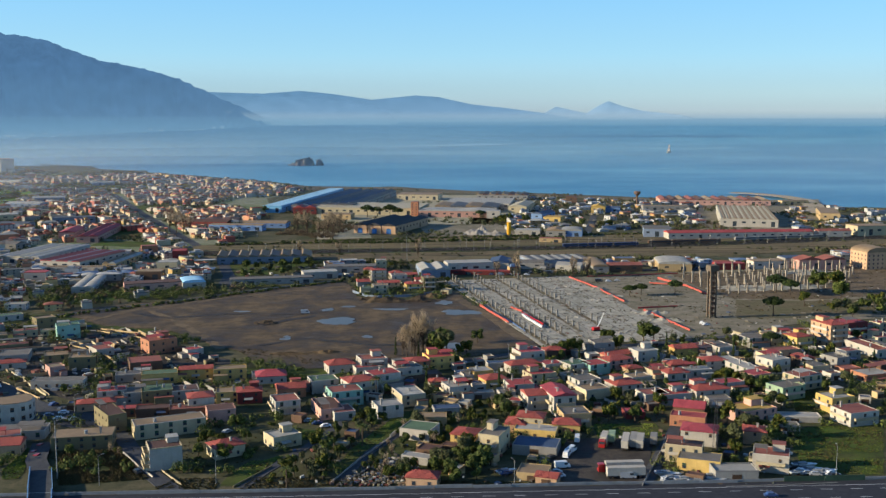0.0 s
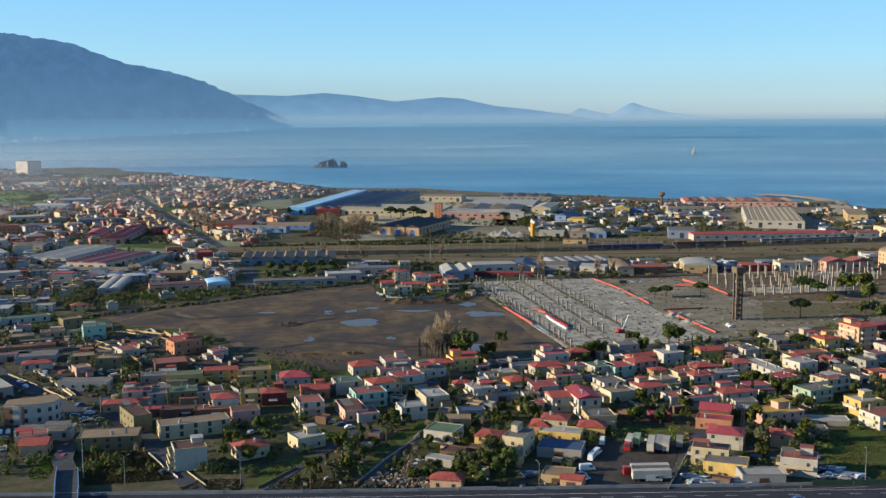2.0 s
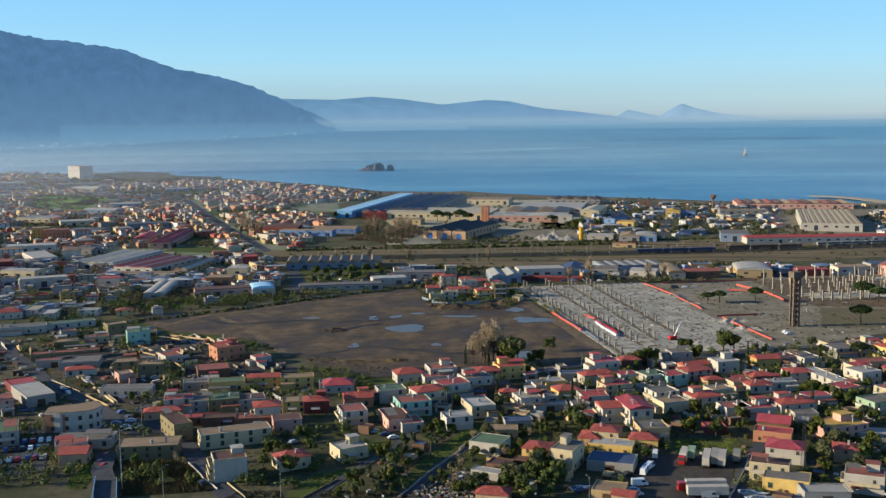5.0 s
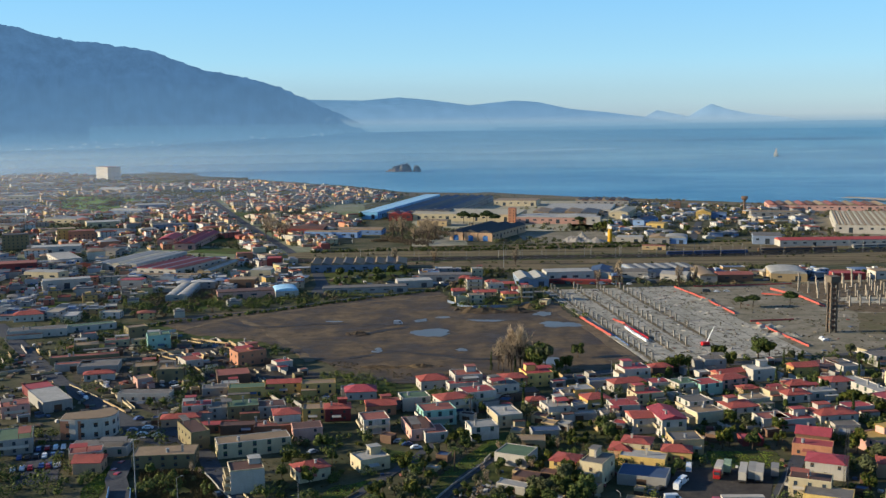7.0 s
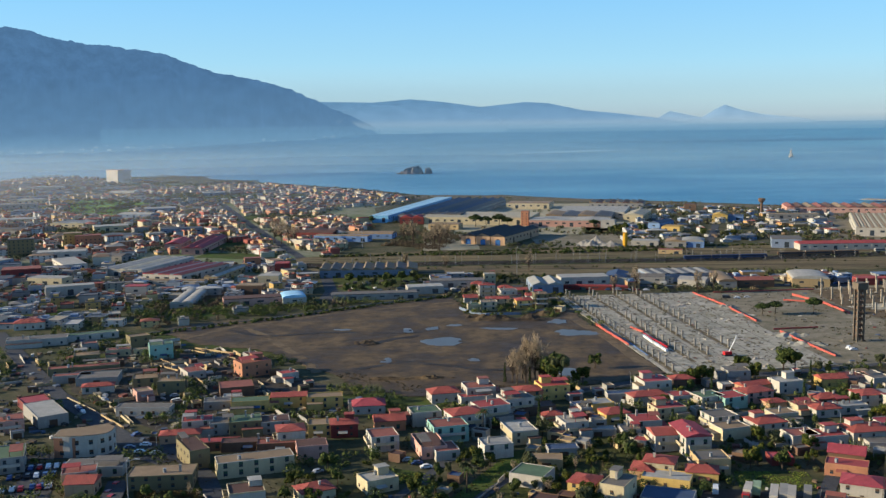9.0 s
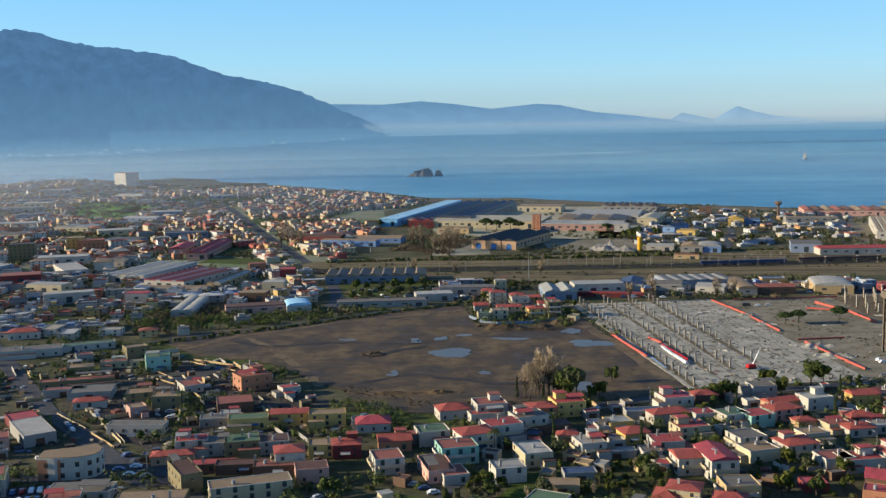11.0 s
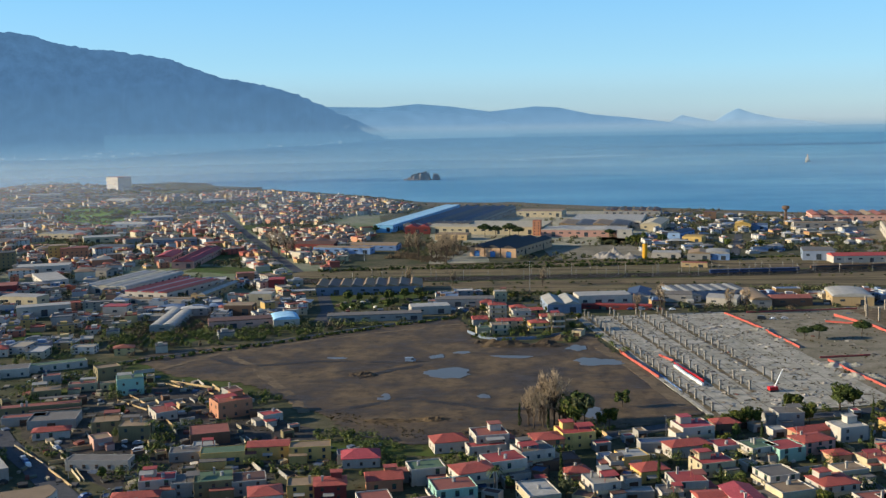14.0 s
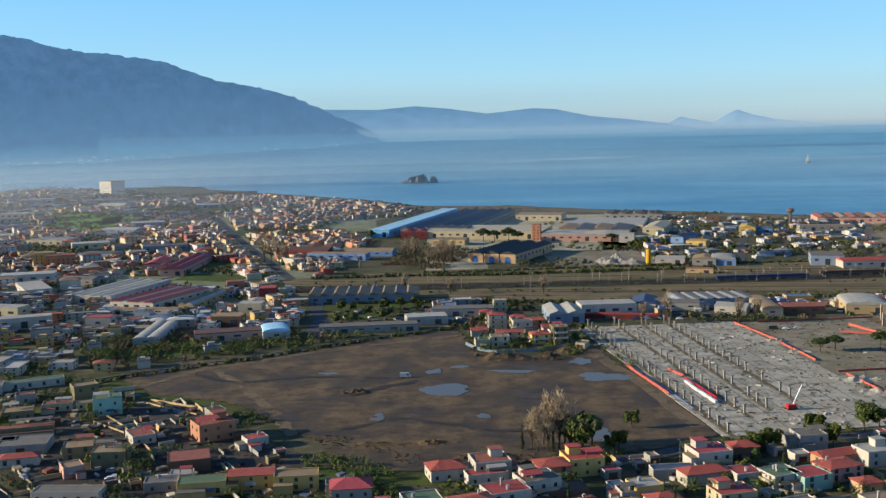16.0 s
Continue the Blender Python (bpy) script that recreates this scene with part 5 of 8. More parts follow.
N_NEAR = len(FOOT)

# ---------- works, sheds and halls ----------
def hall(x, y, w, d, h, rot, wall, roof, kind="gable", bays=1, label="", name="factory_hall", category="factory", rise_most=3.6):
    """An industrial hall: bays side by side along w, each with its own roof part, and dark window bands or doors in front."""
    if bays == 1 and kind in ("gable", "barrel") and w > d * 1.1:
        w, d, rot = d, w, rot + 90
    rise = min(w / bays * 0.24, rise_most, h * 0.32)
    bm = bmesh.new()
    box(bm, -w / 2, -d / 2, -0.3, w / 2, d / 2, h)
    body = part(name, bm, WALL[wall] if wall in WALL else ROOF[wall])
    body.matrix_basis = pose(x, y, 0, 0, 0, rot)
    tagged(body, label if len(label.split()) > 3 else label + " of the works district", category, "industrial buildings")
    FOOT.append((x, y, max(w, d) * 0.5))
    b = w / bays
    for i in range(bays):
        x0, x1 = -w / 2 + i * b, -w / 2 + (i + 1) * b
        bm = bmesh.new()
        o = 0.3
        if kind == "flat":
            box(bm, x0 + .15, -d / 2 + .15, h + .004, x1 - .15, d / 2 - .15, h + .5)
        elif kind == "gable":
            prof = [(x0, h + .004), (x1, h + .004), (x1, h + .3), ((x0 + x1) / 2, h + .3 + rise), (x0, h + .3)]
        elif kind == "saw":
            prof = [(x0, h + .004), (x1, h + .004), (x1, h + .3), (x0 + b * .15, h + .3 + rise), (x0, h + .2 + rise * .8)]
        else:
            prof = [(x0, h + .004), (x1, h + .004)] + [((x0 + x1) / 2 + b / 2 * math.cos(math.pi * j / 8), h + .3 + rise * math.sin(math.pi * j / 8)) for j in range(9)]
        if kind != "flat":
            fr = [bm.verts.new((p, -d / 2 - o, z)) for p, z in prof]
            bk = [bm.verts.new((p, d / 2 + o, z)) for p, z in prof]
            bm.faces.new(fr)
            bm.faces.new(bk[::-1])
            for j in range(len(prof)):
                bm.faces.new((fr[j], bk[j], bk[(j + 1) % len(prof)], fr[(j + 1) % len(prof)]))
            bmesh.ops.recalc_face_normals(bm, faces=bm.faces)
        part("roof", bm, ROOF[roof] if isinstance(roof, str) else ROOF[roof[i % len(roof)]], body)
    if h > 10:
        for f in range(int(h / 3.2)):
            bm = bmesh.new()
            z = f * 3.2 + 1.0
            for j in range(int(w / 4)):
                u = (j + .5) / int(w / 4) * w - w / 2
                box(bm, u - .6, -d / 2 - .06, z, u + .6, -d / 2 + .03, z + 1.4)
            for j in range(int(d / 4)):
                u = (j + .5) / int(d / 4) * d - d / 2
                box(bm, -w / 2 - .06, u - .6, z, -w / 2 + .03, u + .6, z + 1.4)
            tagged(part("storey_glazing", bm, GLASS, body), "", "", "", "stuff")
        return body
    for i in range(max(1, int(w / 9))):
        u = (i + .5) / max(1, int(w / 9)) * w - w / 2
        bm = bmesh.new()
        box(bm, u - 1.5 - (i * 7 % 3) * .5, -d / 2 - .06, h * (.08 if i % 4 == 1 else .48), u + 1.5 + (i * 5 % 3) * .3, -d / 2 + .03, h * .7)
        part("window_band", bm, GLASS, body)
    for s in (-1, 1):
        for i in range(max(1, int(d / 9))):
            u = (i + .5) / max(1, int(d / 9)) * d - d / 2
            bm = bmesh.new()
            box(bm, s * w / 2 - .05, u - 1.6, h * (.08 if i % 5 == 2 else .5), s * w / 2 + .05, u + 1.6, h * .7)
            part("window_band", bm, GLASS, body)
    return body


# halls by the sea
hall(-183.0, 1462.0, 24, 330, 9, -9, "hallblue", "sky", "gable", 2, "very long hall with bright sky-blue roofs and walls", rise_most=0.4)
hall(-124.0, 1452.0, 78, 290, 8, -10, "grey", ("slate", "navy", "grey"), "gable", 6, "factory with dark slate and grey gabled roofs", rise_most=2.6)
hall(-164.5, 1290.0, 30, 22, 8, -4, "red", "red", "gable", 2, "red gabled front of the blue hall")
hall(-82.0, 1310.0, 136, 80, 8.5, -9, "cream", ("cream",), "flat", 1, "long pale works hall with a wide pale roof")
hall(-126.0, 1318.0, 44, 26, 10, -9, "grey", "dark", "flat", 1, "dark-roofed annex standing on the pale hall's side")
hall(-118.0, 1222.0, 36, 22, 6, -9, "tan", "tan", "flat", 1, "low tan brick stores before the pale hall")
hall(-23.0, 1520.0, 62, 44, 8, -9, "cream", "tan", "flat", 1, "long pale block with a band of dark windows")
hall(62.0, 1402.0, 88, 92, 7, -9, "white", ("white", "tan"), "flat", 1, "flat pale works hall")
hall(43.0, 1330.0, 80, 60, 7, -9, "grey", ("tan", "slate", "tan", "slate"), "saw", 4, "works hall with rows of dark and tan shed roofs", rise_most=4.0)
hall(103.0, 1530.0, 76, 50, 7, -9, "grey", ("tan", "brown"), "saw", 8, "old sheds with tan toothed roofs along the shore")
hall(27.0, 1256.0, 92, 40, 7.5, -9, "pink", ("white", "white"), "gable", 2, "long pink-walled works building with a pale roof", rise_most=1.4)
hall(70.0, 1228.0, 16, 14, 9, -9, "white", "white", "flat", 1, "white end block of the pink works")
hall(112.6, 1330.0, 24, 70, 8, -14, "cream", "cream", "gable", 1, "pale gabled hall")
hall(129.4, 1222.8, 14, 40, 7, -30, "blue", "navy", "gable", 1, "narrow hall with a blue metal roof")
hall(137.5, 1182.7, 20, 22, 6, -20, "yellow", "yellow", "flat", 1, "ochre yellow workshop")
for step in range(3):
    shop = hall(-64.0 + step * 15.2, 1112.0 - step * 5.5, 15, 98, 8.5, -20, "peach", "dark", "gable", 1, "ochre gabled workshop with a blue door", "workshop", "workshop")
    bm = bmesh.new()
    box(bm, -2.6, -49.2, 0, 2.6, -48.9, 5.2)
    part("blue_door", bm, BLUE_PAINT, shop)
hall(-26.0, 1258.0, 9, 9, 17, -9, "orange", "terra", "flat", 1, "tall orange tower block of the works", "works_tower", "tower")
hall(123.0, 1042.5, 20, 26, 6, -10, "grey", "tan", "gable", 1, "grey store")
hall(138.7, 1041.8, 22, 26, 6, -10, "blue", "white", "barrel", 1, "barrel-roofed blue and white store")
hall(94.9, 1053.0, 26, 18, 5, -10, "white", "white", "flat", 1, "white canopy store")
hall(110.5, 984.8, 22, 7, 4, -12, "tan", "terra", "flat", 1, "low ochre rail building")
hall(209.4, 1303.4, 18, 26, 8, -12, "yellow", "yellow", "gable", 1, "pale yellow gabled hall")
hall(225.0, 1308.9, 26, 22, 6, -12, "blue", "blue", "flat", 1, "blue-walled depot")
hall(195.3, 1455.1, 16, 14, 9, -10, "brown", "brown", "flat", 1, "ruined block on the beach")
hall(368.0, 1205.0, 62, 175, 9, -14, "white", ("cream", "tan"), "gable", 20, "large hall with ribbed pale roof and blue sides", rise_most=0.6)
hall(392.0, 1436.0, 150, 62, 7, -7, "pink", ("terra", "brown", "tan"), "gable", 12, "long row of pink sheds by the quay")
hall(305.0, 1022.0, 150, 18, 6, 5, "white", "red", "gable", 1, "very long white shed with a red roof beside the tracks")
hall(226.0, 1040.0, 27, 32, 8.5, -10, "greyblue", "grey", "flat", 1, "white block with grey flat roof")
hall(301.6, 1330.7, 60, 16, 6, -2, "grey", "tan", "flat", 1, "grey store by the quay")
hall(474.0, 1222.0, 22, 80, 9, -17, "tan", "tan", "flat", 1, "tan quay building")
hall(500.1, 1413.8, 40, 12, 6, 10, "tan", "tan", "flat", 1, "low tan quay store")
hall(404.5, 1029.8, 34, 12, 6, 3, "white", "terra", "gable", 1, "white shed with red roof")
hall(448.5, 1045.2, 40, 22, 10, 10, "cream", "tan", "flat", 1, "cream block near the shore")
hall(349.8, 810.4, 24, 22, 14, 12, "peach", "tan", "barrel", 1, "peach block with a round roof")
# between the tracks and the field
hall(-146.0, 854.0, 78, 34, 6, 7, "greyblue", ("tan", "grey"), "saw", 9, "old factory with saw-tooth roofs")
hall(23.0, 792.0, 36, 18, 8, 10, "white", "white", "flat", 1, "two-storey white depot")
hall(49.4, 813.1, 16, 30, 6, -8, "white", "blue", "gable", 1, "shed with blue-grey roof")
hall(95.6, 830.4, 52, 28, 6, 10, "greyblue", ("white", "slate"), "gable", 12, "long ribbed pale shed", rise_most=0.5)
hall(67.6, 813.0, 34, 14, 5, -3, "white", "grey", "gable", 1, "white store")
hall(104.4, 798.7, 20, 18, 5, -20, "white", "white", "gable", 1, "small white gabled store")
hall(125.6, 806.0, 13, 44, 5, 2, "grey", "tan", "barrel", 1, "barrel-roofed store")
hall(146.8, 797.2, 26, 14, 5, 5, "brown", "terra", "gable", 1, "brown-roofed store")
hall(187.9, 808.0, 26, 34, 6, -6, "tan", "white", "barrel", 1, "open barrel-roofed canopy")
hall(266.0, 811.6, 30, 14, 6, 8, "white", "tan", "flat", 1, "long pale house")
hall(288.2, 816.4, 20, 16, 8, 8, "grey", "blue", "flat", 1, "grey-blue rail depot")
hall(304.8, 805.5, 40, 14, 8, 8, "pink", "terra", "gable", 2, "twin-gabled depot")
hall(231.7, 803.6, 24, 10, 5, 5, "red", "red", "flat", 1, "red-roofed rail store")
hall(-123.1, 738.1, 60, 12, 4, 12, "grey", "grey", "flat", 1, "row of grey garages")
hall(-90.8, 763.6, 26, 14, 5, 15, "white", "white", "flat", 1, "white store")
hall(-69.6, 792.6, 40, 14, 5, 5, "grey", "grey", "flat", 1, "grey store beside the tracks")
hall(-5.0, 778.0, 22, 34, 6, 8, "greyblue", "white", "gable", 2, "store with blue-grey roofs")
hall(31.8, 778.4, 46, 5, 3, -6, "red", "red", "flat", 1, "long red and yellow goods wagon", "goods_wagon", "wagon")
# western works
hall(-343.0, 884.0, 40, 84, 5, -10, "white", ("white", "white", "cream"), "barrel", 5, "factory of pale low-arched corrugated roofs", rise_most=1.2)
hall(-295.7, 846.0, 36, 70, 6, -14, "white", ("rose", "terra", "rose", "white"), "saw", 10, "white-walled factory with a red-striped roof", rise_most=0.7)
hall(-262.0, 842.0, 11, 62, 4.4, -5, "tan", ("tan", "white"), "gable", 2, "tan-roofed pair of long stores")
hall(-294.0, 801.0, 58, 7, 3.4, -1, "white", "tan", "flat", 1, "long low white shed")
hall(-345.0, 1040.0, 20, 110, 6, 5, "pink", ("red", "rose"), "gable", 2, "long red-roofed block", rise_most=2.0)
hall(-376.0, 1046.0, 16, 50, 6, 8, "pink", "rose", "gable", 1, "red-roofed block")
hall(-215.5, 1097.4, 60, 14, 6, -10, "blue", "tan", "flat", 1, "low blue-walled store")
hall(-252.0, 1125.7, 50, 20, 7, -10, "red", "brown", "gable", 1, "dark red brick shed")
hall(-220.0, 862.0, 12, 14, 8.5, 10, "red", "red", "flat", 1, "bright red block of flats", "apartment_block", "apartment block")
hall(-258.0, 905.0, 14, 10, 7, 20, "orange", "terra", "flat", 1, "orange block of flats", "apartment_block", "apartment block")
hall(-968.0, 2296.0, 46, 34, 30, -34, "white", "terra", "flat", 1, "tall white block with a terracotta roof near the sea", "apartment_block", "apartment block")
hall(-176.8, 720.6, 16, 20, 5, 20, "white", "sky", "barrel", 1, "barrel-roofed pale blue store")
hall(-250.9, 724.0, 15, 58, 3.6, 8, "grey", "white", "barrel", 2, "pair of plastic-covered greenhouses", "greenhouse", "greenhouse")
hall(-203.1, 713.9, 40, 14, 5, 20, "pink", "brown", "flat", 1, "low brown-roofed store")
hall(-839.8, 1645.3, 40, 24, 9, 5, "cream", "white", "flat", 1, "cream block with flat roof")
hall(-431.3, 834.6, 30, 20, 8, 25, "red", "terra", "flat", 1, "red brick block")
hall(-473.6, 1051.9, 26, 18, 12, 25, "orange", "terra", "flat", 1, "orange block of flats", "apartment_block", "apartment block")
hall(-491.6, 1055.3, 18, 16, 14, 25, "yellow", "tan", "flat", 1, "ochre block of flats", "apartment_block", "apartment block")
hall(-508.1, 980.0, 24, 18, 16, 25, "olive", "dark", "flat", 1, "dark olive block of flats", "apartment_block", "apartment block")
rng = random.Random(61)
for x, y, w, d in [(-640, 1190, 60, 24), (-585, 1255, 46, 30), (-700, 1330, 50, 22), (-520, 1215, 40, 26), (-560, 1400, 50, 26), (-740, 1440, 44, 28), (-820, 1560, 60, 24), (-560, 1480, 44, 20), (-900, 1760, 70, 30), (-780, 1880, 52, 26), (-860, 2030, 80, 28),
                   (-700, 1960, 44, 22), (-1010, 2040, 60, 30), (-930, 1900, 50, 26), (-600, 1850, 40, 24), (-455, 955, 44, 20), (-500, 905, 36, 22), (-540, 1010, 50, 24), (-470, 1130, 40, 22), (-420, 1180, 46, 20), (-400, 940, 30, 18), (-440, 800, 36, 18), (-385, 790, 30, 14), (-350, 750, 34, 12)]:
    wall, roof = rng.choice((("white", "white"), ("greyblue", "slate"), ("cream", "white"), ("grey", "grey"), ("white", "slate"), ("greyblue", "white")))
    hall(x, y, w, d, rng.uniform(4.5, 7.5), rng.choice((-8, 20, 28)), wall, roof, rng.choice(("flat", "gable", "flat")), rng.choice((1, 2)), f"{COLOUR_WORD[wall]} warehouse among the town's western plots", "warehouse", "warehouse", 1.6)
hall(-217.0, 758.0, 19, 13, 6.5, 2, "brown", "tan", "flat", 1, "brown concrete frame block with a tan roof", "workshop", "workshop")
hall(-213.0, 796.0, 16, 12, 8, 2, "cream", "white", "flat", 1, "cream three-storey house among workshops", "apartment_block", "apartment block")
hall(-298.5, 750.0, 16, 11, 7, 4, "white", "rose", "flat", 1, "white house with a rose-red roof", "house", "house")
hall(-422.0, 900.0, 20, 54, 5, 36, "white", "white", "flat", 1, "long white warehouse among the plots", "warehouse", "warehouse")
hall(-245.0, 1150.0, 40, 60, 5, 5, "brown", "brown", "gable", 2, "old brick shed with a dull red-brown roof")
hall(-191.0, 1130.0, 52, 24, 5, -4, "blue", "tan", "barrel", 1, "long low shed with a pale roof and blue walls")
BIG = FOOT[N_NEAR:]
del FOOT[N_NEAR:]

# ---------- the far town ----------
def town_shape(i):
    rng = random.Random(100 + i)
    w, d, h = rng.uniform(6, 10), rng.uniform(5.5, 9), rng.choice((2.8, 3.2, 3.4, 4.6, 5.2, 6.0))
    if i % 8 == 0:
        w, d, h = 15, 9, 8.0
    return w, d, h


def town_body(bm, i):
    w, d, h = town_shape(i)
    box(bm, -w / 2, -d / 2, -0.3, w / 2, d / 2, h)
    if i % 2:
        box(bm, -w * 0.1, -d * 0.1, h, w * 0.3, d * 0.3, h + 2.4)


def town_roof(bm, i):
    w, d, h = town_shape(i)
    if i % 3 == 0 and h < 12:
        roof_pitched(bm, w, d, h + 0.003, 2.0)
    else:
        box(bm, -w / 2 + .3, -d / 2 + .3, h + 0.003, w / 2 - .3, d / 2 - .3, h + 0.15)
        for a in ((-w / 2, -d / 2, w / 2, -d / 2 + .3), (-w / 2, d / 2 - .3, w / 2, d / 2), (-w / 2, -d / 2 + .3, -w / 2 + .3, d / 2 - .3), (w / 2 - .3, -d / 2 + .3, w / 2, d / 2 - .3)):
            box(bm, a[0], a[1], h + 0.002, a[2], a[3], h + 0.8)


def town_panes(bm, i):
    w, d, h = town_shape(i)
    floors = max(1, round(h / 3.1))
    for f in range(floors):
        z = f * h / floors + 1.0
        for j in range(int(w / 3.4)):
            u = (j + .5) / int(w / 3.4) * w - w / 2
            box(bm, u - .5, -d / 2 - .05, z, u + .5, -d / 2 + .02, z + 1.4)
        for j in range(int(d / 3.4)):
            u = (j + .5) / int(d / 3.4) * d - d / 2
            box(bm, -w / 2 - .05, u - .5, z, -w / 2 + .02, u + .5, z + 1.4)
            box(bm, w / 2 - .02, u - .5, z, w / 2 + .05, u + .5, z + 1.4)


def raw(make, i):
    bm = bmesh.new()
    make(bm, i)
    vs = [v.co.copy() for v in bm.verts]
    bm.verts.index_update()
    fs = [[v.index for v in f.verts] for f in bm.faces]
    bm.free()
    return vs, fs


SHAPES = 18
RAW = {(nm, i): raw(m, i) for nm, m in (("walls", town_body), ("roofs", town_roof), ("panes", town_panes)) for i in range(SHAPES)}
SHARED = {}
for i in range(SHAPES):
    for make, mat, nm in ((town_body, TOWN_WALL, "house"), (town_roof, TOWN_ROOF, "roof"), (town_panes, GLASS, "glazing")):
        bm = bmesh.new()
        make(bm, i)
        SHARED[nm, i] = mesh_of(nm, bm, mat)


def town_house(i, m):
    body = new("house", SHARED["house", i])
    body.matrix_basis = m
    shared("roof", SHARED["roof", i], body, Matrix())
    tagged(shared("glazing", SHARED["glazing", i], body, Matrix()), "", "", "", "stuff")
    return tagged(body, "small plastered town house on the edge of the town", "house", "houses of the far town")


def joined(name, make, sites, material, label, category):
    """All far houses of the town: walls, roofs or panes in one mesh."""
    vs, fs = [], []
    for i, m in sites:
        v, f = RAW[make, i]
        at = len(vs)
        vs += [tuple(m @ p) for p in v]
        fs += [[at + q for q in g] for g in f]
    me = bpy.data.meshes.new(name)
    me.from_pydata(vs, [], fs)
    me.materials.append(material)
    return tagged(new(name, me), label, category, "", "stuff")


TOWN = [(-1300, 900), (-330, 640), (-235.5, 616.2), (-212.5, 653.5), (-157.3, 713.3), (-199.4, 941.7), (-211.4, 1142.5), (-217.0, 1341.6), (-255.3, 1533.7), (-213.0, 1673.0), (-311.3, 1881.9), (-402.2, 1973.1), (-547.5, 2116.6), (-835.5, 2268.4), (-1300, 2650)]
KEEP_OUT = [FIELD, PLANT, YARD, RAIL, [(-364.1, 864.8), (-357.1, 1064.6), (-365.4, 1180.9), (-265.2, 924.1), (-249.5, 773.4), (-316.2, 790.0)], [(-249.4, 654.6), (-292.5, 804.0), (-240.5, 802.1), (-220.1, 745.4), (-223.6, 653.8)]] + [p for p, t in MEADOWS if t in "klq"] + [[(-700, 1750), (-520, 1700), (-480, 1850), (-690, 1900)], [(-420, 1350), (-300, 1330), (-290, 1400), (-410, 1430)], [(-600, 1150), (-440, 1120), (-430, 1180), (-590, 1210)], [(-950, 2150), (-700, 2050), (-680, 2200), (-930, 2300)], [(-900, 1500), (-760, 1480), (-750, 1600), (-890, 1620)]]
ROAD_PTS = []
for pts, w in ROADS + [(BRIDGE, 7)]:
    for (x0, y0), (x1, y1) in zip(pts, pts[1:]):
        n = max(1, int(math.hypot(x1 - x0, y1 - y0) / 6))
        ROAD_PTS += [(x0 + (x1 - x0) * i / n, y0 + (y1 - y0) * i / n) for i in range(n)]
cells = {}


def claim(x, y, r):
    """Whether the ground round this place is still free; takes it if so."""
    i, j = int(x // 12), int(y // 12)
    for a in range(i - 2, i + 3):
        for b in range(j - 2, j + 3):
            for (u, v, q) in cells.get((a, b), ()):
                if (u - x) ** 2 + (v - y) ** 2 < (q + r) ** 2:
                    return False
    cells.setdefault((i, j), []).append((x, y, r))
    return True


for x, y in ROAD_PTS:
    cells.setdefault((int(x // 12), int(y // 12)), []).append((x, y, 3 if y < 640 else 7))
for x, y, r in FOOT:
    cells.setdefault((int(x // 12), int(y // 12)), []).append((x, y, r * 0.8))
rng = random.Random(7)
placed = 0
town_sites = []
for n in range(60000):
    y = rng.uniform(560, 2650)
    x = rng.uniform(-1300, 20)
    if not inside(x, y, TOWN) or any(inside(x, y, p) for p in KEEP_OUT):
        continue
    if abs(x + 6) > y * 0.62 + 60:
        continue
    dens = 0.5 + 0.9 * noise.noise((x * 0.006, y * 0.006, 4.0))
    dens -= 0.55 if y < 840 else 0.12 + 0.2 * (x < -480)
    if rng.random() > dens + 0.25:
        continue
    i = rng.randrange(SHAPES)
    size = max(town_shape(i)[:2])
    if any(math.hypot(x - u, y - v) < q * 0.8 + 5 for u, v, q in BIG) or not claim(x, y, size * (0.7 if y < 1000 else 0.58)):
        continue
    block = noise.noise((x * 0.004, y * 0.004, 9.0))
    rot = (23 if block > 0 else 38) + 90 * rng.randrange(4) + rng.uniform(-4, 4)
    town_sites.append((i, pose(x, y, 0, 0, 0, rot) @ Matrix.Diagonal((rng.uniform(.9, 1.4), rng.uniform(.9, 1.4), rng.uniform(.6, 1.0), 1)), y))
    placed += 1
    if placed >= 3000:
        break
INDUSTRY = [[(110.6, 1534.3), (320.9, 1479.4), (391.5, 1496.3), (292.3, 1119.4), (218.4, 1065.9), (75.0, 1061.5)], [(464.2, 1365.9), (586.2, 1316.3), (640, 1000), (458.4, 1029.2), (381.1, 1086.3)], [(331.8, 889.0), (408.7, 917.4), (470, 830), (400, 720), (354.6, 796.0), (317.1, 813.0)],
            [(-100.3, 828.2), (-64.3, 843.4), (-59.1, 766.8), (-92.9, 762.4)], [(6.2, 824.3), (200.7, 843.6), (294.6, 840.1), (283.2, 807.9), (98.9, 790.0), (9.8, 770.0)]]
INDUSTRY.append([(-345, 690), (-246, 742), (-168, 742), (-176, 800), (-200, 880), (-246, 930), (-330, 900), (-420, 900), (-470, 820)])
INDUSTRY.append([(-330, 620), (-250, 628), (-262, 650), (-330, 668), (-420, 760), (-460, 740)])
works_sites = []
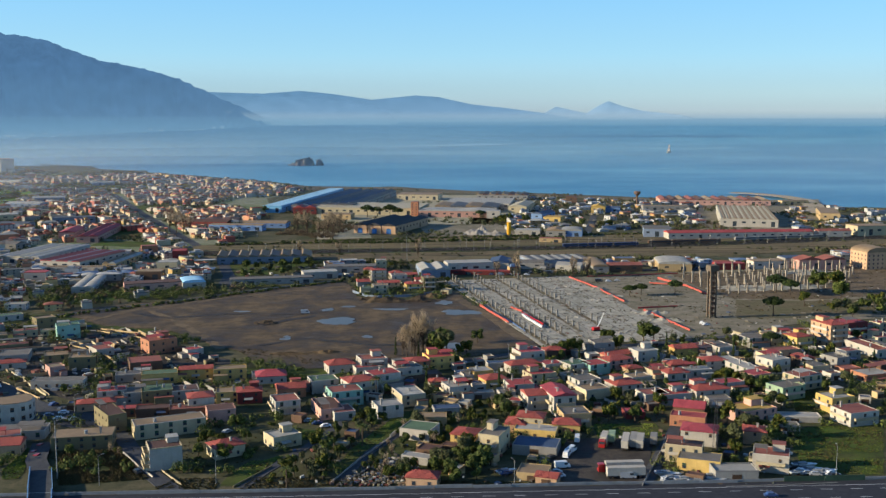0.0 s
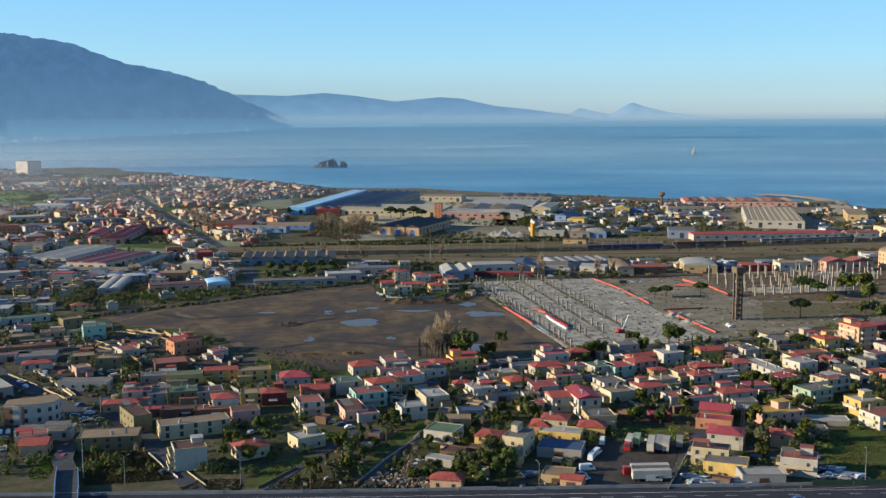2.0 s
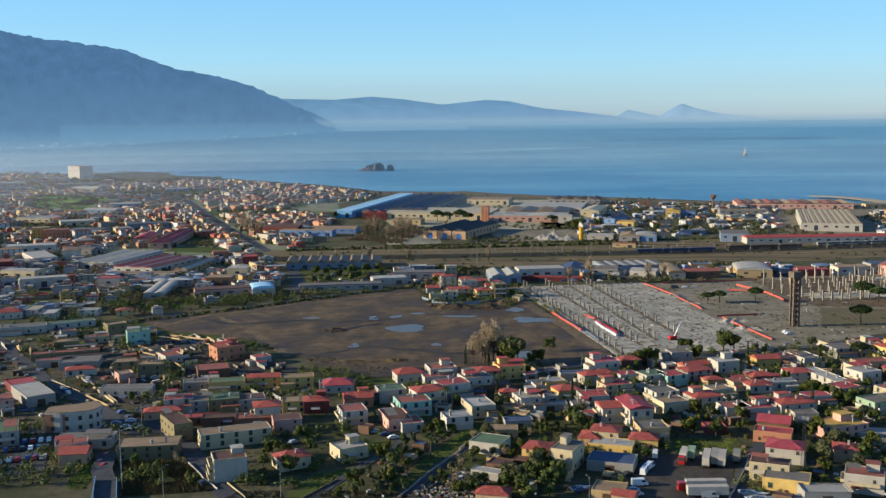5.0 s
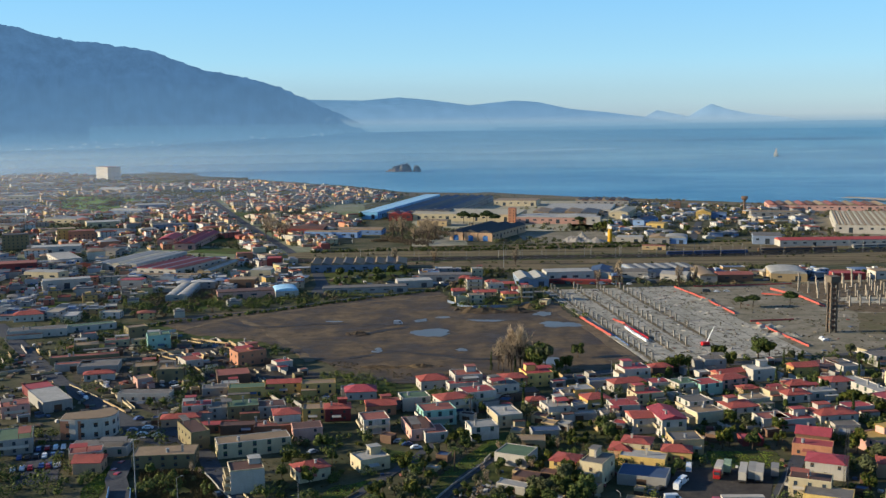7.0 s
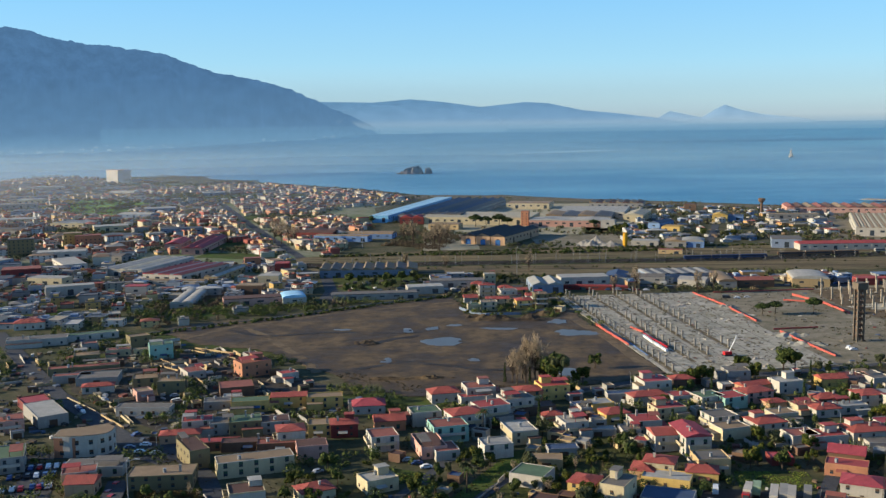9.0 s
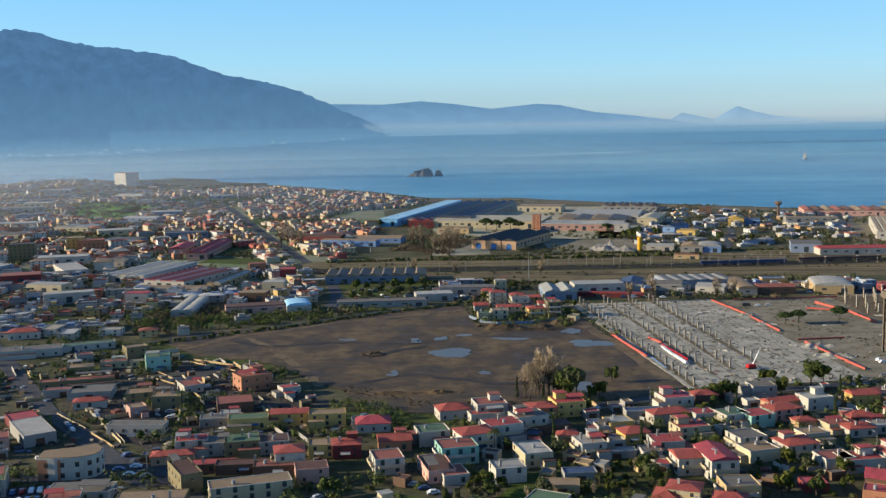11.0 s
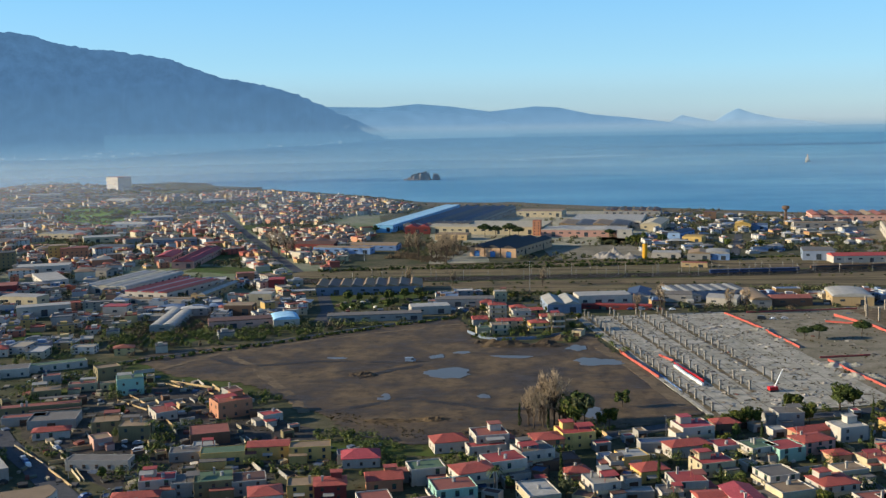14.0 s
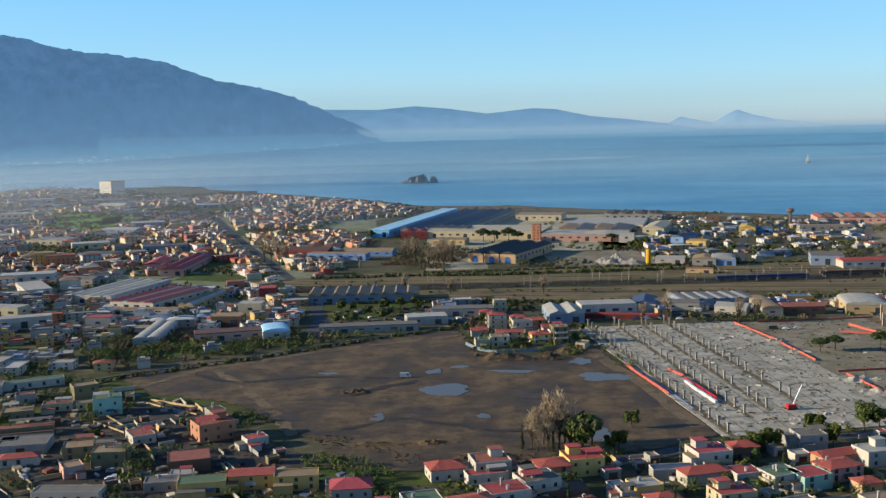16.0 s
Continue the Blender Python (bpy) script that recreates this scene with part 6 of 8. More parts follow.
for zone, count in zip(INDUSTRY, (130, 60, 40, 8, 30, 130, 40)):
    xs, ys = [p[0] for p in zone], [p[1] for p in zone]
    done = 0
    for _ in range(count * 12):
        x, y = rng.uniform(min(xs), max(xs)), rng.uniform(min(ys), max(ys))
        i = rng.randrange(SHAPES)
        if not inside(x, y, zone) or i % 8 == 0 or any(math.hypot(x - u, y - v) < q * 0.55 + 6 for u, v, q in BIG) or not claim(x, y, max(town_shape(i)[:2]) * 0.6):
            continue
        works_sites.append((i, pose(x, y, 0, 0, 0, 10 + 90 * rng.randrange(4) + rng.uniform(-8, 8)) @ Matrix.Diagonal((rng.uniform(1.0, 1.8), rng.uniform(1.0, 1.6), rng.uniform(.45, .85), 1))))
        done += 1
        if done >= count:
            break
town_sites.sort(key=lambda s: s[2])
for i, m, _ in town_sites[:150]:
    town_house(i, m)
rest = [(i, m) for i, m, _ in town_sites[150:]]
split = sum(1 for s in town_sites[150:] if s[2] < 1450)
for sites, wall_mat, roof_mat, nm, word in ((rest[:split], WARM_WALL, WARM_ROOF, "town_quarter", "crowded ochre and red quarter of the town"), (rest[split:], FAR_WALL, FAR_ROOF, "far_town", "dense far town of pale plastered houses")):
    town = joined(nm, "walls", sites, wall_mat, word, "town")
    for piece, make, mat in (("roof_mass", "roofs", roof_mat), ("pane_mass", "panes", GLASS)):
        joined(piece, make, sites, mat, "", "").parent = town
works_town = joined("works_quarter", "walls", works_sites, WORKS_WALL, "pale stores and workshops of the industrial quarter", "workshops")
for nm, make, mat in (("roof_mass", "roofs", WORKS_ROOF), ("pane_mass", "panes", GLASS)):
    joined(nm, make, works_sites, mat, "", "").parent = works_town
# hamlet at the field's edge
for x, y, w, d, h, rot, wl, rf, ex in [(-51.0, 691.0, 8, 8, 4.5, 10, "cream", "green", ""), (-41.5, 696.0, 10.5, 9, 5.5, 10, "cream", "tan", "b"), (-36.5, 712.0, 15, 9, 5.0, 9, "cream", "red", ""), (-19.0, 704.0, 11, 10, 5.5, 12, "yellow", "terra", "b"), (-8.0, 704.5, 9, 10, 9.5, 12, "olive", "tan", "b"),
                                       (-30.0, 737.0, 11.5, 9, 6.5, 10, "white", "grey", "b"), (-45.5, 748.0, 11, 9, 8.5, 10, "white", "terra", "b"), (-23.0, 749.0, 12, 9, 5.0, 10, "yellow", "terra", ""), (-46.5, 808.0, 8.7, 8, 7.5, 8, "cream", "white", ""), (-12.0, 731.0, 12, 8, 4.0, 10, "white", "red", "")]:
    house(x, y, w, d, h, rot, wl, rf, ex)
for x, y, w, d, h, rot, wl, rf, ex in [(-55.0, 722.0, 9, 8, 4.0, 10, "grey", "terra", ""), (-33.0, 766.0, 10, 8, 3.6, 10, "cream", "terra", ""), (-54.0, 786.0, 10, 8, 3.4, 8, "peach", "terra", ""), (4.4, 690.0, 5.5, 8, 3.0, -20, "cream", "grey", "n"), (-1.0, 722.0, 9, 7, 3.2, 10, "olive", "grey", "")]:
    house(x, y, w, d, h, rot, wl, rf, ex)

# ---------- demolished plant: columns, tower, barriers ----------
COLUMN_CONCRETE = weathered("column_concrete", (164, 155, 141), 0.6, 0.9, 0.2)
STRIP = ground_mat("weedy_strip", (112, 96, 76), (128, 116, 96), (92, 86, 60), 0.06, 0.3)
POST_CONCRETE = weathered("post_concrete", (176, 162, 142), 0.7, 0.9, 0.2)


def column_mesh(h, w, cap, material):
    bm = bmesh.new()
    prof = [(w / 2, 0), (w / 2, h * 0.86), (w / 2 + cap, h * 0.90), (w / 2 + cap, h)]
    rings = [[bm.verts.new((sx * r, sy * r, z)) for sx, sy in ((-1, -1), (1, -1), (1, 1), (-1, 1))] for r, z in prof]
    for a, b in zip(rings, rings[1:]):
        for i in range(4):
            bm.faces.new((a[i], a[(i + 1) % 4], b[(i + 1) % 4], b[i]))
    bm.faces.new(rings[-1])
    return mesh_of("concrete_column", bm, material)


SHORT, TALL = column_mesh(4.3, 0.75, 0.3, COLUMN_CONCRETE), column_mesh(9.5, 0.85, 0.12, POST_CONCRETE)
U, V = Vector((0.255, -0.967)), Vector((0.967, 0.255))
rng = random.Random(3)
for x0, y0, x1, y1 in [(10.0, 750.8, 61.4, 502.3), (26.4, 758.1, 68.2, 550.6), (42.9, 758.1, 78.6, 562.2), (57.2, 765.5, 92.5, 578.5)]:
    L = math.hypot(x1 - x0, y1 - y0)
    n = int(L / 5)
    road([(x0 + (x1 - x0) * i / n + 0.7 * noise.noise((i * .5, x0, 1.0)), y0 + (y1 - y0) * i / n + 0.7 * noise.noise((i * .5, y0, 4.0))) for i in range(n + 1)], 2.6, 0.36, STRIP, "weedy brown strip along the columns", "weed_strip")
    for i in range(int(L / 10.2) + 1):
        if rng.random() < 0.05:
            continue
        f = i * 10.2 / L
        ob = new("concrete_column", SHORT)
        ob.matrix_basis = pose(x0 + (x1 - x0) * f, y0 + (y1 - y0) * f, 0.35, rng.uniform(-1, 1), rng.uniform(-1, 1), 15) @ Matrix.Diagonal((1, 1, rng.uniform(0.9, 1.05), 1))
        tagged(ob, "freestanding grey concrete column with a wider head", "column", "columns of the demolished plant")
for i in range(30):
    bm = bmesh.new()
    x, y = -2 + i * 5.2, 0
    a, b = Vector((9.1, 737.6)) + V * (i * 3.4), Vector((54.2, 528.3)) + V * (i * 3.0)
    if i > 24 or i % 3:
        continue
    d2 = (b - a).normalized()
    q = Vector((-d2.y, d2.x)) * 0.22
    prism(bm, [tuple(a + q), tuple(b + q), tuple(b - q), tuple(a - q)], 0.2, 0.356)
    tagged(part("slab_joint", bm, PAVED), "dark weed-grown joint in the concrete slab", "slab joint", "joints of the slab", "structure")
for j in range(6):
    for i in range(21):
        p = Vector((181 + 2.2 * j, 768 - 16.5 * j)) + Vector((0.945, 0.325 - 0.01 * j)) * (i * 7.2)
        if rng.random() < 0.16 or p.x > 330 - 14 * max(0, j - 2):
            continue
        ob = new("concrete_post", TALL)
        ob.matrix_basis = pose(p.x + rng.uniform(-.5, .5), p.y + rng.uniform(-.5, .5), 0.22, rng.uniform(-1.5, 1.5), rng.uniform(-1.5, 1.5), 10) @ Matrix.Diagonal((1, 1, rng.uniform(0.6, 1.0), 1))
        tagged(ob, "tall thin pale concrete post standing free", "column", "posts of the demolished halls")

bm = bmesh.new()
for sx, sy in ((-1, -1), (1, -1), (1, 1), (-1, 1)):
    box(bm, sx * 1.7 - .45, sy * 1.7 - .45, 0, sx * 1.7 + .45, sy * 1.7 + .45, 28.5)
tower = part("chimney_tower", bm, TOWER_CONCRETE)
tower.matrix_basis = pose(163.4, 604.2, 0.2, 0, 0, 15)
tagged(tower, "tall concrete frame tower with a box head standing alone", "tower")
for i in range(9):
    bm = bmesh.new()
    box(bm, -1.25, -1.25, 2.0 + i * 3.1, 1.25, 1.25, 3.6 + i * 3.1)
    part("brace_panel", bm, WALL["brown"], tower)
bm = bmesh.new()
box(bm, -2.9, -2.9, 28.5, 2.9, 2.9, 32.0)
part("head", bm, TOWER_CONCRETE, tower)

def barrier(pts, h=1.3, mat=ORANGE_NET, label="low orange-red plastic barrier fence", name="barrier_fence", category="fence", thick=0.4, z=0.2):
    """A fence or wall along a line of points, panel by panel."""
    root = None
    for (x0, y0), (x1, y1) in zip(pts, pts[1:]):
        L = math.hypot(x1 - x0, y1 - y0)
        n = max(1, int(L / 12))
        for i in range(n):
            bm = bmesh.new()
            wob = random.uniform(-.25, .25)
            box(bm, 0.05, -thick / 2 + wob, -0.1, L / n - 0.05, thick / 2 + wob, h * random.uniform(0.85, 1.1))
            ob = part("panel" if root else name, bm, mat, root)
            m = pose(x0 + (x1 - x0) * i / n, y0 + (y1 - y0) * i / n, z, 0, 0, math.degrees(math.atan2(y1 - y0, x1 - x0)))
            if root is None:
                root = tagged(ob, label, category, "fences and walls")
                ob.matrix_basis = m
            else:
                ob.matrix_parent_inverse = root.matrix_basis.inverted()
                ob.matrix_basis = m
    return root


barrier([(98.5, 761.3), (111.1, 714.0), (120.5, 657.3)], 1.2)
barrier([(127.3, 627.3), (133.9, 594.6), (140.6, 565.1)], 1.2)
barrier([(164.1, 753.5), (176.8, 719.2), (182.2, 683.5)], 1.4)
barrier([(124.9, 633.1), (151.7, 640.1)], 1.0)
barrier([(24.7, 646.1), (33.9, 608.1), (39.2, 587.3)], 1.3)
barrier([(44.6, 635.6), (50.6, 622.1)], 1.3)
barrier([(153.3, 732.7), (174.0, 724.4)], 1.0)
barrier([(112.6, 763.6), (184.9, 778.1)], 1.0)
barrier([(344.3, 812.0), (370.0, 830.6)], 1.2)
barrier([(49.8, 613.0), (53.1, 593.6), (57.6, 573.7)], 1.4, WHITE_PAINT, "white ramp wall with a red top edge", "ramp_wall", "wall", 1.2)
barrier([(50.1, 616.6), (58.8, 578.5)], 1.6, RED_PAINT, "red painted edge of the ramp", "ramp_edge", "wall", 0.5)
barrier([(37.2, 606.2), (42.4, 585.5), (47.1, 564.7)], 0.45, WALL["blue"], "low blue rubble-filled trench edge", "trench_edge", "wall", 0.7)
for pts, h, mat in [([(-213.7, 481.6), (-195.5, 463.0), (-172.4, 432.5)], 2.2, WALL["cream"]), ([(-208.7, 551.1), (-189.2, 529.7), (-164.4, 497.5)], 2.0, WALL["tan"]), ([(-117.4, 355.0), (-108.3, 341.1), (-99.8, 329.8)], 1.6, WALL["white"]),
                    ([(-102.9, 342.7), (-90.9, 325.9), (-88.5, 322.2)], 1.2, WALL["cream"]), ([(-195.8, 573.2), (-164.4, 558.6)], 1.8, WALL["tan"]), ([(-39.4, 323.7), (-30.8, 348.8), (-19.8, 375.8)], 1.6, CONCRETE),
                    ([(-21.8, 372.4), (-18.9, 381.4)], 2.4, WALL["white"]), ([(-71.2, 320.3), (-61.4, 340.1)], 1.5, WALL["olive"]), ([(62.8, 319.0), (76.5, 353.8), (81.9, 370.0)], 2.2, WALL["grey"]),
                    ([(222.1, 553.6), (225.3, 505.4)], 1.8, WALL["white"]), ([(183.6, 500.3), (186.3, 471.2), (194.2, 435.4)], 1.6, WALL["grey"]), ([(157.4, 422.7), (163.3, 401.4), (165.9, 385.9)], 1.5, WALL["tan"]),
                    ([(-39.1, 471.6), (4.0, 486.1), (51.1, 513.9)], 1.4, WALL["grey"]), ([(53.5, 521.7), (95.2, 531.3), (136.6, 544.2)], 1.2, WALL["tan"]), ([(-238.7, 610.9), (-207.6, 637.6), (-168.6, 668.6), (-130.0, 705.2), (-70.8, 753.5)], 1.6, WALL["grey"]),
                    ([(89.8, 318.4), (111.6, 320.0), (144.4, 323.5)], 1.1, WALL["grey"]), ([(-193.4, 457.4), (-174.0, 432.6)], 2.4, WALL["cream"]), ([(-218.7, 470.1), (-196.7, 449.9)], 1.6, WALL["cream"]),
                    ([(-191.1, 443.2), (-174.3, 426.2)], 2.0, WALL["tan"]), ([(-195.4, 568.5), (-165.9, 549.8)], 1.4, WALL["tan"]), ([(-206.0, 537.4), (-186.4, 522.6)], 1.6, WALL["tan"])]:
    barrier(pts, h * 0.5, mat, "plastered garden wall between plots", "garden_wall", "wall", 0.22, 0.0)
barrier([(-60.5, 697.0), (-51.5, 681.5), (-42.0, 675.0), (-20.6, 679.0), (-2.5, 693.0)], 1.6, WALL["greyblue"], "grey-blue boundary wall of the hamlet", "garden_wall", "wall", 0.25, 0.0)
barrier([(110.5, 322.5), (138.0, 323.8)], 2.2, SHUTTER_GREEN, "dark green noise screen beside the motorway", "noise_screen", "fence", 0.2, 0.0)
RAIL_BLUE = weathered("railing_blue", (120, 160, 196), 0.8, 0.5)
barrier([(-420, 303.5), (-146, 312.5), (-68, 315), (145, 324.5), (480, 338)], 1.0, GALV, "grey steel guard rail of the motorway", "guard_rail", "guard rail", 0.25, 0.5)
barrier([(-142.3, 334), (-135, 313), (-126.2, 288)], 1.6, RAIL_BLUE, "blue painted steel bridge railing", "bridge_railing", "railing", 0.25, 1.3)
barrier([(-134.8, 332.5), (-127.2, 312.6), (-118.2, 288)], 1.6, RAIL_BLUE, "blue painted steel bridge railing", "bridge_railing", "railing", 0.25, 1.3)

# ---------- trees ----------
def leaf_mat(name, a, b, c):
    k = Net(name)
    isl = k.n("ShaderNodeNewGeometry").outputs["Random Per Island"]
    rnd = k.n("ShaderNodeObjectInfo").outputs["Random"]
    col = k.ramp(isl, [(0.0, srgb(a)), (0.5, srgb(b)), (1.0, srgb(c))])
    col = k.mix(k.math('MULTIPLY', rnd, 0.6), col, dim(srgb(b), 0.55))
    k.p.inputs["Transmission Weight"].default_value = 0.0
    return k.done(col, 0.8, 0.0, 0.15)


LEAF = leaf_mat("evergreen_leaves", (46, 58, 28), (74, 86, 38), (108, 114, 54))
PINE_LEAF = leaf_mat("pine_needles", (36, 48, 24), (54, 68, 32), (78, 90, 44))
OLIVE_LEAF = leaf_mat("olive_leaves", (62, 68, 42), (84, 88, 56), (104, 104, 70))
CITRUS = leaf_mat("orange_tree_leaves", (38, 52, 20), (66, 78, 26), (120, 110, 40))
BARK = weathered("bark", (84, 70, 56), 0.6)
DRY_TWIG = leaf_mat("dry_twigs", (84, 72, 56), (104, 90, 70), (124, 108, 84))
TWIG = leaf_mat("bare_twigs", (138, 120, 96), (166, 146, 118), (186, 166, 136))


def crown(bm, rng, blobs, leaf, per):
    """Clumps of leaves: each blob (x, y, z, rx, rz) carries many small tilted leaf cards, thinner towards its rim."""
    for bx, by, bz, rx, rz in blobs:
        for _ in range(per):
            d = Vector((rng.gauss(0, 1), rng.gauss(0, 1), rng.gauss(0, 1))).normalized() * (rng.uniform(0.35, 1.0) ** 0.5)
            c = Vector((bx + d.x * rx, by + d.y * rx, bz + d.z * rz))
            n = (d + Vector((rng.gauss(0, .5), rng.gauss(0, .5), rng.gauss(0, .5) + 0.3))).normalized()
            q = n.to_track_quat("Z", "Y").to_matrix()
            s = leaf * rng.uniform(0.6, 1.3)
            a = rng.uniform(0, 6.28)
            vs = [bm.verts.new(c + q @ Vector((s * math.cos(a + t) * (1 if i % 2 else .7), s * math.sin(a + t), 0.12 * s * (i % 2)))) for i, t in enumerate((0, 1.4, 3.0, 4.6))]
            bm.faces.new(vs)


def tree(kind, seed):
    rng = random.Random(seed)
    trunk, top = bmesh.new(), bmesh.new()
    blobs = []
    if kind == "pine":
        h = 7
        tube(trunk, (0, 0, -0.3), (0.2, 0.1, h * .7), 0.32, 0.2)
        for i in range(7):
            a = i * 0.9
            p = (2.6 * math.cos(a), 2.6 * math.sin(a), h * .84)
            tube(trunk, (0.2, 0.1, h * .66), p, 0.13, 0.05, 4)
            blobs.append((p[0] * rng.uniform(.9, 1.4), p[1] * rng.uniform(.9, 1.4), h * .9 + rng.uniform(-.3, .3), 2.1, 1.15))
        blobs.append((0.1, 0.1, h * 1.05, 2.7, 1.2))
        crown(top, rng, blobs, 0.34, 260)
        mat = PINE_LEAF
    elif kind == "cypress":
        h = 11
        tube(trunk, (0, 0, -0.3), (0, 0, h * .8), 0.22, 0.05)
        for i in range(7):
            z = 1.6 + i * 1.4
            blobs.append((rng.uniform(-.2, .2), rng.uniform(-.2, .2), z, 1.15 * (1 - i / 9), 1.0))
        crown(top, rng, blobs, 0.22, 140)
        mat = PINE_LEAF
    elif kind == "bare":
        h = 12
        tube(trunk, (0, 0, -0.3), (0.2, 0, h * .5), 0.26, 0.14)
        for i in range(32):
            a, z = rng.uniform(0, 6.28), h * rng.uniform(.12, .5)
            r = rng.uniform(.8, 2.6)
            e = (r * math.cos(a), r * math.sin(a), z + h * rng.uniform(.25, .5))
            tube(trunk, (0.08, 0, z), e, 0.09, 0.03, 4)
            for _ in range(13):
                f = (e[0] + rng.uniform(-1.0, 1.0), e[1] + rng.uniform(-1.0, 1.0), e[2] + rng.uniform(-.6, 2.2))
                tube(top, e, f, 0.07, 0.02, 3)
        mat = TWIG
    elif kind == "bush":
        h = 2.2
        tube(trunk, (0, 0, -0.3), (0, 0, 0.9), 0.1, 0.05, 5)
        for i in range(4):
            blobs.append((rng.uniform(-1, 1), rng.uniform(-1, 1), rng.uniform(.6, 1.4), rng.uniform(.8, 1.2), 0.8))
        crown(top, rng, blobs, 0.17, 150)
        mat = (LEAF, OLIVE_LEAF, CITRUS)[seed % 3]
    elif kind == "palm":
        h = 7
        tube(trunk, (0, 0, -0.3), (0.2, 0, h), 0.28, 0.2)
        for i in range(18):
            a, t = i * 2.4, rng.uniform(-.3, .7)
            last = Vector((0.2, 0, h))
            for s in range(4):
                nxt = last + Vector((math.cos(a) * .75, math.sin(a) * .75, .55 * t + .35 - s * .38))
                side = Vector((-math.sin(a), math.cos(a), 0)) * (0.3 - s * .05)
                top.faces.new([top.verts.new(p) for p in (last - side, nxt - side * .8, nxt + side * .8, last + side)])
                last = nxt
        mat = LEAF
    else:
        h = rng.uniform(5, 7.5) if kind == "round" else rng.uniform(3, 4.2)
        tube(trunk, (0, 0, -0.3), (0.1, 0, h * .5), 0.22, 0.13)
        for i in range(9):
            a = rng.uniform(0, 6.28)
            r = rng.uniform(.2, .38) * h
            p = (r * math.cos(a) * .8, r * math.sin(a) * .8, h * rng.uniform(.5, .9))
            tube(trunk, (0.1, 0, h * .42), p, 0.09, 0.03, 4)
            blobs.append((*p, h * rng.uniform(.16, .24), h * rng.uniform(.13, .2)))
        crown(top, rng, blobs, 0.045 * h, 150)
        mat = (LEAF, OLIVE_LEAF, LEAF, CITRUS)[seed % 4] if kind == "round" else (CITRUS, OLIVE_LEAF)[seed % 2]
    return mesh_of("trunk", trunk, BARK), mesh_of("crown", top, mat)


TREE = {}
for kind, count in (("round", 8), ("small", 4), ("pine", 3), ("cypress", 2), ("bare", 4), ("bush", 6), ("palm", 2)):
    TREE[kind] = [tree(kind, 31 * len(kind) + i) for i in range(count)]
TREE_WORD = dict(round="dark evergreen garden tree with a full crown", small="small orchard tree with dense leaves", pine="umbrella pine with a flat dark crown", cypress="slim dark upright conifer tree",
                 bare="leafless winter tree with pale twigs", bush="low leafy green garden shrub", palm="palm tree with drooping fronds")


def plant(kind, x, y, s=1.0, z=0.0):
    rng = random.Random(int(x * 31 + y * 17))
    t, c = rng.choice(TREE[kind])
    ob = new({"bush": "shrub", "palm": "palm_tree", "pine": "pine_tree"}.get(kind, "tree"), t)
    ob.matrix_basis = pose(x, y, z, 0, 0, rng.uniform(0, 360)) @ Matrix.Diagonal((s, s, s * rng.uniform(.85, 1.15), 1))
    shared("crown", c, ob, Matrix())
    return tagged(ob, TREE_WORD[kind], "shrub" if kind == "bush" else "tree", "trees and shrubs")


for kind, x, y, s in [("pine", 172.8, 523.7, 1.0), ("pine", 128.8, 680.8, 0.95), ("pine", 136.9, 682.7, 1.0), ("pine", 160.4, 684.2, 1.1), ("pine", 233.1, 693.3, 1.6), ("pine", 238.8, 681.7, 1.3), ("pine", 202.7, 608.3, 1.3),
                      ("round", 262.2, 692.4, 2.2), ("round", 271.1, 685.2, 2.6), ("round", 264.5, 659.1, 2.0), ("round", 233.1, 639.6, 1.6), ("round", 108.1, 535.1, 2.0), ("round", 113.2, 533.6, 1.5), ("round", 86.8, 526.1, 1.6), ("round", 90.9, 520.7, 1.4)]:
    plant(kind, x, y, s)
for kind, x, y, s in [("round", 90.4, 512.9, 1.1), ("round", 61.8, 506.1, 1.4), ("round", 68.6, 509.6, 1.3), ("round", 57.5, 506.2, 1.1), ("bare", -20.9, 508.3, 1.5), ("bare", -18.5, 503.3, 1.25), ("bare", -14.8, 505.6, 1.4), ("bare", -10.5, 508.0, 1.7), ("bare", -16.4, 513.2, 1.5), ("bare", -12.6, 513.1, 1.6), ("bare", -8.5, 510.5, 1.6), ("bare", -6.5, 505.4, 1.3),
                      ("round", -5.7, 509.1, 2.1), ("round", -1.9, 506.5, 2.3), ("round", 1.5, 504.0, 2.0), ("round", -3.7, 504.1, 1.6), ("round", 18.6, 536.2, 1.5), ("cypress", -4.2, 509.1, 0.9), ("cypress", -24.3, 505.9, 0.8), ("round", 11.6, 507.4, 1.2), ("round", 8.6, 505.0, 0.9), ("cypress", -12.8, 503.1, 0.7), ("bush", 137.4, 794.6, 2.4), ("pine", 53.3, 1228.2, 1.3)]:
    plant(kind, x, y, s)
for kind, x, y, s in [("pine", -84.3, 1242.1, 1.6), ("pine", -71.8, 1241.5, 1.6), ("pine", -56.3, 1233.6, 1.7), ("pine", -45.8, 1226.0, 1.4), ("bare", -105.2, 1014.8, 2.4), ("bare", -134.3, 1047.0, 1.9), ("bare", -150.0, 1090.0, 1.6), ("bare", -113.7, 1054.0, 1.9), ("bare", -109.3, 1069.6, 2.1), ("bare", -102.9, 1064.0, 2.0), ("bare", -117.3, 1043.9, 1.7), ("bare", -119.8, 1028.9, 1.6),
                      ("bare", -283.6, 1077.3, 2.2), ("bare", -275.0, 1071.6, 2.3), ("bare", -265.9, 1065.9, 2.0), ("bare", -258.7, 1060.3, 1.8), ("bare", -17.5, 876.5, 1.2), ("bare", -123.2, 899.1, 1.2), ("bare", -86.3, 879.1, 1.2)]:
    plant(kind, x, y, s)
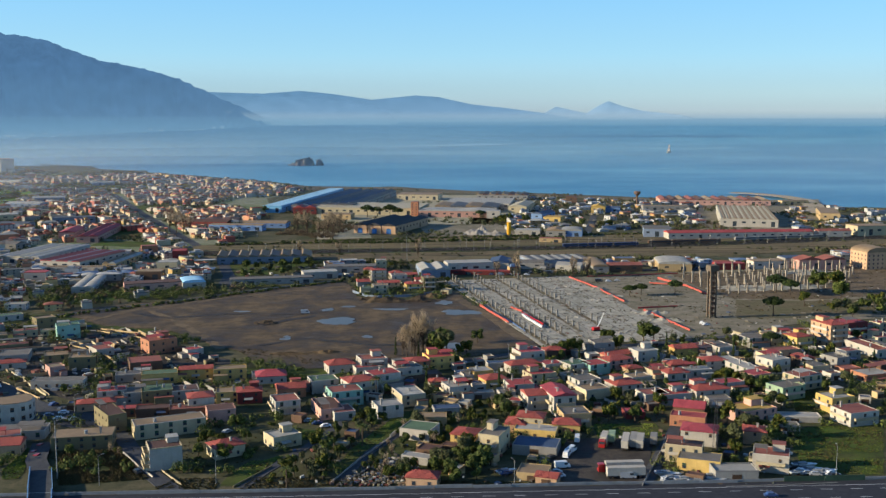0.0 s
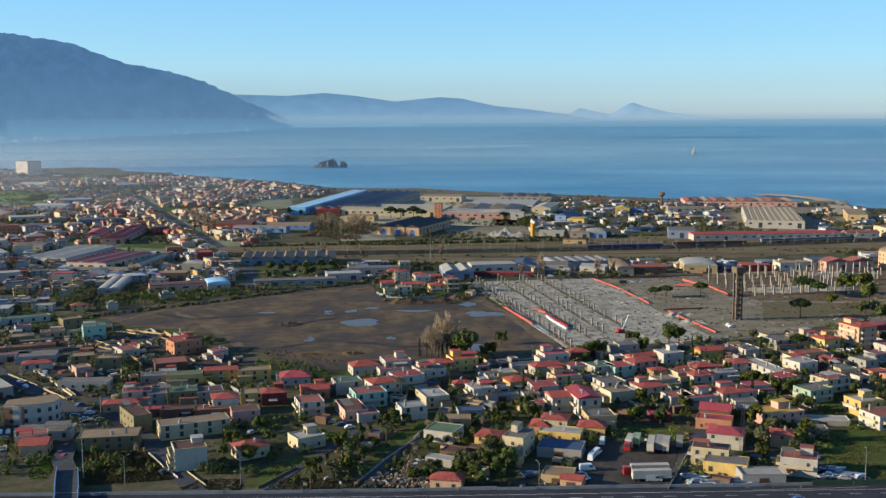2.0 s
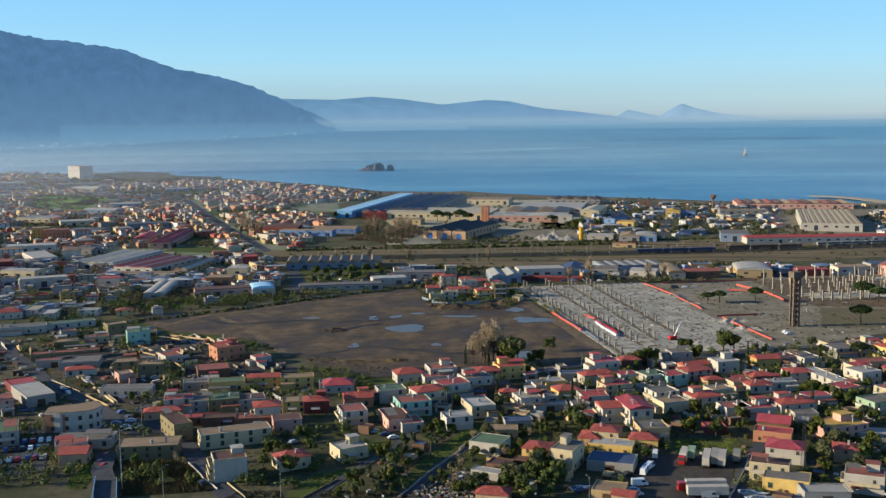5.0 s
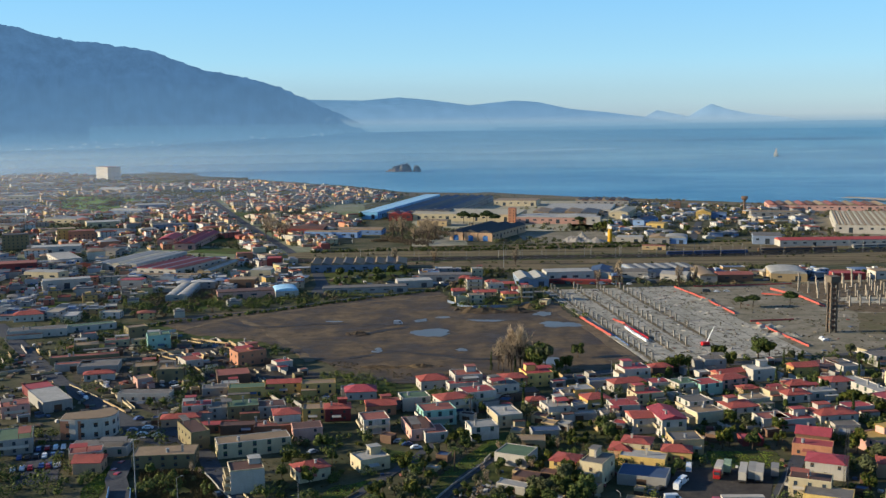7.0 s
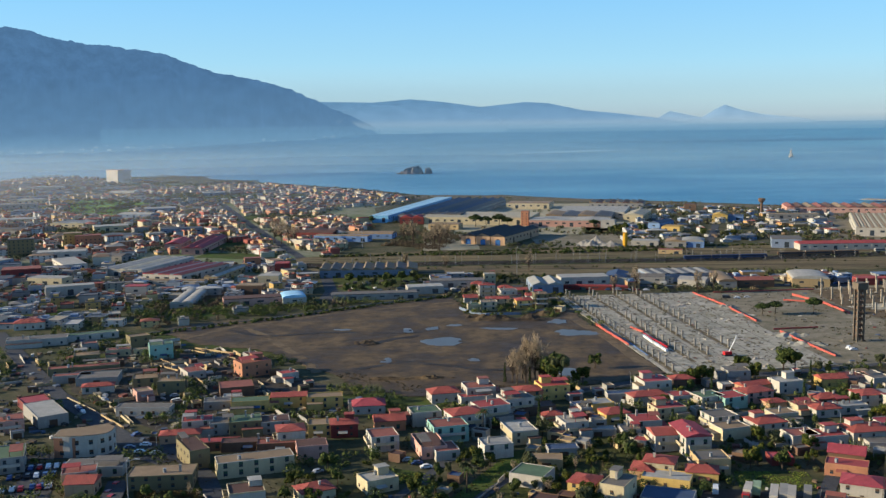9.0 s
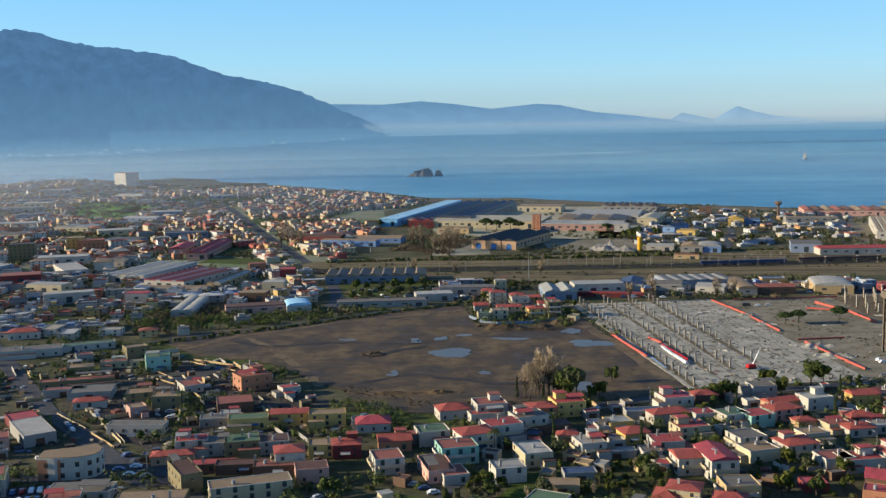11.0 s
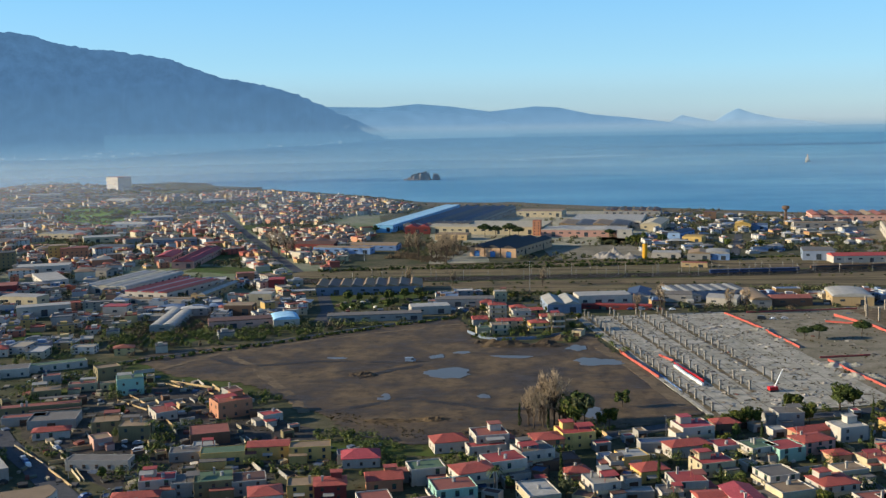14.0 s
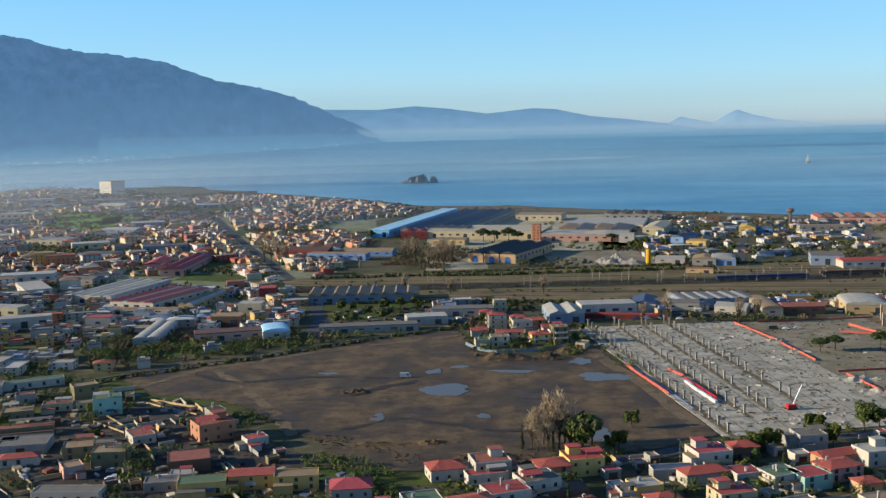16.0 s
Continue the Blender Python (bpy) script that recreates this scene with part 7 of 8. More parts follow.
for kind, x, y, s in [("bare", 58.9, 762.7, 1.4), ("bare", 101.5, 761.2, 1.3), ("bare", 113.0, 766.4, 1.2), ("bare", 43.5, 757.7, 1.0), ("palm", -31.8, 362.6, 1.0), ("palm", -30.1, 427.2, 1.1), ("palm", -167.2, 480.4, 1.0), ("palm", -53.7, 319.9, 1.0),
                      ("round", 69.5, 1160.4, 2.0), ("round", 87.1, 1178.9, 2.0), ("round", 102.9, 1171.7, 2.2), ("round", 74.6, 1141.5, 1.8), ("round", 161.5, 1125.4, 1.8), ("round", 178.6, 1095.4, 1.8), ("round", 188.7, 1100.7, 1.6), ("round", -216.7, 1293.4, 1.8)]:
    plant(kind, x, y, s)

# gardens and orchards between the houses
rng = random.Random(12)
for x, y, r in FOOT[-40:]:
    cells.setdefault((int(x // 12), int(y // 12)), []).append((x, y, r * 0.8))
ZONES = [([(-30.1, 338.2), (-19.8, 375.8), (0.4, 431.0), (27.3, 430.3), (24.8, 396.8), (8.4, 382.2), (0.7, 326.6), (-27.2, 322.9)], 70, ("small", "small", "bush", "bare", "round"), 1.0),
         ([(-60.6, 322.6), (-58.2, 344.6), (-41.9, 383.4), (-23.5, 414.1), (-16.0, 397.8), (-36.9, 327.4)], 46, ("small", "bush", "round", "small"), 1.0),
         ([(-143.3, 365.1), (-118.3, 358.1), (-110.7, 345.8), (-137.6, 349.4)], 22, ("bush", "bush", "bare", "round"), 0.8),
         ([(-98.8, 357.7), (-88.0, 384.5), (-72.9, 399.1), (-61.8, 369.9), (-87.8, 328.5)], 22, ("round", "bush", "small"), 1.0),
         ([(61.6, 429.5), (95.8, 428.6), (81.5, 366.6), (56.4, 381.1)], 24, ("round", "bush", "small"), 1.1),
         ([(120.9, 478.5), (150.7, 477.7), (149.3, 427.3), (127.7, 437.1)], 26, ("round", "round", "bush"), 1.0),
         ([(112.9, 410.8), (147.9, 410.0), (129.2, 352.6), (97.1, 347.2)], 26, ("round", "small", "bush"), 1.1),
         ([(1.6, 368.4), (11.5, 355.2), (12.0, 326.3), (-1.2, 321.4)], 14, ("round", "round", "bush"), 1.2),
         ([(22.4, 430.5), (31.6, 396.6), (22.6, 368.0), (19.3, 382.0)], 8, ("bush", "small"), 1.0),
         ([(-62.7, 703.0), (-52.5, 669.2), (8.3, 700.7), (1.5, 808.7), (-63.1, 826.9)], 30, ("bush", "round", "bush"), 1.0),
         ([(-168.5, 799.6), (-100.3, 828.2), (-86.3, 781.9), (-148.9, 743.0)], 26, ("round", "round", "bush"), 1.3),
         ([(241.9, 629.5), (298.0, 668.7), (271.8, 609.9), (231.4, 593.4)], 26, ("round", "bush", "round"), 1.2),
         (EAST, 60, ("round", "round", "small", "cypress"), 0.9),
         (WEST, 20, ("round", "small", "bush"), 0.8),
         ([(125.1, 556.3), (162.8, 555.3), (129.4, 489.7), (107.2, 490.3)], 14, ("round", "bush"), 0.9)]
for pts, count, kinds, size in ZONES:
    xs, ys = [p[0] for p in pts], [p[1] for p in pts]
    done = 0
    for _ in range(count * 14):
        x, y = rng.uniform(min(xs), max(xs)), rng.uniform(min(ys), max(ys))
        if inside(x, y, pts) and not any(inside(x, y, p) for p, t in MEADOWS if t in "abcdefg") and not inside(x, y, LORRY_YARD) and claim(x, y, 1.5):
            kind = rng.choice(kinds)
            plant(kind, x, y, size * rng.uniform(0.75, 1.15) * (0.42 if kind == "bare" else 1.0))
            done += 1
            if done >= count:
                break


def wood(name, sites, material, label, per=34, leaf=0.62):
    """Far greenery nobody could count: clumps of leaf cards in one mesh."""
    rng = random.Random(len(name))
    vs, fs = [], []
    for x, y, s in sites:
        n = 3 + int(s)
        for _ in range(n):
            bx, by, bz, r = x + rng.gauss(0, s * .5), y + rng.gauss(0, s * .5), s * rng.uniform(.3, .85), s * rng.uniform(.3, .5)
            for _ in range(per // 3):
                d = Vector((rng.gauss(0, 1), rng.gauss(0, 1), rng.gauss(0, 1))).normalized()
                c = Vector((bx, by, bz)) + d * r
                q = (d + Vector((0, 0, .4))).to_track_quat("Z", "Y").to_matrix()
                k = leaf * rng.uniform(.6, 1.3)
                at = len(vs)
                vs += [tuple(c + q @ Vector(p) * k) for p in ((-1, -.7, 0), (.8, -1, .1), (1, .8, 0), (-.7, 1, .1))]
                fs.append((at, at + 1, at + 2, at + 3))
    me = bpy.data.meshes.new(name)
    me.from_pydata(vs, [], fs)
    me.materials.append(material)
    return tagged(new(name, me), label, "trees", "", "stuff")


near, far, dry = [], [], []
for _ in range(14000):
    y = rng.uniform(330, 720)
    x = rng.uniform(-300, 260)
    if any(inside(x, y, p) for p in (FIELD, PLANT, YARD, RAIL)) or abs(x + 6) > y * 0.5 + 40 or any(inside(x, y, p) for p, t in MEADOWS if t in "abcdefgm"):
        continue
    if any(inside(x, y, p) for p in ([(46.3, 370.8), (78.1, 370.1), (63.6, 321.0), (34.9, 321.6), (32.6, 342.6)],)):
        continue
    if noise.noise((x * 0.03, y * 0.03, 6.0)) < (0.1 if inside(x, y, WEST) else -0.15):
        continue
    if claim(x, y, 1.6):
        near.append((x, y, rng.uniform(1.8, 4.4)))
    if len(near) > 640:
        break
for _ in range(46000):
    y = 700 + 1600 * rng.random() ** 1.25
    x = rng.uniform(-1200, 700)
    if any(inside(x, y, p) for p in (FIELD, PLANT, YARD, RAIL)) or abs(x + 6) > y * 0.55 + 60 or y > float(np.interp(x, [p[0] for p in shore], [p[1] for p in shore])) - 25:
        continue
    open_ground = -0.05 if x > 70 else 0.12 if x > -200 else -0.12
    if noise.noise((x * 0.012, y * 0.012, 16.0)) < open_ground or (x > -260 and y > 1180 and rng.random() < (0.8 if x < 70 else 0.3)):
        continue
    if any(math.hypot(x - u, y - v) < q * 0.7 for u, v, q in BIG):
        continue
    if claim(x, y, 2.5):
        (dry if rng.random() < 0.2 else far).append((x, y, rng.uniform(1.6, 4.2)))
    if len(far) > 5600:
        break
wood("garden_greenery", near, LEAF, "hedges and garden trees between the houses", 150, 0.2)
wood("far_greenery", far, OLIVE_LEAF, "dark trees and hedges across the plain", 36, 0.5)
wood("winter_scrub", dry, DRY_TWIG, "brown leafless scrub", 40, 0.4)
edge = []
for pts, s in [([(-208.7, 960.4), (-141.7, 974.2), (-46.9, 978.0), (23.9, 993.9), (130.0, 1012.0)], 2.6), ([(-236.7, 605.6), (-205.8, 631.8), (-167.1, 662.3), (-128.8, 698.2), (-70.2, 745.5)], 1.6), ([(-202.8, 832.0), (-101.7, 841.4), (11.1, 837.2), (58.7, 845.6)], 2.0), ([(-118.4, 990.7), (14.8, 1018.3), (131.3, 1038.3), (239.7, 1054.3)], 1.8)]:
    for (x0, y0), (x1, y1) in zip(pts, pts[1:]):
        n = int(math.hypot(x1 - x0, y1 - y0) / 3)
        edge += [(x0 + (x1 - x0) * i / n + rng.gauss(0, 1), y0 + (y1 - y0) * i / n + rng.gauss(0, 1), s * rng.uniform(.6, 1.3)) for i in range(n)]
thicket = []
for _ in range(420):
    x, y = rng.uniform(-330, -120), rng.uniform(590, 760)
    if inside(x, y, [(-260.3, 645.0), (-283.2, 747.5), (-183.5, 731.4), (-159.3, 713.3), (-212.5, 653.5), (-237.2, 616.2)]) or inside(x, y, [(-301.7, 664.0), (-324.4, 710.3), (-278.6, 710.9), (-257.6, 664.9)]):
        if claim(x, y, 1.2):
            thicket.append((x, y, rng.uniform(1.6, 3.4)))
for _ in range(900):
    x, y = rng.uniform(-165, -80), rng.uniform(1020, 1190)
    if noise.noise((x * 0.03, y * 0.03, 2.0)) > 0.0 and claim(x, y, 1.0):
        thicket.append((x, y, rng.uniform(1.6, 3.6)))
lineside = []
for _ in range(2600):
    x, y = rng.uniform(-240, 420), rng.uniform(650, 1130)
    if inside(x, y, RAIL) and noise.noise((x * 0.01, y * 0.05, 12.0)) > 0.12:
        lineside.append((x, y, rng.uniform(0.7, 1.7)))
wood("lineside_scrub", lineside, OLIVE_LEAF, "low scrub and weeds between the railway tracks", 24, 0.4)
rows = []
for i in range(9):
    (x0, y0), (x1, y1) = (-255.0, 648.5), (-265.3, 706.2)
    (x2, y2), (x3, y3) = (-220.8, 657.3), (-237.4, 710.4)
    f = i / 8
    a, b = (x0 + (x2 - x0) * f, y0 + (y2 - y0) * f), (x1 + (x3 - x1) * f, y1 + (y3 - y1) * f)
    rows += [(a[0] + (b[0] - a[0]) * j / 34, a[1] + (b[1] - a[1]) * j / 34, 0.8) for j in range(35)]
wood("crop_rows", rows, LEAF, "rows of low green crops", 24, 0.3)
wood("thicket", thicket, DRY_TWIG, "brown leafless thicket beside the field", 110, 0.2)
wood("hedge_line", edge, LEAF, "dark hedge along the field and the tracks", 40, 0.45)


def tufts(name, zone, count, material, label, size, keep=-0.2, free=(), z=0.02):
    """Grass and weeds nobody could count: crossed upright blades over a piece of ground."""
    rng = random.Random(len(name) + count)
    xs, ys = [p[0] for p in zone], [p[1] for p in zone]
    vs, fs = [], []
    for _ in range(count):
        x, y = rng.uniform(min(xs), max(xs)), rng.uniform(min(ys), max(ys))
        if not inside(x, y, zone) or noise.noise((x * 0.09, y * 0.09, 3.0)) < keep or any(inside(x, y, p) for p in free):
            continue
        a, w, h = rng.uniform(0, 3.14), size * rng.uniform(.5, 1.3), size * rng.uniform(.3, 1.1)
        for b in (a, a + 1.5):
            c, s = math.cos(b) * w, math.sin(b) * w
            at = len(vs)
            vs += [(x - c, y - s, z), (x + c, y + s, z), (x + c * .6 + rng.uniform(-.2, .2) * w, y + s * .6, z + h), (x - c * .7, y - s * .7 + rng.uniform(-.2, .2) * w, z + h * .8)]
            fs.append((at, at + 1, at + 2, at + 3))
    me = bpy.data.meshes.new(name)
    me.from_pydata(vs, [], fs)
    me.materials.append(material)
    return tagged(new(name, me), label, "grass", "", "stuff")


# Sunlit green is painted into this brighter copy of the grass blades.
LIT_BLADE = leaf_mat("lit_grass", (104, 132, 44), (130, 148, 58), (140, 138, 72))
BLADE = leaf_mat("grass_blades", (70, 92, 30), (96, 112, 42), (120, 114, 62))
WEED = leaf_mat("dry_weeds", (74, 66, 40), (92, 80, 52), (62, 66, 36))
for pts, tag in MEADOWS:
    if tag in "abcdefg":
        tufts("meadow_grass", pts, 4200 if tag in "ef" else 900, BLADE if tag in "ef" else LIT_BLADE, "rough tufts of green grass", 0.32, -0.25)
        tufts("meadow_weeds", pts, 1500 if tag in "ef" else 150, WEED, "dry brown weeds in the grass", 0.45, 0.1)
tufts("plot_scrub", [(-142.0, 358.7), (-118.3, 358.1), (-101.0, 328.7), (-129.0, 323.0)], 5200, WEED, "dark dry scrub on the empty plot", 0.6, -0.3)
tufts("field_weeds", [(-105.9, 514.4), (-50.3, 477.4), (4.3, 500.2), (33.5, 511.9), (4.5, 511.4), (-51.6, 491.0), (-101.7, 523.3)], 2600, WEED, "weeds along the muddy field's edge", 0.6, -0.1)
tufts("garden_weeds", [(-190, 335), (190, 335), (300, 560), (200.5, 572.8), (50.7, 510.1), (-39.1, 471.6), (-102.4, 495.9), (-169.3, 564.7), (-330, 680)], 26000, WEED, "weeds and low growth in the gardens", 0.42, -0.05, [FIELD, PLANT, YARD, LORRY_YARD])
tufts("slab_weeds", PLANT, 5200, WEED, "low weeds in the cracks of the slab", 0.4, 0.02, (), 0.345)
tufts("yard_weeds", YARD, 9000, WEED, "low weeds on the gravel yard", 0.55, 0.12, (), 0.215)
tufts("verge_weeds", [(-99.2, 328.7), (-44.7, 330.2), (37.9, 323.1), (37.2, 317.5), (-96.6, 319.3)], 3000, WEED, "weeds along the motorway verge", 0.45, -0.2)


# ---------- things lying about in the yards ----------
rng = random.Random(44)
vs, fs = [], []
CORNERS = ((-1, -1, 0), (1, -1, 0), (1, 1, 0), (-1, 1, 0), (-1, -1, 1), (1, -1, 1), (1, 1, 1), (-1, 1, 1))
SIDES = ((4, 5, 6, 7), (0, 1, 5, 4), (1, 2, 6, 5), (2, 3, 7, 6), (3, 0, 4, 7))
SCATTER = [(WEST, 640, 0.4, 1.7, 1.0), (EAST, 420, 0.4, 1.5, 1.1), ([(-77.1, 321.9), (-49.1, 369.6), (1.9, 382.4), (45.5, 381.4), (136.8, 379.2), (115.3, 319.9)], 260, 0.15, 0.9, 0.6), ([(-38.2, 321.1), (-30.3, 341.1), (-10.9, 355.7), (-10.5, 320.5)], 620, 0.12, 0.6, 0.35),
           (YARD, 120, 0.3, 1.2, 0.4), (PLANT, 60, 0.3, 1.0, 0.3), (INDUSTRY[0], 320, 0.8, 2.6, 2.2), (INDUSTRY[1], 120, 0.8, 2.6, 2.0), (INDUSTRY[4], 120, 0.8, 2.4, 1.8), ([(-170.7, 799.6), (-64.3, 843.4), (-58.7, 761.3), (-156.8, 730.5)], 140, 0.7, 2.2, 1.6)]
for zone, count, lo, hi, tall in SCATTER:
    xs, ys = [p[0] for p in zone], [p[1] for p in zone]
    for _ in range(count):
        x, y = rng.uniform(min(xs), max(xs)), rng.uniform(min(ys), max(ys))
        if not inside(x, y, zone) or inside(x, y, LORRY_YARD) or any(inside(x, y, p) for p, t in MEADOWS if t in "abcdefg") or any((x - u) ** 2 + (y - v) ** 2 < 7 for u, v in LANES):
            continue
        w, l, hh, a = rng.uniform(lo, hi), rng.uniform(lo, hi), rng.uniform(0.3, tall), rng.uniform(0, 3.1)
        c, s = math.cos(a), math.sin(a)
        at = len(vs)
        vs += [(x + px * w * c - py * l * s, y + px * w * s + py * l * c, 0.05 if pz == 0 else 0.3 + hh * (1 + 0.15 * px)) for px, py, pz in CORNERS]
        fs += [[at + q for q in f] for f in SIDES]
debris, facets = [], []
for zone, count, z in ((PLANT, 1100, 0.33), (YARD, 900, 0.2)):
    xs, ys = [p[0] for p in zone], [p[1] for p in zone]
    for _ in range(count):
        x, y = rng.uniform(min(xs), max(xs)), rng.uniform(min(ys), max(ys))
        if not inside(x, y, zone) or noise.noise((x * 0.05, y * 0.05, 8.0)) < -0.1:
            continue
        w, l, hh, a = rng.uniform(0.2, 0.6), rng.uniform(0.2, 1.5), rng.uniform(0.1, 0.4), rng.uniform(0, 3.1)
        c, s = math.cos(a), math.sin(a)
        at = len(debris)
        debris += [(x + px * w * c - py * l * s, y + px * w * s + py * l * c, z if pz == 0 else z + hh * (1 + 0.3 * px)) for px, py, pz in CORNERS]
        facets += [[at + q for q in f] for f in SIDES]
me = bpy.data.meshes.new("concrete_debris")
me.from_pydata(debris, [], facets)
me.materials.append(town_ramp("debris", [(150, 142, 130), (104, 98, 90), (178, 172, 160), (84, 76, 68), (128, 118, 104)], 0.7, True))
tagged(new("concrete_debris", me), "broken concrete pieces lying on the slab and yard", "debris", "", "stuff")
me = bpy.data.meshes.new("yard_clutter")
me.from_pydata(vs, [], fs)
me.materials.append(CLUTTER)
tagged(new("yard_clutter", me), "crates, pallets, tarpaulins and scrap lying in the yards", "clutter", "", "stuff")
for i in range(100):
    zone = (WEST, EAST)[i % 2]
    xs, ys = [p[0] for p in zone], [p[1] for p in zone]
    for _ in range(40):
        x, y = rng.uniform(min(xs), max(xs)), rng.uniform(min(ys), max(ys))
        if inside(x, y, zone) and not any(inside(x, y, p) for p in (FIELD, PLANT, YARD)) and all((x - u) ** 2 + (y - v) ** 2 > (q + 4) ** 2 for u, v, q in FOOT):
            a = radians(rng.choice((18, 108) if i % 2 else (35, 125)))
            L = rng.uniform(6, 12)
            barrier([(x, y), (x + L * math.cos(a), y + L * math.sin(a))], rng.uniform(1.2, 2.0), WALL[rng.choice(("grey", "tan", "cream", "white"))], "weathered plaster wall round a yard", "garden_wall", "wall", 0.25, 0.0)
            break

# ---------- islet, ship, quay, water tower ----------
ROCK = weathered("islet_rock", (142, 132, 120), 0.6, 0.95, 0.1, 0.3, 0.8)
bm = bmesh.new()
bmesh.ops.create_grid(bm, x_segments=110, y_segments=44, size=1)
for v in bm.verts:
    x, y = v.co.x, v.co.y
    edge = max(0.0, 1 - abs(x) ** 4 - abs(y) ** 2.4)
    n = noise.fractal((x * 4.2, y * 2.6, 4.0), 0.8, 2.0, 6)
    step = float(np.interp(x, [-1, -.7, -.42, -.36, -.12, -.06, .1, .18, .4, .46, .53, .58, .82, .9, 1], [.1, .25, .4, .55, .6, .95, .95, .7, .6, .12, .12, .75, .8, .6, .1]))
    v.co = (x * 50, y * 18, -3 + 21 * min(1.0, edge * 2.2) * step + 5.0 * n * min(1, edge * 3))
islet = part("rocky_islet", bm, ROCK)
islet.matrix_basis = pose(-330, 2640, -1.0, 0, 0, 6)
tagged(islet, "brown rocky islet with ruined fort walls in the bay", "islet")
for x, w, h in ((-8, 20, 9), (6, 14, 12), (-20, 12, 6), (14, 9, 8), (36, 8, 6)):
    bm = bmesh.new()
    for i in range(3):
        box(bm, x - w / 2 + i * w / 3, -5 - i, 2, x - w / 2 + (i + 1) * w / 3 - 0.3, 6 + i, 9 + h * (0.7 + 0.2 * ((i * 7) % 3)))
    part("fort_wall", bm, ROCK, islet)

bm = bmesh.new()
hull = [(-26, 0), (-24, 5), (20, 5), (30, 0), (20, -5), (-24, -5)]
lo = [bm.verts.new((x * .92, y * .7, -1)) for x, y in hull]
hi = [bm.verts.new((x, y, 5)) for x, y in hull]
bm.faces.new(hi)
for i in range(6):
    bm.faces.new((lo[i], lo[(i + 1) % 6], hi[(i + 1) % 6], hi[i]))
ship = part("ship", bm, WALL["white"])
ship.matrix_basis = pose(-6 + 3270 * math.sin(radians(13.15)), 3270 * math.cos(radians(13.15)), sea_level(3270) - 0.2, 0, 0, 70)
tagged(ship, "small white ship with a tall mast at anchor", "ship")
bm = bmesh.new()
box(bm, -20, -4, 5, 2, 4, 13)
part("deckhouse", bm, WALL["white"], ship)
bm = bmesh.new()
tube(bm, (6, 0, 5), (6, 0, 26), 0.9, 0.4)
tube(bm, (-9, 0, 13), (-9, 0, 22), 1.6, 1.2)
part("mast", bm, WALL["peach"], ship)

MOLE = weathered("mole_stone", (176, 160, 132), 0.7, 0.9, 0.05, 0.6)
road([(473.2, 1617.9), (505.4, 1591.4), (528.9, 1543.2), (535.3, 1477.5), (519.2, 1390.1), (477.0, 1258.4)], 26, 2.6, MOLE, "pale curved stone harbour mole", "mole")
road([(-848.3, 2554.8), (-924.2, 2591.0), (-1049.7, 2695.4)], 22, 1.0, SAND, "low stone jetty", "jetty")
road([(-655.8, 2349.9), (-722.6, 2306.4), (-763.6, 2240.0)], 20, 1.0, SAND, "low stone jetty", "jetty")

bm = bmesh.new()
prof = [(3.2, -0.3), (2.6, 6), (2.4, 22), (3.0, 23), (7.2, 27), (7.4, 31), (6.8, 32), (1.0, 33)]
rings = [[bm.verts.new((r * math.cos(2 * math.pi * i / 14), r * math.sin(2 * math.pi * i / 14), z)) for i in range(14)] for r, z in prof]
for a, b in zip(rings, rings[1:]):
    for i in range(14):
        bm.faces.new((a[i], a[(i + 1) % 14], b[(i + 1) % 14], b[i]))
bm.faces.new(rings[-1])
wt = part("water_tower", bm, WALL["brown"])
wt.matrix_basis = pose(279.1, 1403.2, 0) @ Matrix.Diagonal((.62, .62, .62, 1))
tagged(wt, "brown concrete water tower with a wide round head", "water tower")

bm = bmesh.new()
tube(bm, (0, 0, 3), (0, 0, 15), 2.2, 2.2, 12)
tube(bm, (0, 0, 1), (0, 0, 3), 0.8, 2.2, 12)
silo = part("silo", bm, weathered("silo_yellow", (214, 160, 40), 0.8))
silo.matrix_basis = pose(73.2, 1030.6, 0)
tagged(silo, "yellow cement silo on steel legs", "silo")
for a in range(4):
    bm = bmesh.new()
    tube(bm, (1.7 * math.cos(a * 1.571 + .8), 1.7 * math.sin(a * 1.571 + .8), -0.2), (1.7 * math.cos(a * 1.571 + .8), 1.7 * math.sin(a * 1.571 + .8), 4), 0.2, 0.2)
    part("leg", bm, DARK_METAL, silo)


def heap(x, y, rx, ry, h, mat, label, seed, name="rubble_heap"):
    bm = bmesh.new()
    bmesh.ops.create_grid(bm, x_segments=22, y_segments=22, size=1)
    for v in bm.verts:
        r = max(0.0, 1 - v.co.length)
        n = noise.fractal((v.co.x * 3, v.co.y * 3, seed), 1.0, 2.0, 4)
        v.co = (v.co.x * rx, v.co.y * ry, -0.2 + h * r * (1 + 0.9 * n) + 0.5 * h * max(0, n) * min(1, r * 4))
    ob = part(name, bm, mat)
    ob.matrix_basis = pose(x, y, 0.05)
    return tagged(ob, label, "rubble", "heaps of rubble", "stuff")


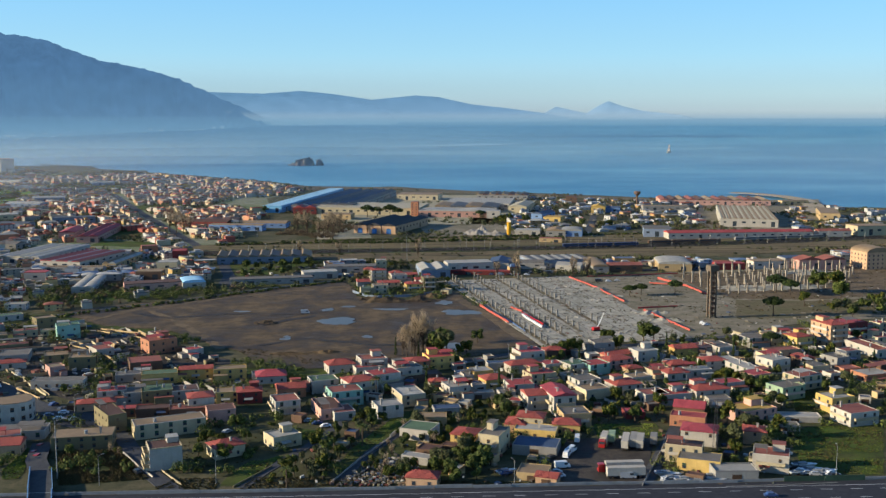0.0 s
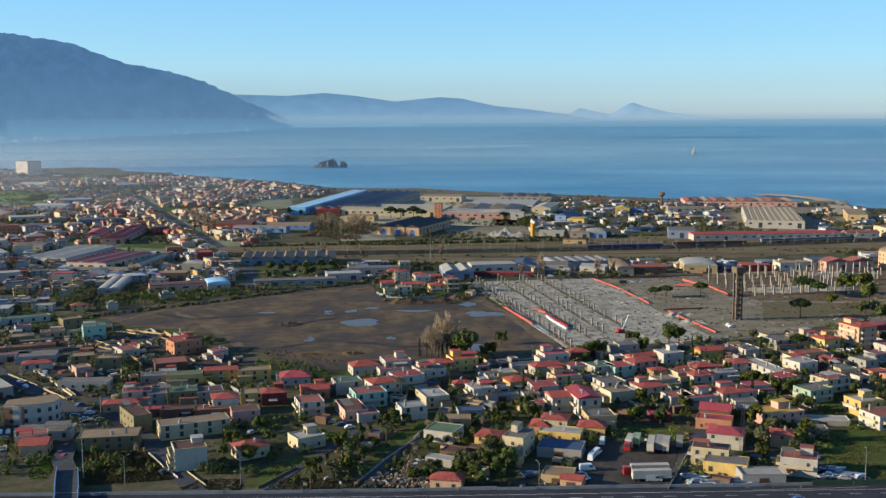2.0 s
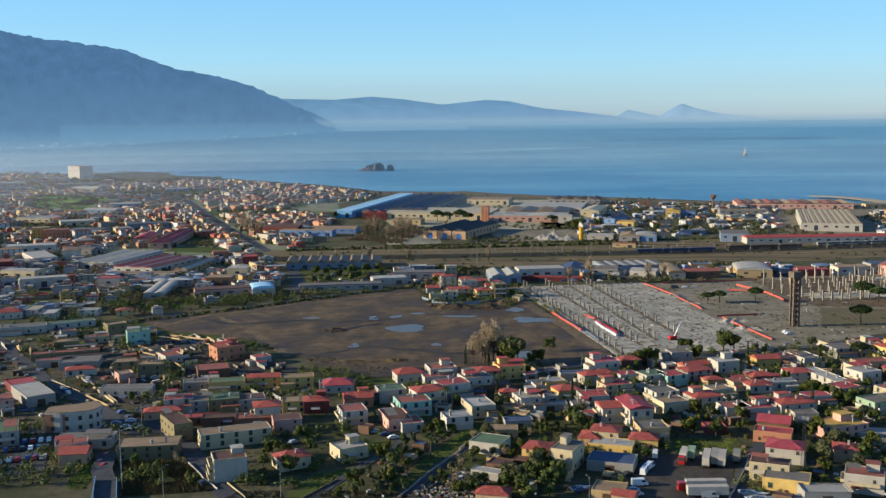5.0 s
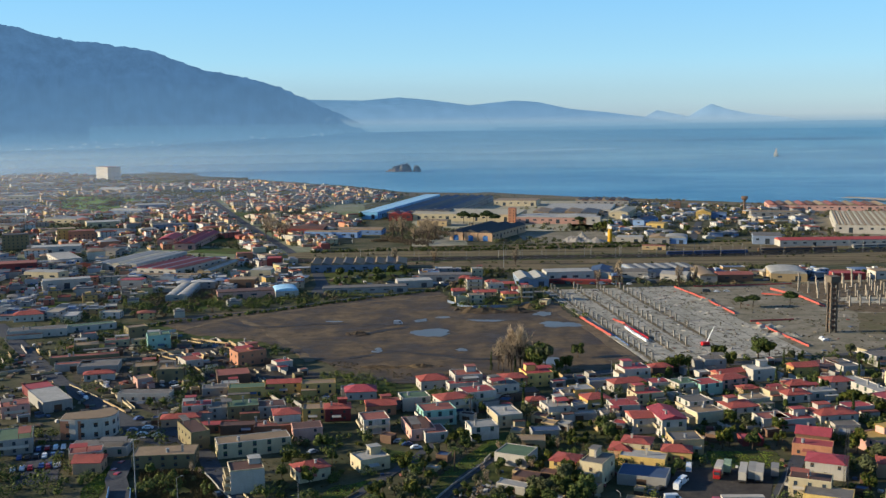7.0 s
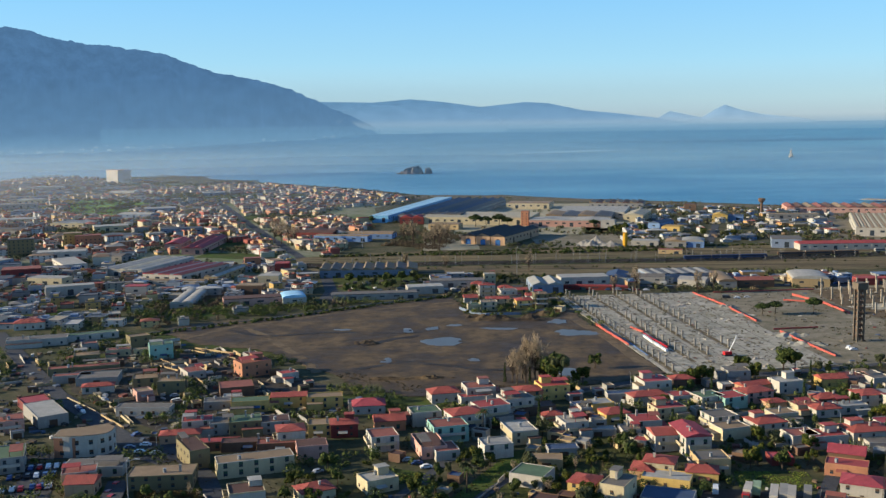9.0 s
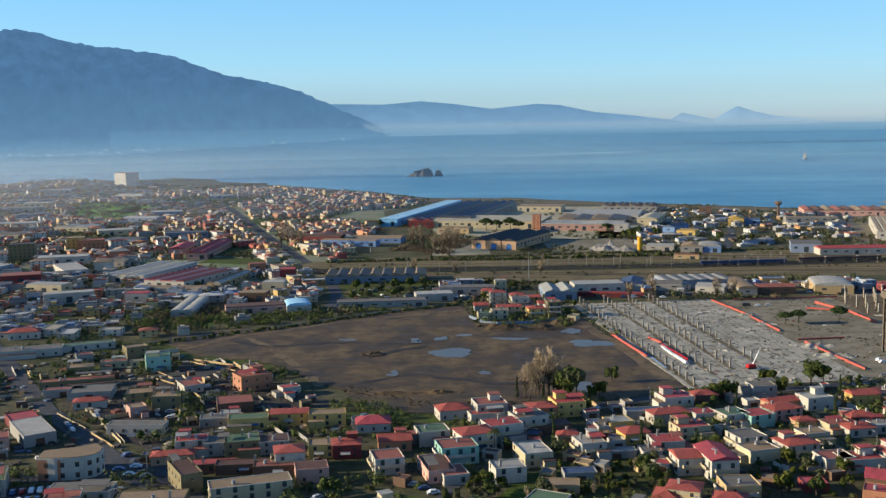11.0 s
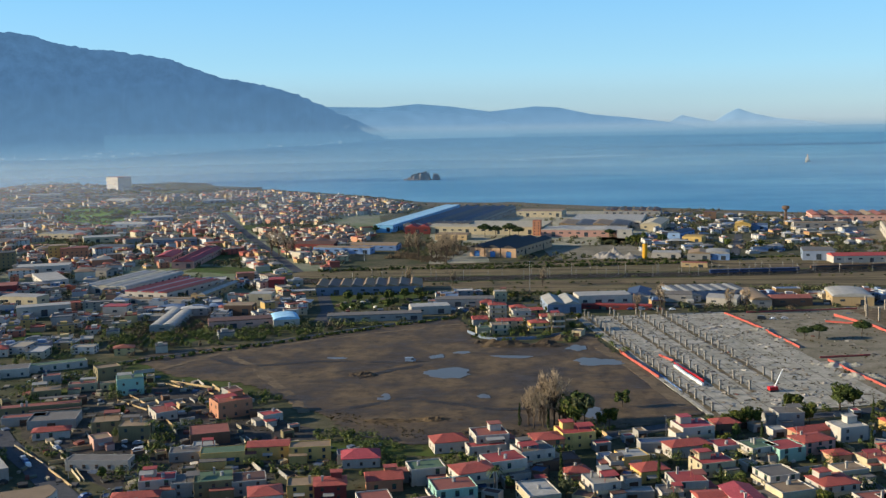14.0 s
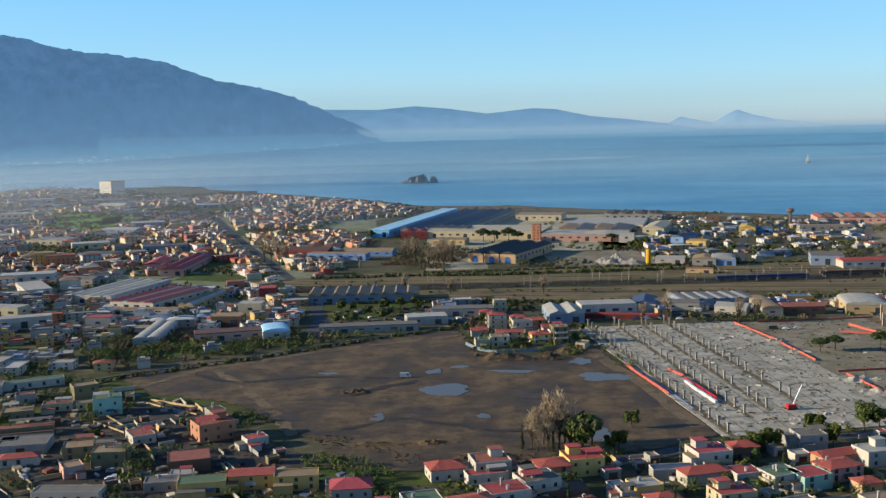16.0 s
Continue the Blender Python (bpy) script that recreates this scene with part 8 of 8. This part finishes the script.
for i, (x, y, rx, ry, h) in enumerate([(44.9, 1052.3, 22, 10, 6), (59.2, 1046.5, 16, 8, 4), (128.8, 617.9, 14, 9, 1.6), (133.9, 594.6, 14, 8, 1.4), (111.5, 704.4, 10, 8, 1.4), (116.9, 678.9, 10, 6, 1.2), (251.2, 716.7, 30, 14, 1.5),
                                       (220.8, 710.4, 40, 14, 1.3), (292.2, 783.1, 30, 20, 1.5)]):
    heap(x, y, rx, ry, h, CONCRETE if i < 2 else SLAB, "heap of broken pale concrete", i * 3.1)
for i, (x, y, rx, ry, h) in enumerate([(-33.3, 660.1, 22, 6, 2.2), (-14.8, 661.6, 16, 6, 2.4), (-44.8, 666.8, 12, 5, 2), (-3.6, 678.4, 12, 5, 2.2), (-22.2, 484.5, 14, 8, 2.2), (-36.6, 496.5, 16, 6, 1.6), (-76.3, 509.8, 18, 4, 1.2), (-59.3, 513.1, 14, 4, 1.2),
                                       (-103.5, 589.8, 10, 6, 1.4)]):
    heap(x, y, rx, ry, h, MUD, "mound of pushed-up dark earth", 20 + i * 2.3, "earth_mound")
for i, (x, y, s) in enumerate([(86.0, 548.5, 6), (100.0, 557.0, 7), (104.0, 545.1, 6), (92.8, 634.1, 6), (102.3, 606.0, 8), (89.2, 686.5, 6), (82.4, 710.1, 6), (114.2, 580.1, 6), (71.1, 735.5, 6)]):
    heap(x, y, s, s * .5, 0.9, CONCRETE, "scattered broken concrete blocks", 50 + i)

# ---------- railway ----------
TRACKBED = ground_mat("track_stones", (48, 42, 34), (56, 48, 38), (40, 35, 29), 0.05, 0.5)
STEEL = weathered("rail_steel", (120, 104, 92), 0.7, 0.5)
LINE = [(-224.3, 903.0), (-109.8, 914.0), (13.0, 929.2), (118.6, 941.5), (217.7, 958.9), (347.2, 989.9), (456.2, 1024.2)]
for off in (-12, -7.5, -3, 1.5, 6, 10.5):
    bm = bmesh.new()
    for (x0, y0), (x1, y1) in zip(LINE, LINE[1:]):
        d = Vector((x1 - x0, y1 - y0)).normalized()
        nrm = Vector((-d.y, d.x))
        for g in (-0.72, 0.72):
            a, b = Vector((x0, y0)) + nrm * (off + g), Vector((x1, y1)) + nrm * (off + g)
            q = [a + nrm * .07, b + nrm * .07, b - nrm * .07, a - nrm * .07]
            prism(bm, [(p.x, p.y) for p in q], 0.2, 0.45)
    road([(x + 0.5 * noise.noise((x * .05, off, 2.0)), y + off) for x, y in LINE], 3.3, 0.34, TRACKBED, "dark stone bed under a track", "track_bed")
    tagged(part("railway_track", bm, STEEL), "rusty steel railway track on brown ballast", "track", "railway tracks", "structure")


def along(f):
    """A place on the railway line, f from 0 to 1, and its bearing."""
    f *= len(LINE) - 1
    i = min(int(f), len(LINE) - 2)
    (x0, y0), (x1, y1) = LINE[i], LINE[i + 1]
    return x0 + (x1 - x0) * (f - i), y0 + (y1 - y0) * (f - i), math.degrees(math.atan2(y1 - y0, x1 - x0))


bm = bmesh.new()
tube(bm, (0, 0, -0.2), (0, 0, 8.2), 0.17, 0.12)
box(bm, -.05, -3.2, 6.3, .05, 0.05, 6.42)
tube(bm, (0, -3.0, 6.36), (0, 0, 7.8), 0.04, 0.04, 4)
box(bm, -.3, -.3, -.2, .3, .3, .3)
mast_mesh = mesh_of("catenary_mast", bm, WALL["grey"])
for off, f0, step, count in ((-9.0, 0.08, 0.031, 29), (3.8, 0.30, 0.043, 15), (14.0, 0.10, 0.037, 23)):
    for i in range(count):
        x, y, a = along(f0 + i * step + 0.004 * math.sin(i * 2.3))
        ob = new("catenary_mast", mast_mesh)
        ob.matrix_basis = pose(x, y, 0.2, 0, 0, a) @ pose(0, off, 0)
        tagged(ob, "grey steel overhead-line mast beside the tracks", "mast", "railway masts")
TRAIN_BLUE = weathered("train_blue", (52, 72, 112), 0.8, 0.5)
for f0, count, mat, off, word in [(0.515, 3, TRAIN_BLUE, -3, "dark blue passenger coach on the tracks"), (0.66, 3, WALL["brown"], 6, "brown goods wagon on the tracks"), (0.78, 4, WALL["grey"], 10.5, "grey goods wagon on the tracks")]:
    x, y, a = along(f0)
    for i in range(count):
        bm = bmesh.new()
        box(bm, -12, -1.4, 1.2, 12, 1.4, 3.9)
        bmesh.ops.bevel(bm, geom=bm.edges[:], offset=0.3, segments=2, affect='EDGES')
        c = part("railway_coach", bm, mat)
        c.matrix_basis = pose(x, y, 0.4, 0, 0, a) @ pose(i * 25, off, 0)
        tagged(c, word, "railway coach", "standing trains")
        bm = bmesh.new()
        box(bm, -11.2, -1.43, 2.4, 11.2, 1.43, 3.2)
        part("window_strip", bm, GLASS, c)
        for e in (-8.5, 8.5):
            bm = bmesh.new()
            box(bm, e - 1.6, -1.1, 0.02, e + 1.6, 1.1, 1.2)
            part("bogie", bm, DARK_METAL, c)

# ---------- lorries, cars, boats, poles ----------
def car_mesh(kind):
    bm = bmesh.new()
    L, W, H = (4.2, 1.75, 1.45) if kind == "car" else (5.4, 2.0, 2.4)
    prof = [(-L / 2, .3), (-L / 2, .85), (-L * .36, .92), (-L * .26, H), (L * .2, H), (L * .33, .95), (L / 2, .8), (L / 2, .3)] if kind == "car" else [(-L / 2, .35), (-L / 2, H), (L * .28, H), (L * .4, 1.3), (L / 2, 1.1), (L / 2, .35)]
    a = [bm.verts.new((x, -W / 2 + (.14 if z > 1.2 else 0), z)) for x, z in prof]
    b = [bm.verts.new((x, W / 2 - (.14 if z > 1.2 else 0), z)) for x, z in prof]
    bm.faces.new(a)
    bm.faces.new(b[::-1])
    for i in range(len(prof)):
        bm.faces.new((a[i], b[i], b[(i + 1) % len(prof)], a[(i + 1) % len(prof)]))
    bmesh.ops.recalc_face_normals(bm, faces=bm.faces)
    return bm, L, W, H


CAR_PAINTS = [Net(n) for n in ("paint_white", "paint_silver", "paint_black", "paint_blue", "paint_red")]
CAR_PAINTS = [k.done(srgb(c), 0.3, 0.0, 0.5) for k, c in zip(CAR_PAINTS, ((218, 218, 216), (150, 154, 158), (30, 32, 36), (50, 74, 120), (150, 34, 34)))]
CAR_WORD = ["white", "silver", "black", "blue", "red"]
bm = bmesh.new()
tube(bm, (0, -.1, .32), (0, .1, .32), .32, .32, 10)
WHEEL = mesh_of("wheel", bm, DARK_METAL)
CARS = {}
for kind in ("car", "van"):
    for i, paint in enumerate(CAR_PAINTS):
        bm, L, W, H = car_mesh(kind)
        body = mesh_of(kind, bm, paint)
        bm = bmesh.new()
        if kind == "car":
            box(bm, -L * .27, -W / 2 + .03, .98, L * .24, W / 2 - .03, 1.32)
        else:
            box(bm, L * .1, -W / 2 - .01, 1.35, L * .33, W / 2 + .01, 2.0)
        CARS[kind, i] = (body, mesh_of("side_window", bm, GLASS), L, W)


def car(x, y, rot, kind="car", paint=0, z=0.15):
    body, glass, L, W = CARS[kind, paint]
    ob = new(kind if kind == "van" else "car", body)
    ob.matrix_basis = pose(x, y, z, 0, 0, rot)
    shared("side_window", glass, ob, Matrix())
    for sx in (-.31, .31):
        for sy in (-.46, .46):
            shared("wheel", WHEEL, ob, pose(sx * L, sy * W, 0))
    return tagged(ob, f"parked {CAR_WORD[paint]} {'delivery van' if kind == 'van' else 'small car'} on the ground", kind, "parked vehicles")


for kind, x, y, rot, p in [("van", 42.0, 349.6, 70, 0), ("van", 44.4, 354.5, 60, 0), ("van", 38.9, 337.9, 10, 0), ("car", 36.2, 332.3, 0, 1), ("car", 36.7, 328.5, 20, 0), ("van", 48.3, 367.4, 80, 0), ("car", 36.1, 347.3, 40, 2), ("car", 33.1, 343.8, 30, 3), ("car", 18.9, 331.6, 20, 3),
                           ("car", 119.7, 332.2, 0, 0), ("car", 121.0, 330.5, 10, 1), ("car", 123.5, 329.3, -10, 1), ("car", 119.2, 336.1, 0, 2), ("car", 71.9, 325.0, 40, 1), ("car", -149.7, 362.0, 80, 4), ("car", -149.1, 395.5, 30, 0), ("car", -165.2, 417.5, 60, 3)]:
    car(x, y, rot, kind, p)
for kind, x, y, rot, p in [("car", -51.3, 389.5, 20, 3), ("car", -47.6, 385.7, 20, 0), ("car", -55.0, 392.6, 10, 1), ("car", 153.8, 580.6, 15, 0), ("car", 152.8, 585.6, 60, 0), ("car", -84.7, 378.7, 50, 1), ("car", -170.8, 475.0, 20, 1), ("car", -167.4, 466.4, 20, 0), ("van", -148.1, 465.9, 10, 0),
                           ("car", 128.6, 330.3, 30, 0), ("car", 129.7, 328.1, 0, 2), ("van", 59.6, 327.4, 0, 1), ("car", -199.8, 467.2, -40, 1), ("car", -183.3, 444.9, -40, 2), ("car", -156.5, 405.0, 10, 0), ("car", 220.0, 511.9, -80, 0), ("car", -106.4, 334.3, 130, 2)]:
    car(x, y, rot, kind, p)
rng = random.Random(8)
for i in range(26):
    x = -200 + i * 18 + rng.uniform(-6, 6)
    if rng.random() < 0.1:
        car(x, float(np.interp(x, [-420, -68, 145, 480], [299, 309, 316, 328])) + rng.choice((-5.4, 1.8, 5.4)), 2, "car", rng.randrange(5), 0.5)
for x, y, rot in [(-380.4, 741.3, 20), (-374.7, 745.8, 20), (-388.8, 764.1, 25), (-358.4, 730.6, 20), (-377.3, 728.3, 20), (-377.8, 759.5, 22), (-358.0, 741.5, 22)]:
    for j in range(4):
        car(x + j * 3.2, y + j * 2.4 + rng.uniform(-.5, .5), rot + 90, "car", rng.randrange(5), 0.02)
for x, y in [(117.6, 741.7), (144.1, 794.4), (40.3, 774.6), (53.3, 774.1), (71.5, 782.2), (172.1, 799.5), (200.4, 804.6), (253.6, 815.3)]:
    for j in range(3):
        car(x + j * 7, y + rng.uniform(-1, 1), rng.uniform(-6, 6), rng.choice(("car", "van")), rng.randrange(5))


def lorry(x, y, rot, trailer, cab, label, L=11.0):
    bm = bmesh.new()
    box(bm, -L / 2, -1.25, 1.15, L / 2, 1.25, 3.9)
    ob = part("lorry", bm, trailer)
    ob.matrix_basis = pose(x, y, 0.1, 0, 0, rot)
    tagged(ob, label, "lorry", "lorries in the yard")
    bm = bmesh.new()
    box(bm, -L / 2, -1.0, .7, L / 2, 1.0, 1.14)
    part("chassis", bm, DARK_METAL, ob)
    if cab:
        bm = bmesh.new()
        box(bm, -L / 2 - 2.6, -1.22, .5, -L / 2 - .3, 1.22, 3.3)
        bmesh.ops.bevel(bm, geom=bm.edges[:], offset=0.15, segments=1, affect='EDGES')
        c = part("cab", bm, cab, ob)
        bm = bmesh.new()
        box(bm, -L / 2 - 2.64, -1.0, 1.9, -L / 2 - 2.55, 1.0, 2.9)
        part("windscreen", bm, GLASS, c)
    for u in (-L * .42, L * .25, L * .36):
        for s in (-1.05, 1.05):
            ob2 = shared("wheel", WHEEL, ob, pose(u, s, 0) @ Matrix.Diagonal((1.55, 1.4, 1.55, 1)))


lorry(59.4, 333.5, 4, WALL["white"], CAR_PAINTS[4], "white box lorry with a red cab, parked", 13)
lorry(59.0, 328.0, 4, WALL["white"], None, "white box trailer parked in the yard", 13)
lorry(57.9, 363.8, 72, WALL["white"], CAR_PAINTS[4], "pale lorry with a red cab, parked", 8)
lorry(65.1, 360.4, 75, WALL["white"], None, "white box trailer parked in the yard", 11)
lorry(68.3, 361.6, 75, WALL["grey"], None, "grey box trailer parked in the yard", 10)
lorry(70.5, 360.3, 75, WALL["white"], None, "white box trailer parked in the yard", 10)
lorry(60.9, 365.8, 75, WALL["green"], None, "dark green skip lorry body", 6)
lorry(76.0, 362.8, 75, WALL["grey"], None, "grey box van body", 6)

TARP = weathered("boat_cover", (74, 96, 124), 0.7)
bm = bmesh.new()
st = [(-3.6, .9), (-3.2, 1.15), (1, 1.15), (3, .6), (4.2, 0)]
dk = [bm.verts.new((x, w, 1.2)) for x, w in st] + [bm.verts.new((x, -w, 1.2)) for x, w in st[:-1][::-1]]
kl = [bm.verts.new((v.co.x * .8, v.co.y * .4, .3)) for v in dk]
bm.faces.new(dk)
for i in range(len(dk)):
    bm.faces.new((kl[i], kl[(i + 1) % len(dk)], dk[(i + 1) % len(dk)], dk[i]))
box(bm, -1.6, -.7, 1.2, .8, .7, 1.75, 1)
box(bm, -3.0, -.8, 1.2, -1.7, .8, 1.45, 2)
box(bm, -2.5, -.2, -.2, 2.0, .2, .4)
BOAT = mesh_of("motor_boat", bm, WHITE_PAINT, GALV, TARP)
for x, y, r in [(73.6, 325.5, 12), (78.2, 324.4, 4), (73.4, 329.9, -14), (82.8, 326.4, 18), (87.9, 326.8, 8), (82.6, 322.7, -6), (19.0, 332.7, 20), (122.7, 337.8, 5), (123.6, 333.2, 0), (125.2, 330.4, -8), (128.1, 331.4, 10), (87.0, 323.6, 0), (118.2, 330.5, 15)]:
    ob = new("motor_boat", BOAT)
    ob.matrix_basis = pose(x, y, 0.1, 0, 0, r) @ Matrix.Diagonal(((1.2, 1.15, 1.0, 1) if x > 60 and r < 9 else (1, 1, 1, 1)))
    tagged(ob, "white motor boat stored on land", "boat", "boats stored on land")

bm = bmesh.new()
tube(bm, (0, 0, -.2), (0, 0, 10), .11, .06)
tube(bm, (0, 0, 9.9), (1.6, 0, 10.4), .05, .04, 5)
box(bm, 1.3, -.15, 10.3, 2.1, .15, 10.45)
LAMP = mesh_of("street_lamp", bm, GALV)
for i, (x, y, s) in enumerate([(-131.7, 329.4, 2.0), (-115.6, 322.8, 1.0), (129.4, 326.5, 1.1), (104.3, 428.4, 1.0), (77.4, 479.6, .9), (-39.1, 471.6, .9), (32.0, 492.3, .9), (-26.7, 852.2, 2.2), (-183.2, 1031.7, 2.2), (-179.7, 435.4, 1.0), (-149.1, 397.0, 1.0), (-77.3, 323.0, .9), (20.9, 319.8, .9)]):
    ob = new("street_lamp", LAMP)
    ob.matrix_basis = pose(x, y, 0.1, 0, 0, 40 * i) @ Matrix.Diagonal((s, s, s, 1))
    tagged(ob, "slim grey steel lamp post beside the road", "street lamp", "lamp posts")
bm = bmesh.new()
for sx, sy in ((-1, -1), (1, -1), (1, 1), (-1, 1)):
    tube(bm, (sx * .8, sy * .8, -.2), (sx * .3, sy * .3, 22), .07, .05, 4)
for i in range(9):
    w = .8 - .5 * i / 9
    for q in range(4):
        a, b = ((-1, -1), (1, -1), (1, 1), (-1, 1))[q], ((1, -1), (1, 1), (-1, 1), (-1, -1))[q]
        tube(bm, (a[0] * w, a[1] * w, i * 2.4), (b[0] * w * .9, b[1] * w * .9, i * 2.4 + 2.4), .04, .04, 3)
mast = part("lattice_mast", bm, DARK_METAL)
mast.matrix_basis = pose(94.0, 346.0, 0)
tagged(mast, "slender steel lattice radio mast beside a house", "mast")

# crane and machines on the slab, vehicle in the field
bm = bmesh.new()
box(bm, -2, -1.2, .5, 2, 1.2, 2.2)
crane = part("mobile_crane", bm, RED_PAINT)
crane.matrix_basis = pose(87.1, 565.0, 0.35, 0, 0, 20)
tagged(crane, "small red demolition crane with a pale boom", "crane")
bm = bmesh.new()
tube(bm, (1, 0, 2), (5, 0, 10), .3, .2, 5)
part("boom", bm, WHITE_PAINT, crane)
for s in (-1, 1):
    bm = bmesh.new()
    box(bm, -2.2, s * 1.2 - .3, -.02, 2.2, s * 1.2 + .3, .7)
    part("track", bm, DARK_METAL, crane)
car(-84.0, 618.5, 4, "van", 1, 0.3)

rng = random.Random(21)
for x, y, rot, n in [(-184.0, 376.1, 20, 6), (-183.6, 366.5, 20, 6), (-179.7, 354.6, 20, 6), (-174.1, 357.8, 20, 4)]:
    for j in range(n):
        if rng.random() < 0.85:
            car(x - 6 + j * 2.7, y + rng.uniform(-.4, .4) + j * 0.9, rot + 90, "car", rng.randrange(5), 0.1)
for x, y, rot in [(-206.6, 454.6, 130), (-203.6, 450.9, 130), (-200.7, 447.2, 125), (-161.4, 401.4, 20), (-155.4, 396.5, 10), (-151.5, 398.1, 30), (-149.1, 354.2, 80), (-146.5, 350.4, 80)]:
    car(x, y, rot, "car", rng.randrange(5), 0.15)
